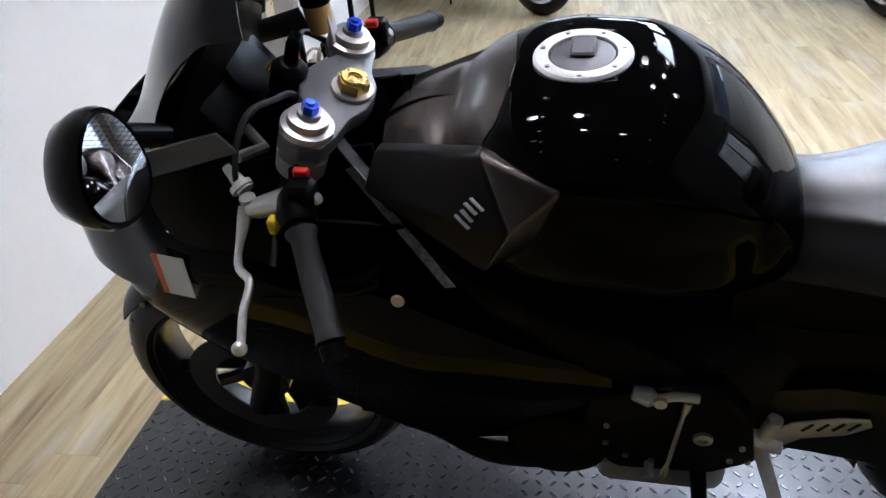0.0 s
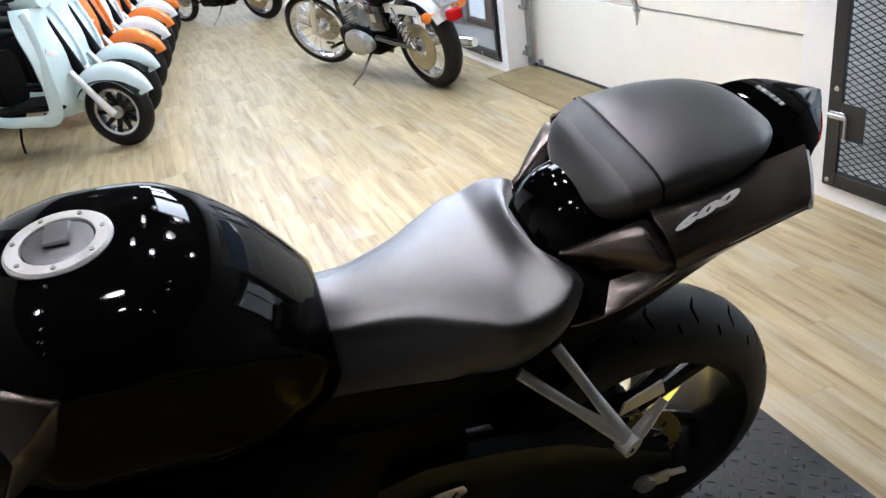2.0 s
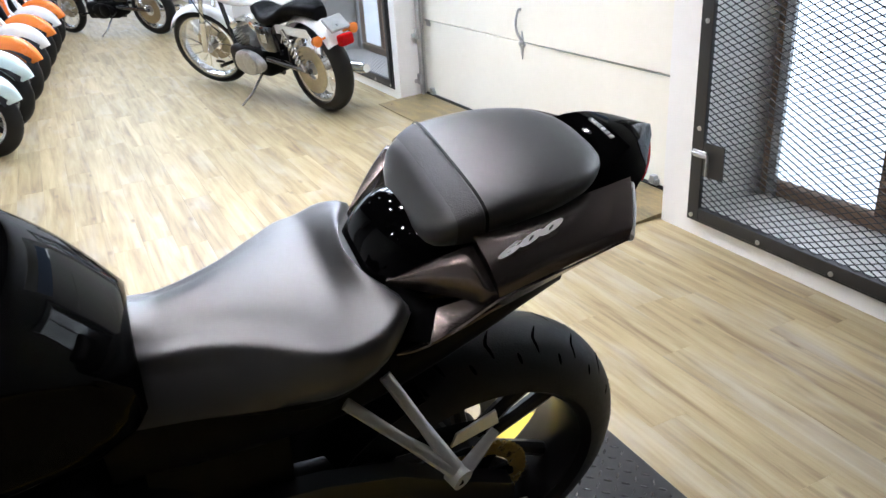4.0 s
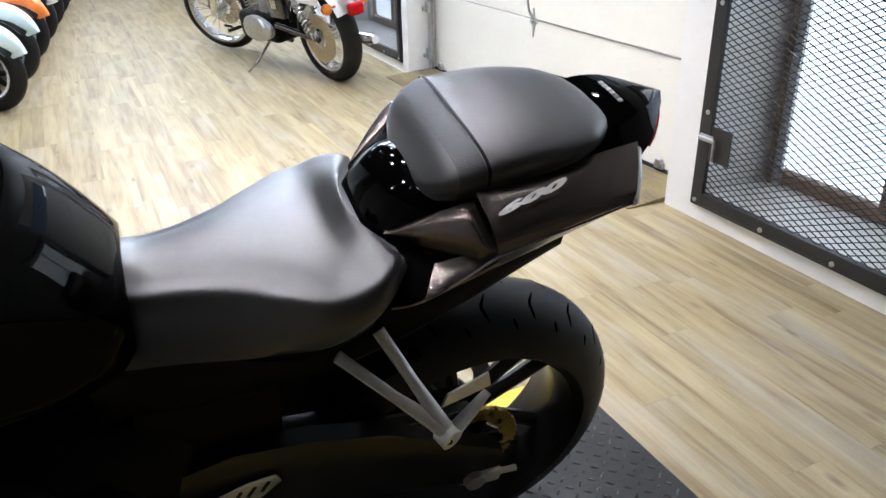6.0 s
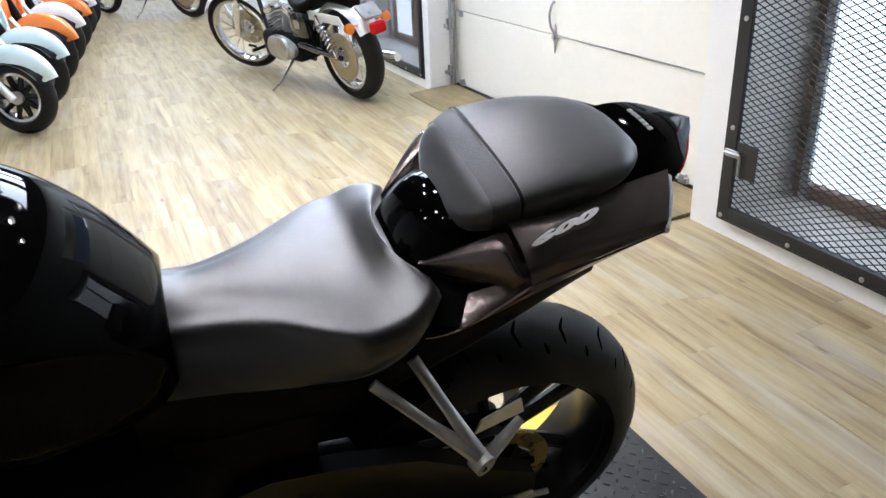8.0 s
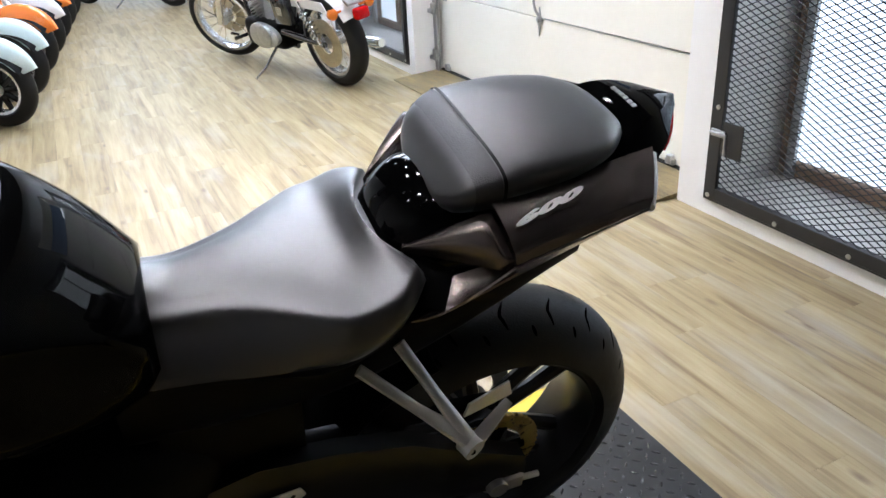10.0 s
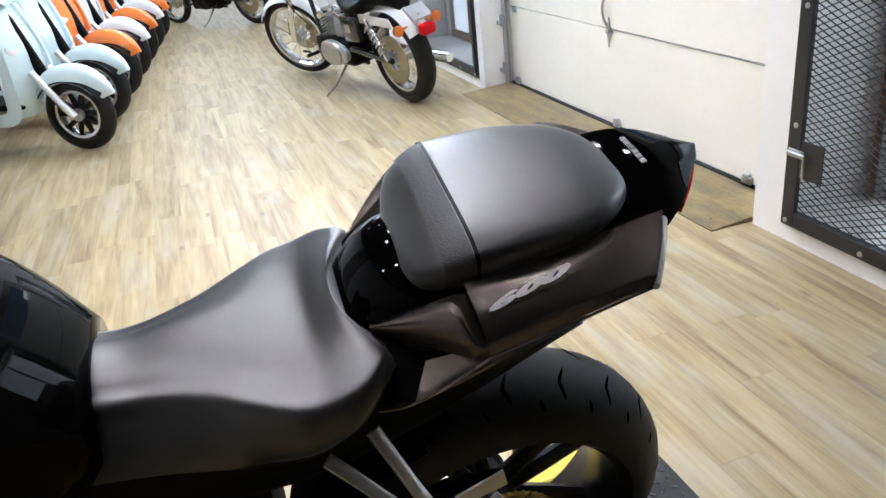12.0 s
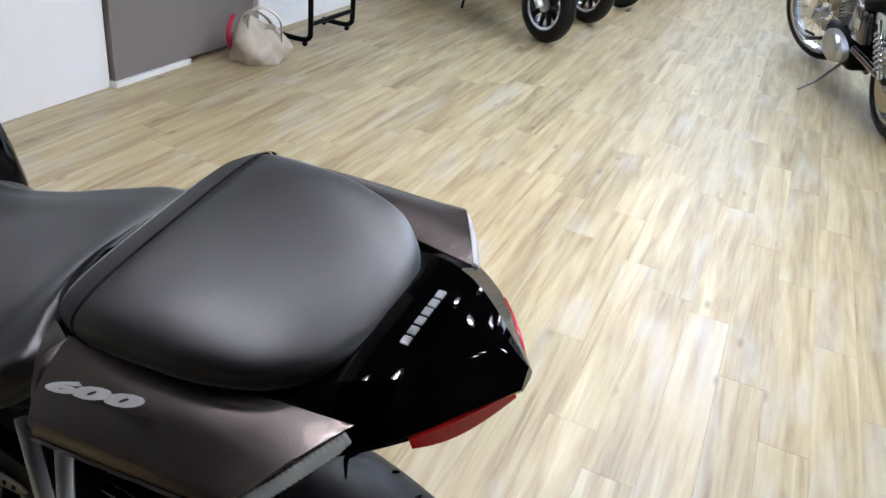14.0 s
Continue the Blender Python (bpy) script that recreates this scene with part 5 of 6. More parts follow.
one("instrument_panel", lambda bm: (box(bm, -0.035, 0.035, -0.105, 0.105, -0.06, 0.05, 0.018, pose(-1.295, 0, 0.965, 0, -35, 0), 2), lathe(bm, [(0.045, 0), (0.045, 0.012), (0.04, 0.014), (0.002, 0.014)], pose(-1.262, 0.02, 0.975, 0, 55, 0), 28)), M_BLACKPL, BIKE, "black instrument cluster")
def shroud(bm):
    def fn(p, q):
        v = -0.135 + 0.290 * q
        top = 1.070 - 2.6 * v * v
        return (-1.285 + 0.030 * p - 0.9 * v * v, v, 0.90 + (top - 0.90) * p)
    sheet(bm, fn, 8, 14, 0.006)


one("cockpit_shroud", shroud, M_BLACKPL, BIKE, "black shroud between dash and windscreen", 60)
one("dash_bracket", lambda bm: tube(bm, [(-1.25, -0.05, 0.93), (-1.20, -0.10, 0.93), (-1.215, -0.15, 0.95)], 0.008, 8), M_SCREW, BIKE, "bright steel bracket")


# windscreen and fairing
def screen(bm):
    def fn(p, q):
        u = -1.505 + 0.335 * p
        top = keyed(u, (-1.505, 0.87), (-1.42, 0.955), (-1.378, 1.010), (-1.325, 1.085), (-1.274, 1.145), (-1.22, 1.185), (-1.17, 1.195))
        w = keyed(u, (-1.505, 0.070), (-1.40, 0.120), (-1.28, 0.158), (-1.17, 0.150))
        x = 2 * q - 1
        return (u + 0.045 * (1 - p) * x * x + 0.03 * p * (x * x - 0.4), w * x, top - (0.030 + 0.045 * p) * abs(x) ** 2.2)
    sheet(bm, fn, 18, 18, -0.003)


one("windscreen", screen, M_SCREEN, BIKE, "dark smoked windscreen", 60)
UT = [(-1.600, 0.826), (-1.50, 0.911), (-1.42, 0.961), (-1.375, 0.971), (-1.345, 0.921), (-1.320, 0.871), (-1.288, 0.861), (-1.218, 0.860), (-1.121, 0.831), (-1.06, 0.829), (-1.015, 0.854)]
UTV = [(-1.600, 0.030), (-1.50, 0.090), (-1.42, 0.130), (-1.375, 0.160), (-1.345, 0.190), (-1.320, 0.212), (-1.288, 0.228), (-1.218, 0.236), (-1.121, 0.240), (-1.015, 0.235)]
UB = [(-1.600, 0.731), (-1.48, 0.734), (-1.35, 0.754), (-1.20, 0.783), (-1.06, 0.804), (-1.015, 0.816)]
UBV = [(-1.600, 0.070), (-1.52, 0.150), (-1.42, 0.200), (-1.25, 0.240), (-1.06, 0.250), (-1.015, 0.246)]


def upper(bm, s):
    def fn(p, q):
        u = -1.600 + 0.585 * p
        a, b = (keyed(u, *UTV), keyed(u, *UT)), (keyed(u, *UBV), keyed(u, *UB))
        f = math.sin(math.pi * q)
        return (u, s * (a[0] + (b[0] - a[0]) * q + 0.014 * f), a[1] + (b[1] - a[1]) * q + 0.004 * f)
    sheet(bm, fn, 44, 10, -0.004 * s)


UPPER = both("upper_fairing", upper, M_GLOSS, "glossy black upper fairing", 60)


def nose(bm):
    def fn(p, q):
        x = 2 * q - 1
        return (-1.600 - 0.035 * (1 - x * x), 0.068 * x, 0.800 - 0.095 * p + 0.012 * (1 - x * x))
    sheet(bm, fn, 6, 10, 0.004)


one("nose_panel", nose, M_GLOSS, BIKE, "glossy black nose panel", 60)


def inner_panel(bm, s):
    four(bm, *flip(s, [(-1.366, 0.163, 0.956), (-1.221, 0.166, 0.999), (-1.205, 0.160, 0.966), (-1.352, 0.172, 0.925)]), 0.004, 0.004)


both("inner_liner", lambda bm, s: four(bm, *flip(s, [(-1.585, 0.040, 0.80), (-1.05, 0.088, 0.93), (-1.02, 0.100, 0.52), (-1.50, 0.060, 0.62)]), 0.0, 0.004), M_BLACKPL, "black inner fairing liner")
both("inner_panel", inner_panel, M_TRIPLE, "grey inner fairing panel")
LT = [(-1.49, 0.730), (-1.35, 0.752), (-1.20, 0.786), (-1.05, 0.808), (-0.95, 0.748), (-0.85, 0.680), (-0.72, 0.620)]
LTV = [(-1.49, 0.150), (-1.42, 0.194), (-1.25, 0.230), (-1.05, 0.245), (-0.90, 0.225), (-0.72, 0.200)]
LB = [(-1.49, 0.680), (-1.38, 0.605), (-1.25, 0.555), (-1.11, 0.500), (-0.95, 0.425), (-0.85, 0.425), (-0.72, 0.470)]


def lower(bm, s):
    def fn(p, q):
        u = -1.49 + 0.77 * p
        v, a, b = keyed(u, *LTV), keyed(u, *LT), keyed(u, *LB)
        return (u, s * (v + 0.012 * math.sin(math.pi * q) - 0.022 * q), a + (b - a) * q)
    sheet(bm, fn, 24, 10, -0.004 * s)


LOWER = both("side_fairing", lower, M_GLOSS, "black side fairing", 60)


def belly(bm, s):
    def fn(p, q):
        u = -1.02 + 0.34 * p
        top = keyed(u, (-1.02, 0.46), (-0.93, 0.425), (-0.85, 0.430), (-0.68, 0.490))
        low = keyed(u, (-1.02, 0.34), (-0.90, 0.24), (-0.68, 0.27))
        v = keyed(u, (-1.02, 0.205), (-0.85, 0.215), (-0.68, 0.190))
        return (u, s * (v + 0.01 * math.sin(math.pi * q) - 0.09 * q * q), top + (low - top) * q)
    sheet(bm, fn, 14, 8, -0.004 * s)


both("belly_panel", belly, M_BLACKPL, "black belly panel", 60)
for u, v, h in ((-0.999, -0.242, 0.794), (-1.44, -0.195, 0.690), (-1.05, -0.235, 0.60), (-1.01, -0.232, 0.58), (-0.99, -0.230, 0.565)):
    r = 0.0095 if h > 0.75 else 0.005
    one("fairing_screw", lambda bm: lathe(bm, [(r, 0.0), (r * 0.9, 0.003), (r * 0.3, 0.0025)], along((u, v, h), (u, v - 1, h + 0.25)), 14), M_SCREW, BIKE, "zinc fairing screw")
STK = along((-1.313, -0.2445, 0.818), (-1.464, -1.2345, 0.96))
one("warning_sticker", lambda bm: box(bm, -0.016, 0.026, -0.034, 0.034, 0.0, 0.001, 0, STK), M_WHITE, UPPER[0], "white warning sticker", 0)
one("sticker_band", lambda bm: box(bm, -0.026, -0.0165, -0.034, 0.034, 0.0, 0.001, 0, STK), M_ORANGE, UPPER[0], "orange band of the sticker", 0)


def mirror(s):
    m = Matrix.Translation((-1.183 if s < 0 else -1.248, s * 0.392, 1.128 if s < 0 else 1.072)) @ Vector((0.93, -0.12, 0.20) if s < 0 else (0.93, -0.36, 0.04)).to_track_quat("Z", "Y").to_matrix().to_4x4() @ pose(0, 0, 0, 0, 0, 62 if s < 0 else 18)
    size = 0.66 if s < 0 else 1.0
    out = [(size * 0.084 * math.cos(a) * (1 + 0.10 * math.sin(a)), size * 0.062 * math.sin(a) * (1 + 0.18 * math.cos(a) * s)) for a in [2 * math.pi * k / 28 for k in range(28)]]
    shell = one("mirror", lambda bm: loft(bm, [[m @ Vector((x * f, y * f, d)) for x, y in out] for f, d in ((0.93, 0.002), (1.0, 0.004), (1.04, -0.006), (1.02, -0.022), (0.86, -0.048), (0.5, -0.066), (0.12, -0.072))]), M_GLOSS, BIKE, "glossy black wing mirror")
    one("mirror_glass", lambda bm: loft(bm, [[m @ Vector((x * f, y * f, d)) for x, y in out] for f, d in ((0.90, 0.0025), (0.90, 0.0046))]), M_MIRROR, shell, "mirror glass", 30)
    one("mirror_stalk", lambda bm: tube(bm, [m @ Vector((0, 0, -0.05)), (-1.295, s * 0.31, 1.085), (-1.305, s * 0.235, 1.045), (-1.30, s * 0.165, 0.995)], [0.012, 0.011, 0.014, 0.022], 12, 0.7, 4), M_BLACKPL, shell, "black mirror stalk")


mirror(-1)
mirror(1)
one("front_fender", lambda bm: sheet(bm, lambda p, q: (-1.405 + (0.318 - 0.02 * (2 * q - 1) ** 2) * math.cos(radians(35 + 105 * p)), 0.07 * (2 * q - 1), 0.30 + (0.318 - 0.03 * (2 * q - 1) ** 2) * math.sin(radians(35 + 105 * p))), 16, 8, 0.003), M_GLOSS, BIKE, "glossy black front fender", 60)
one("radiator", lambda bm: box(bm, -1.15, -1.11, -0.17, 0.17, 0.40, 0.72, 0.01), M_BLACKPL, BIKE, "black radiator")

# ---- pegs, levers and the side stand ----
both("seat_strut", lambda bm, s: tube(bm, [(-0.243, s * 0.134, 0.700), (-0.172, s * 0.186, 0.645), (-0.110, s * 0.226, 0.598)], [0.0105, 0.0095, 0.015], 10, 0.8), M_ALU, "satin aluminium peg strut")
both("seat_strut", lambda bm, s: tube(bm, [(-0.180, s * 0.124, 0.722), (-0.143, s * 0.178, 0.660), (-0.108, s * 0.226, 0.600)], [0.0105, 0.0095, 0.013], 10, 0.8), M_ALU, "satin aluminium peg strut")
both("pillion_peg", lambda bm, s: (tube(bm, [(-0.110, s * 0.220, 0.590), (-0.102, s * 0.242, 0.588)], 0.018, 16), tube(bm, [(-0.098, s * 0.230, 0.592), (-0.066, s * 0.218, 0.612), (-0.036, s * 0.206, 0.632)], [0.012, 0.010, 0.007], 10, 0.7)), M_ALU, "folded aluminium pillion peg")
both("peg_bracket", lambda bm, s: four(bm, *flip(s, [(-0.090, 0.182, 0.620), (-0.100, 0.187, 0.600), (-0.015, 0.174, 0.606), (-0.020, 0.170, 0.632)]), 0.0, 0.004), M_ALU, "aluminium peg bracket")
one("strut_bolt", lambda bm: lathe(bm, [(0.006, 0), (0.005, 0.004), (0.001, 0.002)], along((-0.108, -0.241, 0.589), (-0.113, -1, 0.67)), 12), M_BLACKPL, BIKE)


def heel_guard(bm, s):
    outline = [(-0.115, -0.048), (-0.085, -0.010), (-0.045, 0.022), (0.02, 0.034), (0.062, 0.030), (0.066, 0.012), (0.030, -0.010), (-0.03, -0.018), (-0.060, -0.040), (-0.085, -0.062)]
    plate(bm, outline, 0.004, Matrix(((1, 0, 0, -0.400), (0, 0, -1, s * 0.150), (0, 1, 0, 0.452), (0, 0, 0, 1))) @ pose(0, 0, 0, 0, 0, 10), 0.001)


HG = both("heel_guard", heel_guard, M_ALU, "aluminium heel guard", 30)
for k in range(4):
    one("slot", lambda bm: box(bm, -0.012, 0.012, -0.0055, -0.0045, -0.0028, 0.0028, 0.0, pose(-0.425 + 0.021 * k, -0.1505, 0.462 + 0.004 * k, 0, -58, 0)), M_SEAL, HG[0], "dark slot")
both("peg_hanger", lambda bm, s: (tube(bm, [(-0.545, s * 0.135, 0.46), (-0.50, s * 0.155, 0.425), (-0.455, s * 0.155, 0.405)], [0.018, 0.022, 0.016], 10, 0.6, 3), tube(bm, [(-0.47, s * 0.150, 0.47), (-0.485, s * 0.155, 0.41)], 0.012, 10)), M_ALU, "aluminium foot peg hanger")
both("rider_peg", lambda bm, s: tube(bm, [(-0.485, s * 0.150, 0.400), (-0.480, s * 0.180, 0.398), (-0.465, s * 0.265, 0.392)], [0.014, 0.012, 0.010], 12), M_ALU, "knurled aluminium foot peg")
one("shift_arm", lambda bm: (tube(bm, [(-0.690, -0.210, 0.592), (-0.655, -0.214, 0.587), (-0.630, -0.216, 0.599), (-0.600, -0.216, 0.597)], [0.011, 0.013, 0.015, 0.007], 12, 1, 3), lathe(bm, [(0.010, 0.0), (0.009, 0.006), (0.003, 0.006)], along((-0.652, -0.222, 0.591), (-0.652, -0.5, 0.63)), 12)), M_ALU, BIKE, "aluminium shift arm")
one("shift_rod", lambda bm: tube(bm, [(-0.613, -0.217, 0.589), (-0.615, -0.217, 0.572), (-0.617, -0.217, 0.557), (-0.628, -0.217, 0.415), (-0.629, -0.217, 0.402), (-0.631, -0.217, 0.386)], [0.006, 0.006, 0.0035, 0.0035, 0.006, 0.006], 10), M_ALU, BIKE, "thin aluminium shift rod")
one("shift_pedal", lambda bm: (tube(bm, [(-0.490, -0.165, 0.385), (-0.58, -0.175, 0.395), (-0.655, -0.19, 0.40)], 0.008, 10), tube(bm, [(-0.655, -0.185, 0.40), (-0.655, -0.235, 0.40)], 0.008, 10)), M_ALU, BIKE, "aluminium shift pedal")
STAND = one("side_stand", lambda bm: (tube(bm, [(-0.56, -0.10, 0.25), (-0.545, -0.185, 0.13), (-0.53, -0.255, 0.045)], [0.015, 0.013, 0.012], 10), box(bm, -0.57, -0.50, -0.285, -0.225, 0.040, 0.048, 0.003)), M_BLACKPL, BIKE, "black side stand")


# ---- parked vehicles; their own axes: x forward from the rear axle, y to their left, z up ----
M_CREAM = material("white_vehicle_paint", (0.74, 0.74, 0.73), 0.18, coat=0.8, vary=0.03)
M_MINT = material("pale_mint_paint", (0.60, 0.74, 0.75), 0.2, coat=0.8, vary=0.03)
M_ORANGEP = material("orange_vehicle_paint", (0.80, 0.20, 0.03), 0.22, coat=0.8, vary=0.03)
M_BLACKP = material("black_vehicle_paint", (0.010, 0.010, 0.011), 0.15, coat=0.6)
M_CAST = material("cast_engine_alloy", (0.50, 0.50, 0.49), 0.36, metal=0.85, vary=0.2, vary_scale=30)
# disc steel with a warm tan reflection painted into its base colour
M_DISCREFLECT = material("disc_steel_tan_reflection", (0.42, 0.36, 0.25), 0.36, metal=0.85, vary=0.2, vary_scale=25)
M_RIMSILVER = material("silver_rim", (0.55, 0.55, 0.56), 0.25, metal=0.9)


def spin(at):
    return Matrix.Translation(at) @ pose(0, 0, 0, 90, 0, 0)


def road_wheel(parent, name, at, R, W, wall, spokes, rimmat, thin, disc=0.0, side=1):
    """A tyre with rim, spokes and hub; thin spokes are wires, thick ones cast arms."""
    prof = [(R - wall * (1 - math.cos(a)) * 0.9, W / 2 * math.sin(a)) for a in [math.pi * (k / 12 - 0.5) for k in range(13)]]
    prof += [(R - wall * 1.05, W * 0.36), (R - wall * 1.05, -W * 0.36)]
    w = one(name, lambda bm: lathe(bm, prof, spin(at), 44, True), M_RUBBER, parent, "black tyre", 50)
    r = R - wall * 0.98
    one("rim", lambda bm: lathe(bm, [(r, -W * 0.38), (r - 0.022, -W * 0.34), (r - 0.028, 0), (r - 0.022, W * 0.34), (r, W * 0.38), (r + 0.004, 0)], spin(at), 44, True), rimmat, w, "bright rim")
    c = Vector(at)
    for k in range(spokes):
        a = 2 * math.pi * k / spokes
        d = Vector((math.cos(a), 0, math.sin(a)))
        if thin:
            e = Vector((math.cos(a + 0.35 * (1 if k % 2 else -1)), 0, math.sin(a + 0.35 * (1 if k % 2 else -1))))
            y = 0.03 * (1 if k % 4 < 2 else -1)
            one("spoke", lambda bm: tube(bm, [c + d * 0.035 + Vector((0, y, 0)), c + e * (r - 0.02)], 0.0024, 5), M_CHROME, w)
        else:
            one("spoke", lambda bm: tube(bm, [c + d * 0.02, c + d * (r - 0.018)], [0.024, 0.015], 8), M_RIM, w, "black cast spoke")
    one("hub", lambda bm: lathe(bm, [(0.01, -W * 0.45), (0.042, -W * 0.42), (0.036, 0), (0.042, W * 0.42), (0.01, W * 0.45)], spin(at), 24), M_CAST, w, "alloy hub")
    if disc:
        one("brake_disc", lambda bm: lathe(bm, [(disc * 0.42, side * W * 0.50), (disc, side * W * 0.50), (disc, side * W * 0.56), (disc * 0.42, side * W * 0.56)], spin(at), 36, True), M_DISCREFLECT if thin else M_GALV, w, "steel brake disc")
    return w


def cruiser(m, paint, label, alloy, steer=0, group=""):
    """A cruiser motorcycle on its side stand; alloy is the look of its engine castings."""
    t = thing("cruiser_motorcycle", m, label, "motorcycle", group)
    road_wheel(t, "rear_wheel", (0, 0, 0.318), 0.318, 0.14, 0.082, 24, M_RIMSILVER, True, 0.165, -1)
    road_wheel(t, "front_wheel", (1.52, 0, 0.335), 0.335, 0.10, 0.062, 32, M_RIMSILVER, True, 0.150, 1)

    def arch(bm, cx, cz, R, a0, a1, w, drop):
        sheet(bm, lambda p, q: (cx + (R - drop * (2 * q - 1) ** 2) * math.cos(radians(a0 + (a1 - a0) * p)), w * (2 * q - 1), cz + (R - drop * (2 * q - 1) ** 2) * math.sin(radians(a0 + (a1 - a0) * p))), 18, 10, 0.004)
    fender = one("rear_fender", lambda bm: arch(bm, 0.0, 0.33, 0.365, 20, 150, 0.088, 0.045), paint, t, "painted rear fender", 60)
    one("front_fender", lambda bm: arch(bm, 1.52, 0.335, 0.362, 35, 165, 0.062, 0.035), paint, t, "painted front fender", 60)
    one("tail_light", lambda bm: (box(bm, -0.40, -0.335, -0.052, 0.052, 0.500, 0.575, 0.018, None, 3)), M_REDLENS, fender, "red tail light")
    one("plate_bracket", lambda bm: box(bm, -0.012, 0.012, -0.075, 0.075, -0.06, 0.06, 0.006, pose(-0.30, 0, 0.635, 0, 50, 0)), M_GALV, fender, "grey plate bracket")
    for y in (-0.15, 0.15):
        one("turn_signal", lambda bm: (tube(bm, [(-0.255, y * 0.5, 0.56), (-0.265, y, 0.56)], 0.008, 8), lathe(bm, [(0.005, -0.03), (0.032, -0.015), (0.036, 0.012), (0.004, 0.022)], along((-0.265, y, 0.56), (-0.5, y, 0.56)), 16)), M_AMBERLENS, fender, "amber turn signal")
    for s in (-1, 1):
        one("fender_strut", lambda bm: four(bm, (-0.12, s * 0.096, 0.545), (0.30, s * 0.100, 0.56), (0.30, s * 0.100, 0.625), (-0.08, s * 0.096, 0.605), 0.0, 0.006 * s), paint, t, "painted fender strut")
        sh = one("shock_absorber", lambda bm: tube(bm, [(0.0, s * 0.120, 0.325), (0.16, s * 0.122, 0.60)], 0.014, 10), M_CHROME, t, "chrome shock absorber")
        one("spring", lambda bm: tube(bm, [Vector((0.025 + 0.10 * f, s * 0.121, 0.368 + 0.172 * f)) + 0.030 * (Vector((0.86, 0, -0.5)) * math.cos(40 * f) + Vector((0, 1, 0)) * math.sin(40 * f)) for f in [k / 66 for k in range(67)]], 0.0062, 7), M_RIMSILVER, sh, "chrome coil spring")
        one("swingarm", lambda bm: tube(bm, [(-0.02, s * 0.100, 0.318), (0.48, s * 0.105, 0.36)], [0.020, 0.024], 10), M_BLACKP, t, "black swingarm")
        one("fork_leg", lambda bm: (tube(bm, [(1.52, s * 0.085, 0.335), (1.41, s * 0.085, 0.58)], 0.027, 14), tube(bm, [(1.42, s * 0.085, 0.56), (1.22, s * 0.085, 0.98)], 0.020, 14)), M_CHROME, t, "chrome fork leg")

    def seat_shape(bm):
        rings = []
        for x in steps(-0.16, 0.62, 22):
            top = keyed(x, (-0.16, 0.735), (-0.08, 0.765), (0.06, 0.772), (0.16, 0.752), (0.24, 0.715), (0.34, 0.690), (0.46, 0.700), (0.55, 0.735), (0.62, 0.735))
            w = keyed(x, (-0.16, 0.05), (-0.08, 0.088), (0.08, 0.105), (0.20, 0.125), (0.34, 0.148), (0.46, 0.120), (0.62, 0.055))
            rings.append(oval(x, w, top - 0.045, 0.045, 0.05, 2.8, 28))
        loft(bm, rings)
    one("seat", seat_shape, M_VINYL_SIDE, t, "black two-up vinyl seat", 60)
    one("fuel_tank", lambda bm: loft(bm, [oval(x, keyed(x, (0.58, 0.05), (0.72, 0.115), (0.92, 0.135), (1.10, 0.085), (1.16, 0.03)), keyed(x, (0.58, 0.73), (0.9, 0.78), (1.16, 0.84)), keyed(x, (0.58, 0.02), (0.75, 0.085), (0.95, 0.105), (1.16, 0.03)), keyed(x, (0.58, 0.02), (0.9, 0.06), (1.16, 0.03)), 2.3, 28) for x in steps(0.58, 1.16, 14)]), paint, t, "painted teardrop tank", 60)
    one("crankcase", lambda bm: box(bm, 0.50, 1.02, -0.13, 0.12, 0.215, 0.42, 0.045, None, 3), M_DARKMET, t, "dark cast crankcase")
    one("primary_cover", lambda bm: loft(bm, [[(x, 0.125 + d, z) for x, z in [(0.72 + (0.185 + f) * math.cos(a) * (1 - 0.25 * math.cos(a)), 0.325 + (0.092 + f) * math.sin(a)) for a in [2 * math.pi * k / 32 for k in range(32)]]] for d, f in ((0.0, 0.0), (0.035, 0.0), (0.05, -0.02), (0.052, -0.07))]), alloy, t, "polished primary cover")
    one("round_cover", lambda bm: lathe(bm, [(0.085, 0.17), (0.083, 0.19), (0.06, 0.2), (0.004, 0.2)], Matrix.Translation((0.62, 0, 0.34)) @ pose(0, 0, 0, -90, 0, 0), 28), alloy, t, "round alloy cover")
    for x0, tilt in ((0.70, -22), (0.84, 22)):
        cyl = one("cylinder", lambda bm: box(bm, -0.045, 0.045, -0.05, 0.05, 0.0, 0.15, 0.012, pose(x0, 0, 0.40, 0, tilt, 0), 2), alloy, t, "alloy cylinder")
        for k in range(7):
            one("fin", lambda bm: box(bm, -0.066, 0.066, -0.072, 0.072, 0.012 + 0.021 * k, 0.018 + 0.021 * k, 0.003, pose(x0, 0, 0.40, 0, tilt, 0)), alloy, cyl)
        one("rocker_cover", lambda bm: box(bm, -0.060, 0.060, -0.075, 0.075, 0.158, 0.215, 0.018, pose(x0, 0, 0.40, 0, tilt, 0), 3), M_CHROME, t, "chrome rocker cover")
    one("oil_tank", lambda bm: box(bm, 0.28, 0.48, 0.055, 0.15, 0.43, 0.62, 0.02, None, 2), M_BLACKP, t, "black side cover")
    one("side_badge", lambda bm: box(bm, 0.345, 0.415, 0.150, 0.154, 0.50, 0.56, 0.001), M_RIMSILVER, t, "silver badge")
    one("frame", lambda bm: (tube(bm, [(0.46, 0.0, 0.36), (0.45, 0.0, 0.66), (1.16, 0.0, 0.86)], 0.018, 10), tube(bm, [(1.16, 0.0, 0.86), (1.10, 0.0, 0.40), (0.98, 0.0, 0.22), (0.5, 0.0, 0.22)], 0.018, 10)), M_BLACKP, t, "black tubular frame")
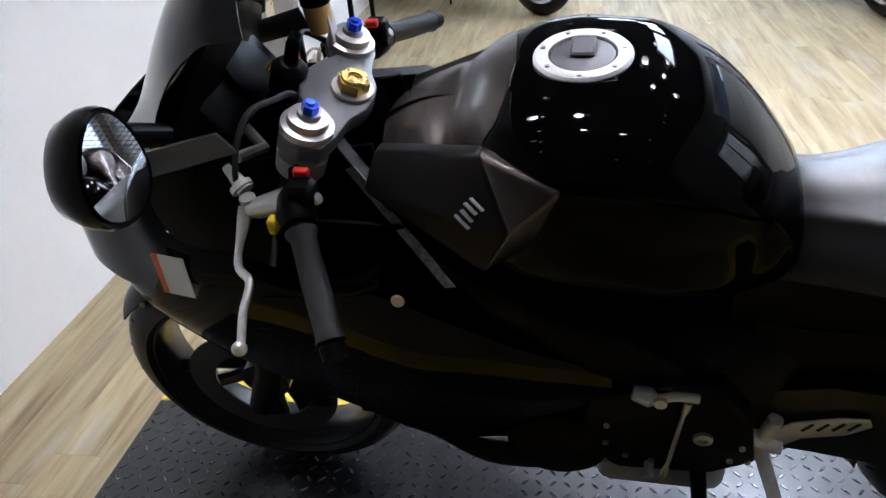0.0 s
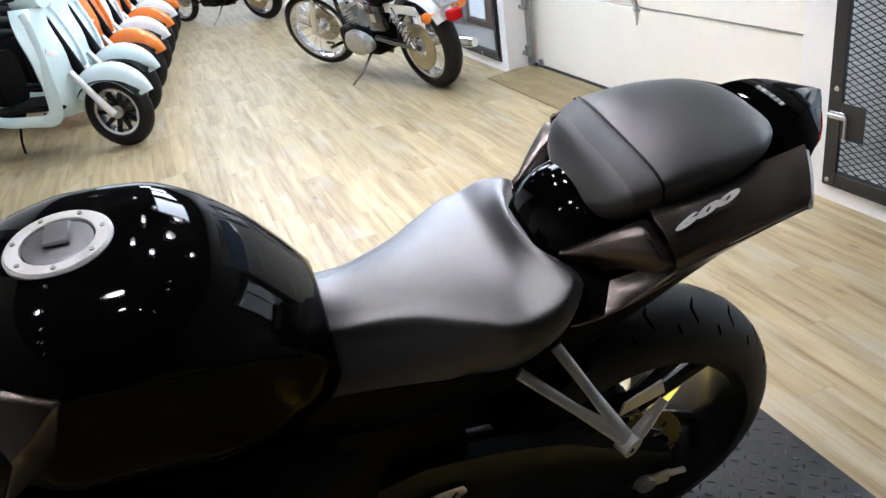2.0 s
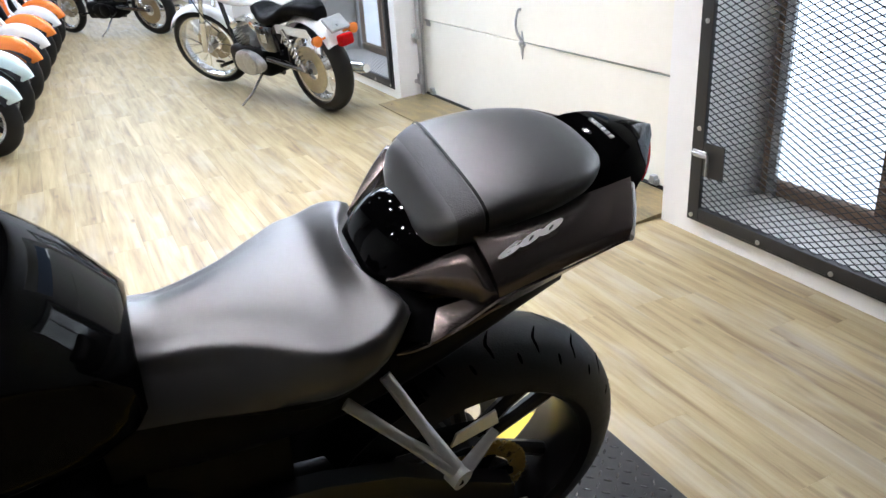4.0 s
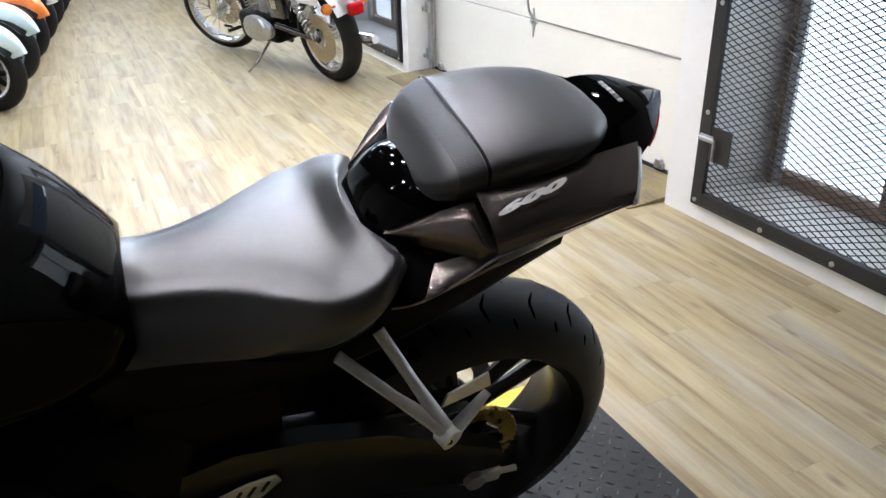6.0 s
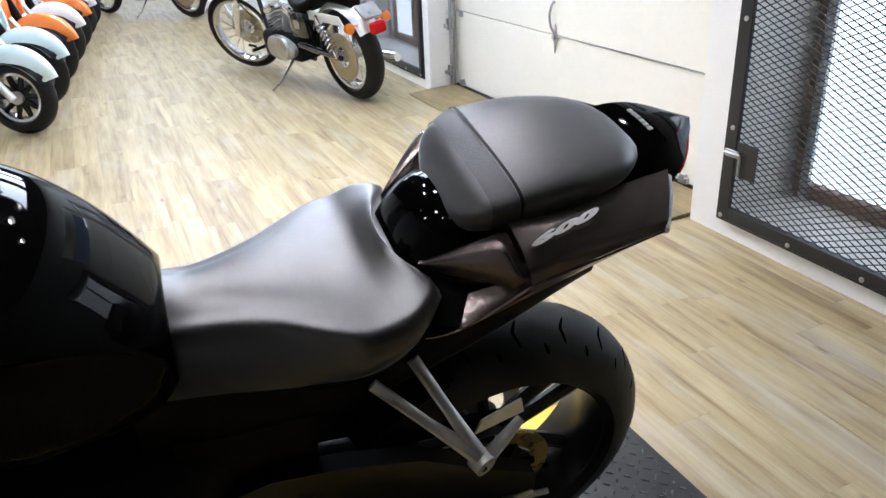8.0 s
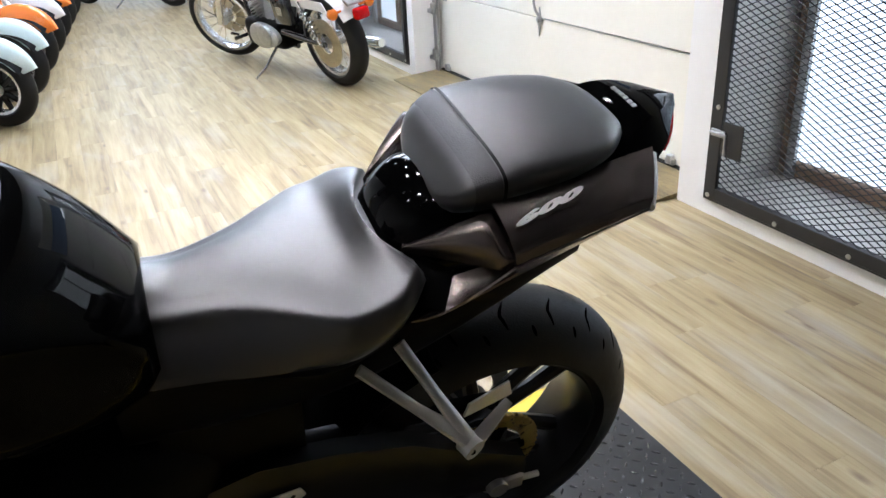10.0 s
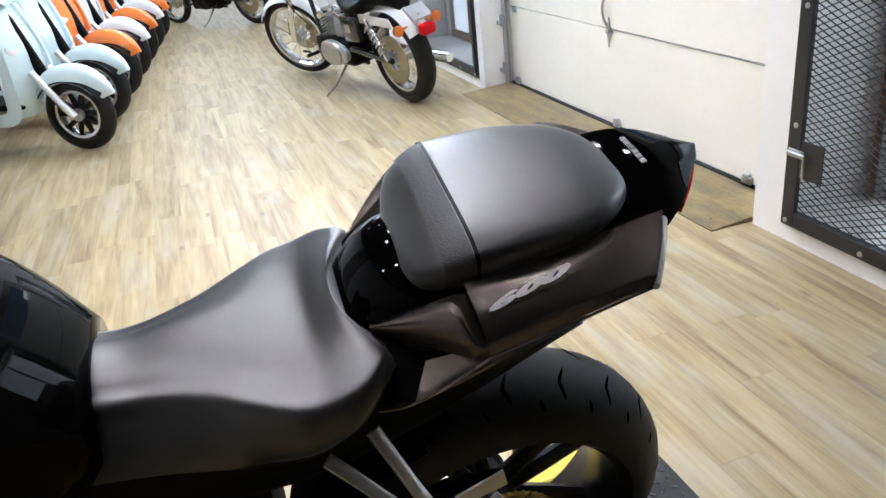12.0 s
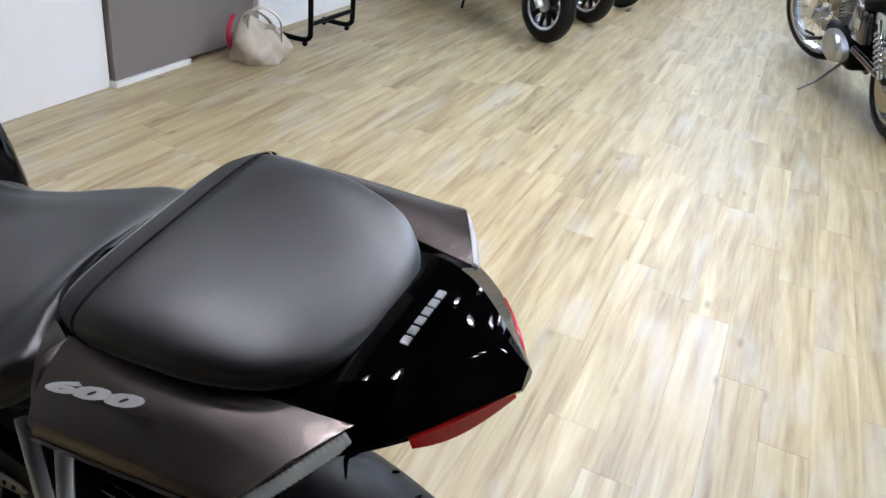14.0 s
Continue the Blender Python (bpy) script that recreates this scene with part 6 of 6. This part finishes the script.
    one("exhaust", lambda bm: (tube(bm, [(0.93, -0.10, 0.48), (1.00, -0.16, 0.40), (0.90, -0.175, 0.27), (0.5, -0.18, 0.24)], 0.022, 12, smooth=4), tube(bm, [(0.52, -0.185, 0.245), (-0.22, -0.19, 0.265), (-0.26, -0.19, 0.266)], [0.038, 0.038, 0.030], 16)), M_CHROME, t, "chrome exhaust pipe")
    one("side_stand", lambda bm: tube(bm, [(0.62, 0.11, 0.235), (0.63, 0.24, 0.12), (0.66, 0.325, 0.062)], [0.012, 0.010, 0.009], 8), M_RIMSILVER, t, "chrome side stand")
    one("foot_peg", lambda bm: (tube(bm, [(0.98, 0.13, 0.30), (0.98, 0.235, 0.30)], 0.014, 10), tube(bm, [(1.06, 0.16, 0.30), (1.05, 0.22, 0.33)], 0.010, 8)), M_BLACKP, t, "black foot peg")
    one("headlight", lambda bm: lathe(bm, [(0.01, -0.09), (0.06, -0.07), (0.078, 0.0), (0.08, 0.03), (0.004, 0.04)], along((1.36, 0, 0.86), (1.6, 0, 0.84)), 24), M_CHROME, t, "chrome headlight")
    one("handlebar", lambda bm: tube(bm, [(1.02, 0.36, 0.99), (1.12, 0.22, 1.04), (1.20, 0.08, 0.98), (1.20, -0.08, 0.98), (1.12, -0.22, 1.04), (1.02, -0.36, 0.99)], 0.012, 10, smooth=4), M_CHROME, t, "chrome handlebar")
    one("control_cable", lambda bm: tube(bm, [(1.12, 0.24, 1.03), (1.30, 0.20, 0.95), (1.36, 0.13, 0.80), (1.30, 0.10, 0.62), (1.12, 0.09, 0.50)], 0.005, 6, smooth=5), M_BLACKPL, t, "black control cable")
    # handlebar and front wheel turned to the stand side
    head = Vector((1.315, 0, 0.78))
    turn = Matrix.Translation(head) @ Matrix.Rotation(radians(steer), 4, Vector((-0.43, 0, 0.90))) @ Matrix.Translation(-head)
    for ob in t.children:
        if ob.name.split(".")[0] in ("front_wheel", "front_fender", "fork_leg", "headlight", "handlebar"):
            ob.matrix_local = turn @ ob.matrix_local
    return t


cruiser(Matrix.Translation((2.14, 5.09, 0.0)) @ pose(0, 0, 0, 0, 0, 107) @ pose(0, 0, 0, -9, 0, 0), M_CREAM, "white cruiser motorcycle with chrome engine on its side stand", M_CAST, 26)
cruiser(Matrix.Translation((1.73, 10.25, 0.0)) @ pose(0, 0, 0, 0, 0, 128) @ pose(0, 0, 0, -9, 0, 0), M_BLACKP, "black cruiser motorcycle parked behind the white one", M_DARKMET)
cruiser(Matrix.Translation((0.55, 11.9, 0.0)) @ pose(0, 0, 0, 0, 0, 130) @ pose(0, 0, 0, -9, 0, 0), M_BLACKP, "black cruiser motorcycle at the far end of the hall", M_DARKMET)
BOXX = thing("display_box", pose(2.25, 9.6, 0), "white cardboard display box with blue print", "box")
one("carton", lambda bm: box(bm, -0.2, 0.2, -0.25, 0.25, 0, 0.62, 0.01), M_CREAM, BOXX)
one("print_band", lambda bm: box(bm, -0.204, -0.2005, -0.18, 0.15, 0.28, 0.42), material("blue_print", (0.12, 0.18, 0.32), 0.5), BOXX, "faded blue print", 0)


def scooter(m, paint, label):
    t = thing("scooter", m, label, "scooter", "row of scooters")
    road_wheel(t, "rear_wheel", (0, 0, 0.235), 0.235, 0.115, 0.078, 5, M_RIMSILVER, False)
    road_wheel(t, "front_wheel", (1.30, 0, 0.238), 0.238, 0.110, 0.080, 10, M_RIMSILVER, False, 0.10, -1)

    def rear_body(bm):
        rings = []
        for x in steps(-0.30, 0.58, 20):
            top = keyed(x, (-0.30, 0.66), (-0.15, 0.70), (0.15, 0.68), (0.40, 0.62), (0.58, 0.56))
            low = keyed(x, (-0.30, 0.56), (-0.15, 0.47), (0.10, 0.44), (0.30, 0.42), (0.45, 0.33), (0.58, 0.30))
            w = keyed(x, (-0.30, 0.07), (-0.15, 0.145), (0.15, 0.185), (0.40, 0.165), (0.58, 0.10))
            mid = (top + low) / 2
            rings.append(oval(x, w, mid, top - mid, mid - low, 2.6, 28))
        loft(bm, rings)
    body = one("rear_body", rear_body, paint, t, "painted rear body", 60)
    for s in (-1, 1):
        one("side_stripe", lambda bm: four(bm, (-0.16, s * 0.166, 0.615), (0.26, s * 0.196, 0.585), (0.22, s * 0.196, 0.525), (-0.10, s * 0.170, 0.545), 0.006 * -s, 0.003 * s, 8, 4), M_BLACKP, body, "dark side stripe")
        one("stripe_end", lambda bm: four(bm, (-0.245, s * 0.130, 0.625), (-0.17, s * 0.163, 0.616), (-0.115, s * 0.168, 0.548), (-0.22, s * 0.135, 0.565), 0.003 * -s, 0.003 * s, 4, 4), M_SILVERDECAL, body, "grey check end of the stripe")
    one("seat", lambda bm: loft(bm, [oval(x, keyed(x, (-0.28, 0.06), (-0.2, 0.12), (0.1, 0.15), (0.35, 0.13), (0.54, 0.06)), keyed(x, (-0.28, 0.745), (0.54, 0.70)), keyed(x, (-0.28, 0.03), (-0.1, 0.06), (0.12, 0.045), (0.3, 0.04), (0.54, 0.03)), 0.06, 2.8, 24) for x in steps(-0.28, 0.54, 16)]), M_VINYL_SIDE, t, "black two-up seat", 60)
    one("seat_pedestal", lambda bm: loft(bm, [oval(x, 0.13, 0.5, 0.2, 0.16, 4, 20) for x in steps(0.36, 0.60, 4)]), M_VINYL_SIDE, t, "black inner body")
    one("floorboard", lambda bm: box(bm, 0.50, 1.02, -0.165, 0.165, 0.315, 0.350, 0.012), M_BLACKPL, t, "black rubber floorboard")
    def trim(bm, sd):
        path = [(0.30, 0.40, 0.030), (0.44, 0.335, 0.034), (0.58, 0.275, 0.036), (0.78, 0.262, 0.036), (0.92, 0.262, 0.042), (0.985, 0.31, 0.05), (1.005, 0.42, 0.05), (1.005, 0.60, 0.045), (0.975, 0.80, 0.04), (0.945, 0.92, 0.03)]
        c = curve_points([(x, 0, z) for x, z, _ in path], 4)
        r = curve_points([(x, 0, w) for x, _, w in path], 4)
        rings = []
        for i, p in enumerate(c):
            d = (c[min(i + 1, len(c) - 1)] - c[max(i - 1, 0)]).normalized()
            n = Vector((-d.z, 0, d.x)) * r[i].z
            y = sd * keyed(p.z, (0.25, 0.175), (0.5, 0.195), (0.92, 0.13))
            rings.append([(p.x + n.x * e, y + f, p.z + n.z * e) for e, f in ((-1, -0.014), (-0.85, 0.016 * sd), (0.85, 0.016 * sd), (1, -0.014), (0.5, -0.022), (-0.5, -0.022))])
        loft(bm, rings)
    for sd in (-1, 1):
        one("floor_trim", lambda bm: trim(bm, sd), paint, t, "painted edge from floorboard to leg shield", 50)
    def apron(bm):
        def fn(p, q):
            h = 0.27 + 0.66 * p
            x = keyed(h, (0.27, 1.00), (0.40, 1.055), (0.60, 1.055), (0.80, 1.00), (0.93, 0.96))
            w = keyed(h, (0.27, 0.15), (0.40, 0.19), (0.65, 0.22), (0.85, 0.19), (0.93, 0.14))
            y = 2 * q - 1
            return (x - 0.10 * y * y, w * y, h)
        sheet(bm, fn, 16, 14, -0.03)
    one("leg_shield", apron, paint, t, "painted leg shield", 60)
    one("inner_shield", lambda bm: box(bm, 0.885, 0.93, -0.13, 0.13, 0.40, 0.86, 0.02), M_BLACKPL, t, "black glove box panel")
    def fender(bm):
        def fn(p, q):
            a = radians(22 + 128 * p)
            y = 2 * q - 1
            drop = 0.105 * abs(y) ** 3.2
            r = 0.288 + 0.02 * math.sin(math.pi * p) - drop
            w = 0.086 * keyed(p, (0, 0.40), (0.18, 0.82), (0.5, 1.0), (1, 0.95))
            return (1.29 + r * math.cos(a) * 1.08, w * y, 0.250 + r * math.sin(a))
        sheet(bm, fn, 20, 16, 0.005)
    one("front_fender", fender, paint, t, "painted front fender", 60)
    one("fender_skirt", lambda bm: sheet(bm, lambda p, q: (1.285 + (0.262 - 0.004 * q) * math.cos(radians(30 + 110 * p)), 0.088 * (2 * q - 1), 0.246 + 0.262 * math.sin(radians(30 + 110 * p)) - 0.05 * (2 * q - 1) ** 2), 14, 8, 0.004), M_BLACKPL, t, "black inner fender", 60)
    one("fork_arm", lambda bm: tube(bm, [(1.10, -0.085, 0.53), (1.22, -0.088, 0.36), (1.31, -0.085, 0.235)], [0.022, 0.022, 0.026], 12), M_ALU, t, "silver fork arm")
    one("fork_arm", lambda bm: tube(bm, [(1.10, 0.085, 0.53), (1.22, 0.088, 0.36), (1.31, 0.085, 0.235)], [0.022, 0.022, 0.026], 12), M_ALU, t, "silver fork arm")
    one("steering_column", lambda bm: tube(bm, [(1.12, 0, 0.50), (0.93, 0, 0.98)], 0.035, 12), M_BLACKPL, t, "black steering column")
    one("handlebar_cowl", lambda bm: loft(bm, [oval(x, w, 1.0, 0.06, 0.07, 2.5, 20) for x, w in ((0.82, 0.06), (0.88, 0.11), (0.96, 0.11), (1.02, 0.07))]), paint, t, "painted handlebar cowl")
    one("handlebar", lambda bm: tube(bm, [(0.84, -0.34, 1.0), (0.90, -0.15, 1.01), (0.90, 0.15, 1.01), (0.84, 0.34, 1.0)], 0.016, 10), M_BLACKPL, t, "black handlebar")
    one("indicator", lambda bm: four(bm, (1.062, -0.06, 0.66), (1.03, -0.15, 0.70), (1.01, -0.16, 0.62), (1.055, -0.07, 0.58), 0.01, 0.008), M_CLEAR, t, "clear front indicator")
    one("engine", lambda bm: loft(bm, [oval(x, 0.12, 0.29, keyed(x, (-0.12, 0.07), (0.2, 0.10), (0.5, 0.07)), 0.08, 3.2, 20) for x in steps(-0.12, 0.52, 8)]), M_DARKMET, t, "dark engine and drive case")
    one("muffler", lambda bm: tube(bm, [(0.20, -0.15, 0.25), (0.05, -0.165, 0.27), (-0.24, -0.17, 0.33), (-0.27, -0.17, 0.335)], [0.03, 0.05, 0.052, 0.03], 16), M_BLACKPL, t, "black muffler")
    one("rear_shock", lambda bm: tube(bm, [(-0.02, -0.125, 0.27), (-0.07, -0.115, 0.50)], 0.024, 12), M_DARKMET, t, "dark rear shock")
    one("tail_light", lambda bm: box(bm, -0.33, -0.285, -0.05, 0.05, 0.58, 0.64, 0.012, None, 2), M_REDLENS, t, "red tail light")
    one("side_stand", lambda bm: tube(bm, [(0.62, -0.10, 0.24), (0.64, -0.17, 0.13), (0.66, -0.20, 0.06)], 0.009, 8), M_BLACKPL, t, "black stand")
    return t


SC0 = pose(-1.125, 6.02, 0.0, 0, 0, -29.5)
for k, (paint, label) in enumerate(((M_MINT, "pale mint scooter with black seat, first of a row"), (M_MINT, "pale mint scooter parked in a row"), (M_ORANGEP, "orange scooter with black seat in a row"),
                                    (M_CREAM, "white scooter with black seat in a row"), (M_ORANGEP, "orange scooter far along the row"), (M_CREAM, "white scooter far along the row"), (M_ORANGEP, "orange scooter at the row's far end"))):
    scooter(Matrix.Translation((0.075 * k, 0.79 * k, 0)) @ SC0, paint, label)


# ---- the bag and the padded stand by the wall ----
M_CANVAS = material("beige_canvas", (0.50, 0.44, 0.35), 0.85, vary=0.2, vary_scale=18, bump=0.5, bump_scale=120)
M_REDCLOTH = material("red_cloth", (0.60, 0.03, 0.09), 0.8, vary=0.2, vary_scale=20)
BAG = thing("tote_bag", pose(-1.06, 3.72, 0.0, 0, 0, 55), "slumped beige canvas tote bag with red trim on the floor", "bag")


def bag(bm):
    rng = random.Random(7)
    rings = []
    for k in range(15):
        f = k / 14
        g = min(1, f / 0.85)
        ring = []
        for j in range(36):
            a = 2 * math.pi * j / 36
            fold = 0.10 * math.sin(3 * a + 4 * g) + 0.07 * math.sin(5 * a - 7 * g) + 0.035 * math.sin(11 * a + 9 * g)
            w = (0.135 + 0.035 * math.sin(math.pi * g) - 0.035 * g) * (1 + fold)
            d = (0.095 + 0.030 * math.sin(math.pi * g) - 0.045 * g) * (1 + fold)
            z = 0.002 + 0.195 * g + 0.035 * g * math.cos(a - 2.6) + 0.012 * g * math.sin(4 * a)
            if f > 0.85:
                c = 1 - 0.30 * (f - 0.85) / 0.15
                w, d, z = w * c, d * c, z - 0.05 * (f - 0.85) / 0.15
            ring.append((w * math.cos(a), d * math.sin(a) - 0.02 * g, z + 0.004 * rng.uniform(-1, 1) * g))
        rings.append(ring)
    loft(bm, rings)


one("sack", bag, M_CANVAS, BAG, "", 60)
one("trim", lambda bm: sheet(bm, lambda p, q: (-0.135 - 0.025 * math.sin(3 * p) + 0.03 * q, 0.035 + 0.03 * q - 0.02 * p, 0.03 + 0.20 * p + 0.01 * math.sin(9 * q)), 10, 6, 0.006), M_REDCLOTH, BAG, "red cloth side")
for s, tip in ((-1, 0.05), (1, 0.0)):
    one("handle", lambda bm: tube(bm, [(-0.075, 0.045 * s, 0.16), (-0.07, 0.065 * s, 0.215 + tip), (0.0, 0.07 * s, 0.245 + tip), (0.085, 0.075 * s, 0.185 + tip), (0.10, 0.07 * s, 0.12)], 0.017, 10, 0.3, 6), M_CANVAS, BAG, "canvas handle")
STOOL = thing("padded_stand", pose(-0.20, 0.14, 0), "black tube stand with padded top beside the wall", "stand")
for y in (3.97, 4.44):
    leg = one("leg", lambda bm: tube(bm, [(-0.80, y, 0.54), (-0.795, y, 0.30), (-0.79, y, 0.10), (-0.80, y, 0.055), (-0.85, y, 0.036), (-1.0, y, 0.036)], 0.0155, 12, smooth=5), M_BLACKPL, STOOL, "bent black tube leg")
    for x in (-0.825, -0.99):
        one("caster", lambda bm: lathe(bm, [(0.004, -0.009), (0.015, -0.007), (0.015, 0.007), (0.004, 0.009)], Matrix.Translation((x, y, 0.0165)) @ pose(0, 0, 0, 90, 0, 0), 16), M_BLACKPL, leg, "small black caster")
one("cross_bar", lambda bm: tube(bm, [(-0.795, 3.985, 0.13), (-0.795, 4.425, 0.13)], 0.014, 10), M_BLACKPL, STOOL, "black cross bar")
one("shelf_bar", lambda bm: box(bm, -1.005, -0.975, 3.93, 4.50, 0.50, 0.555, 0.004), M_BLACKPL, STOOL, "black steel rail")
one("padded_top", lambda bm: loft(bm, [[(-0.885 + a * f, y, 0.575 + b * f) for a, b in [(0.118 * math.copysign(abs(math.cos(q)) ** 0.6, math.cos(q)), 0.055 * math.copysign(abs(math.sin(q)) ** 0.7, math.sin(q))) for q in [2 * math.pi * k / 28 for k in range(28)]]] for y, f in ((3.89, 0.75), (3.905, 0.95), (3.95, 1.0), (4.2, 1.03), (4.46, 1.0), (4.505, 0.95), (4.52, 0.75))]), M_VINYL_SIDE, STOOL, "black padded top", 60)
ADAPT = thing("power_adapter", pose(-1.145, 4.19, 0.630, 0, 0, 20), "small black power adapter with a loose cable on the stand", "adapter")
one("case", lambda bm: box(bm, -0.035, 0.035, -0.05, 0.05, 0.0, 0.038, 0.006, None, 2), M_BLACKPL, ADAPT)
one("cable", lambda bm: tube(bm, [(0.0, -0.05, 0.015), (-0.03, -0.11, 0.05), (-0.07, -0.13, 0.06), (-0.08, -0.06, 0.05), (-0.02, 0.0, 0.046)], 0.004, 8, smooth=6), M_BLACKPL, ADAPT, "black cable")


# outlet plate and cable on the cabinet's face
M_BEIGEPL = material("beige_outlet_plastic", (0.50, 0.40, 0.28), 0.5, vary=0.05)
M_YELCABLE = material("yellow_cable_sheath", (0.50, 0.50, 0.08), 0.5)
OUTLET = thing("outlet_plate", pose(-1.275, 3.62, 0.46), "beige blank outlet plate on the taupe cabinet", "outlet")
one("plate", lambda bm: box(bm, 0.0, 0.006, -0.055, 0.055, -0.06, 0.06, 0.002), M_BEIGEPL, OUTLET)
for y in (-0.04, 0.04):
    one("screw", lambda bm: lathe(bm, [(0.004, 0.006), (0.003, 0.008), (0.001, 0.008)], pose(0, y, -0.045, 0, 90, 0), 10), M_SCREW, OUTLET)
CABLE = thing("wall_cable", pose(0, 0, 0), "thin yellow cable hanging down the cabinet front", "cable")
one("sheath", lambda bm: tube(bm, [(-1.268, 3.95, 1.6), (-1.268, 3.93, 1.1), (-1.268, 3.88, 0.75), (-1.268, 3.75, 0.58), (-1.266, 3.64, 0.50)], 0.0045, 8, smooth=6), M_YELCABLE, CABLE)


# ---- the floor planks ----
PW, PL = 0.128, 0.915


def plank_mesh(bm, x0, y0, w, l):
    g, z0, z1, e = 0.0002, -0.011, 0.0, 0.0004
    lo = [bm.verts.new(p) for p in ((x0 + g, y0 + g, z0), (x0 + w - g, y0 + g, z0), (x0 + w - g, y0 + l - g, z0), (x0 + g, y0 + l - g, z0))]
    md = [bm.verts.new(p) for p in ((x0 + g, y0 + g, z1 - e), (x0 + w - g, y0 + g, z1 - e), (x0 + w - g, y0 + l - g, z1 - e), (x0 + g, y0 + l - g, z1 - e))]
    hi = [bm.verts.new(p) for p in ((x0 + g + e, y0 + g + e, z1), (x0 + w - g - e, y0 + g + e, z1), (x0 + w - g - e, y0 + l - g - e, z1), (x0 + g + e, y0 + l - g - e, z1))]
    bm.faces.new(hi)
    for a, b in ((lo, md), (md, hi)):
        for k in range(4):
            bm.faces.new((a[k], a[(k + 1) % 4], b[(k + 1) % 4], b[k]))


bm = mesh()
plank_mesh(bm, 0, 0, PW, PL)
first = part("plank", bm, M_PLANK, FLOOR, "", 0)
PLANK = first.data
first.location = (0, 0, 0)
rest = mesh()
rng = random.Random(4)
count = 0
for i in range(-22, 26):
    shift = rng.uniform(0, PL)
    for j in range(-8, 16):
        x, y = i * PW, j * PL + shift
        if x > 3.3:
            continue
        near = -1.42 < x < 2.68 and 0.3 < y < 8.2
        if near and count < 290:
            ob = first if count == 0 else new("plank", PLANK)
            ob.parent = FLOOR
            ob.location = (x, y, 0)
            count += 1
        elif -7.1 < y < 14.1:
            plank_mesh(rest, x, y, PW, PL)
tagged(part("plank_field", rest, M_PLANK, FLOOR, "", 0), kind="stuff")
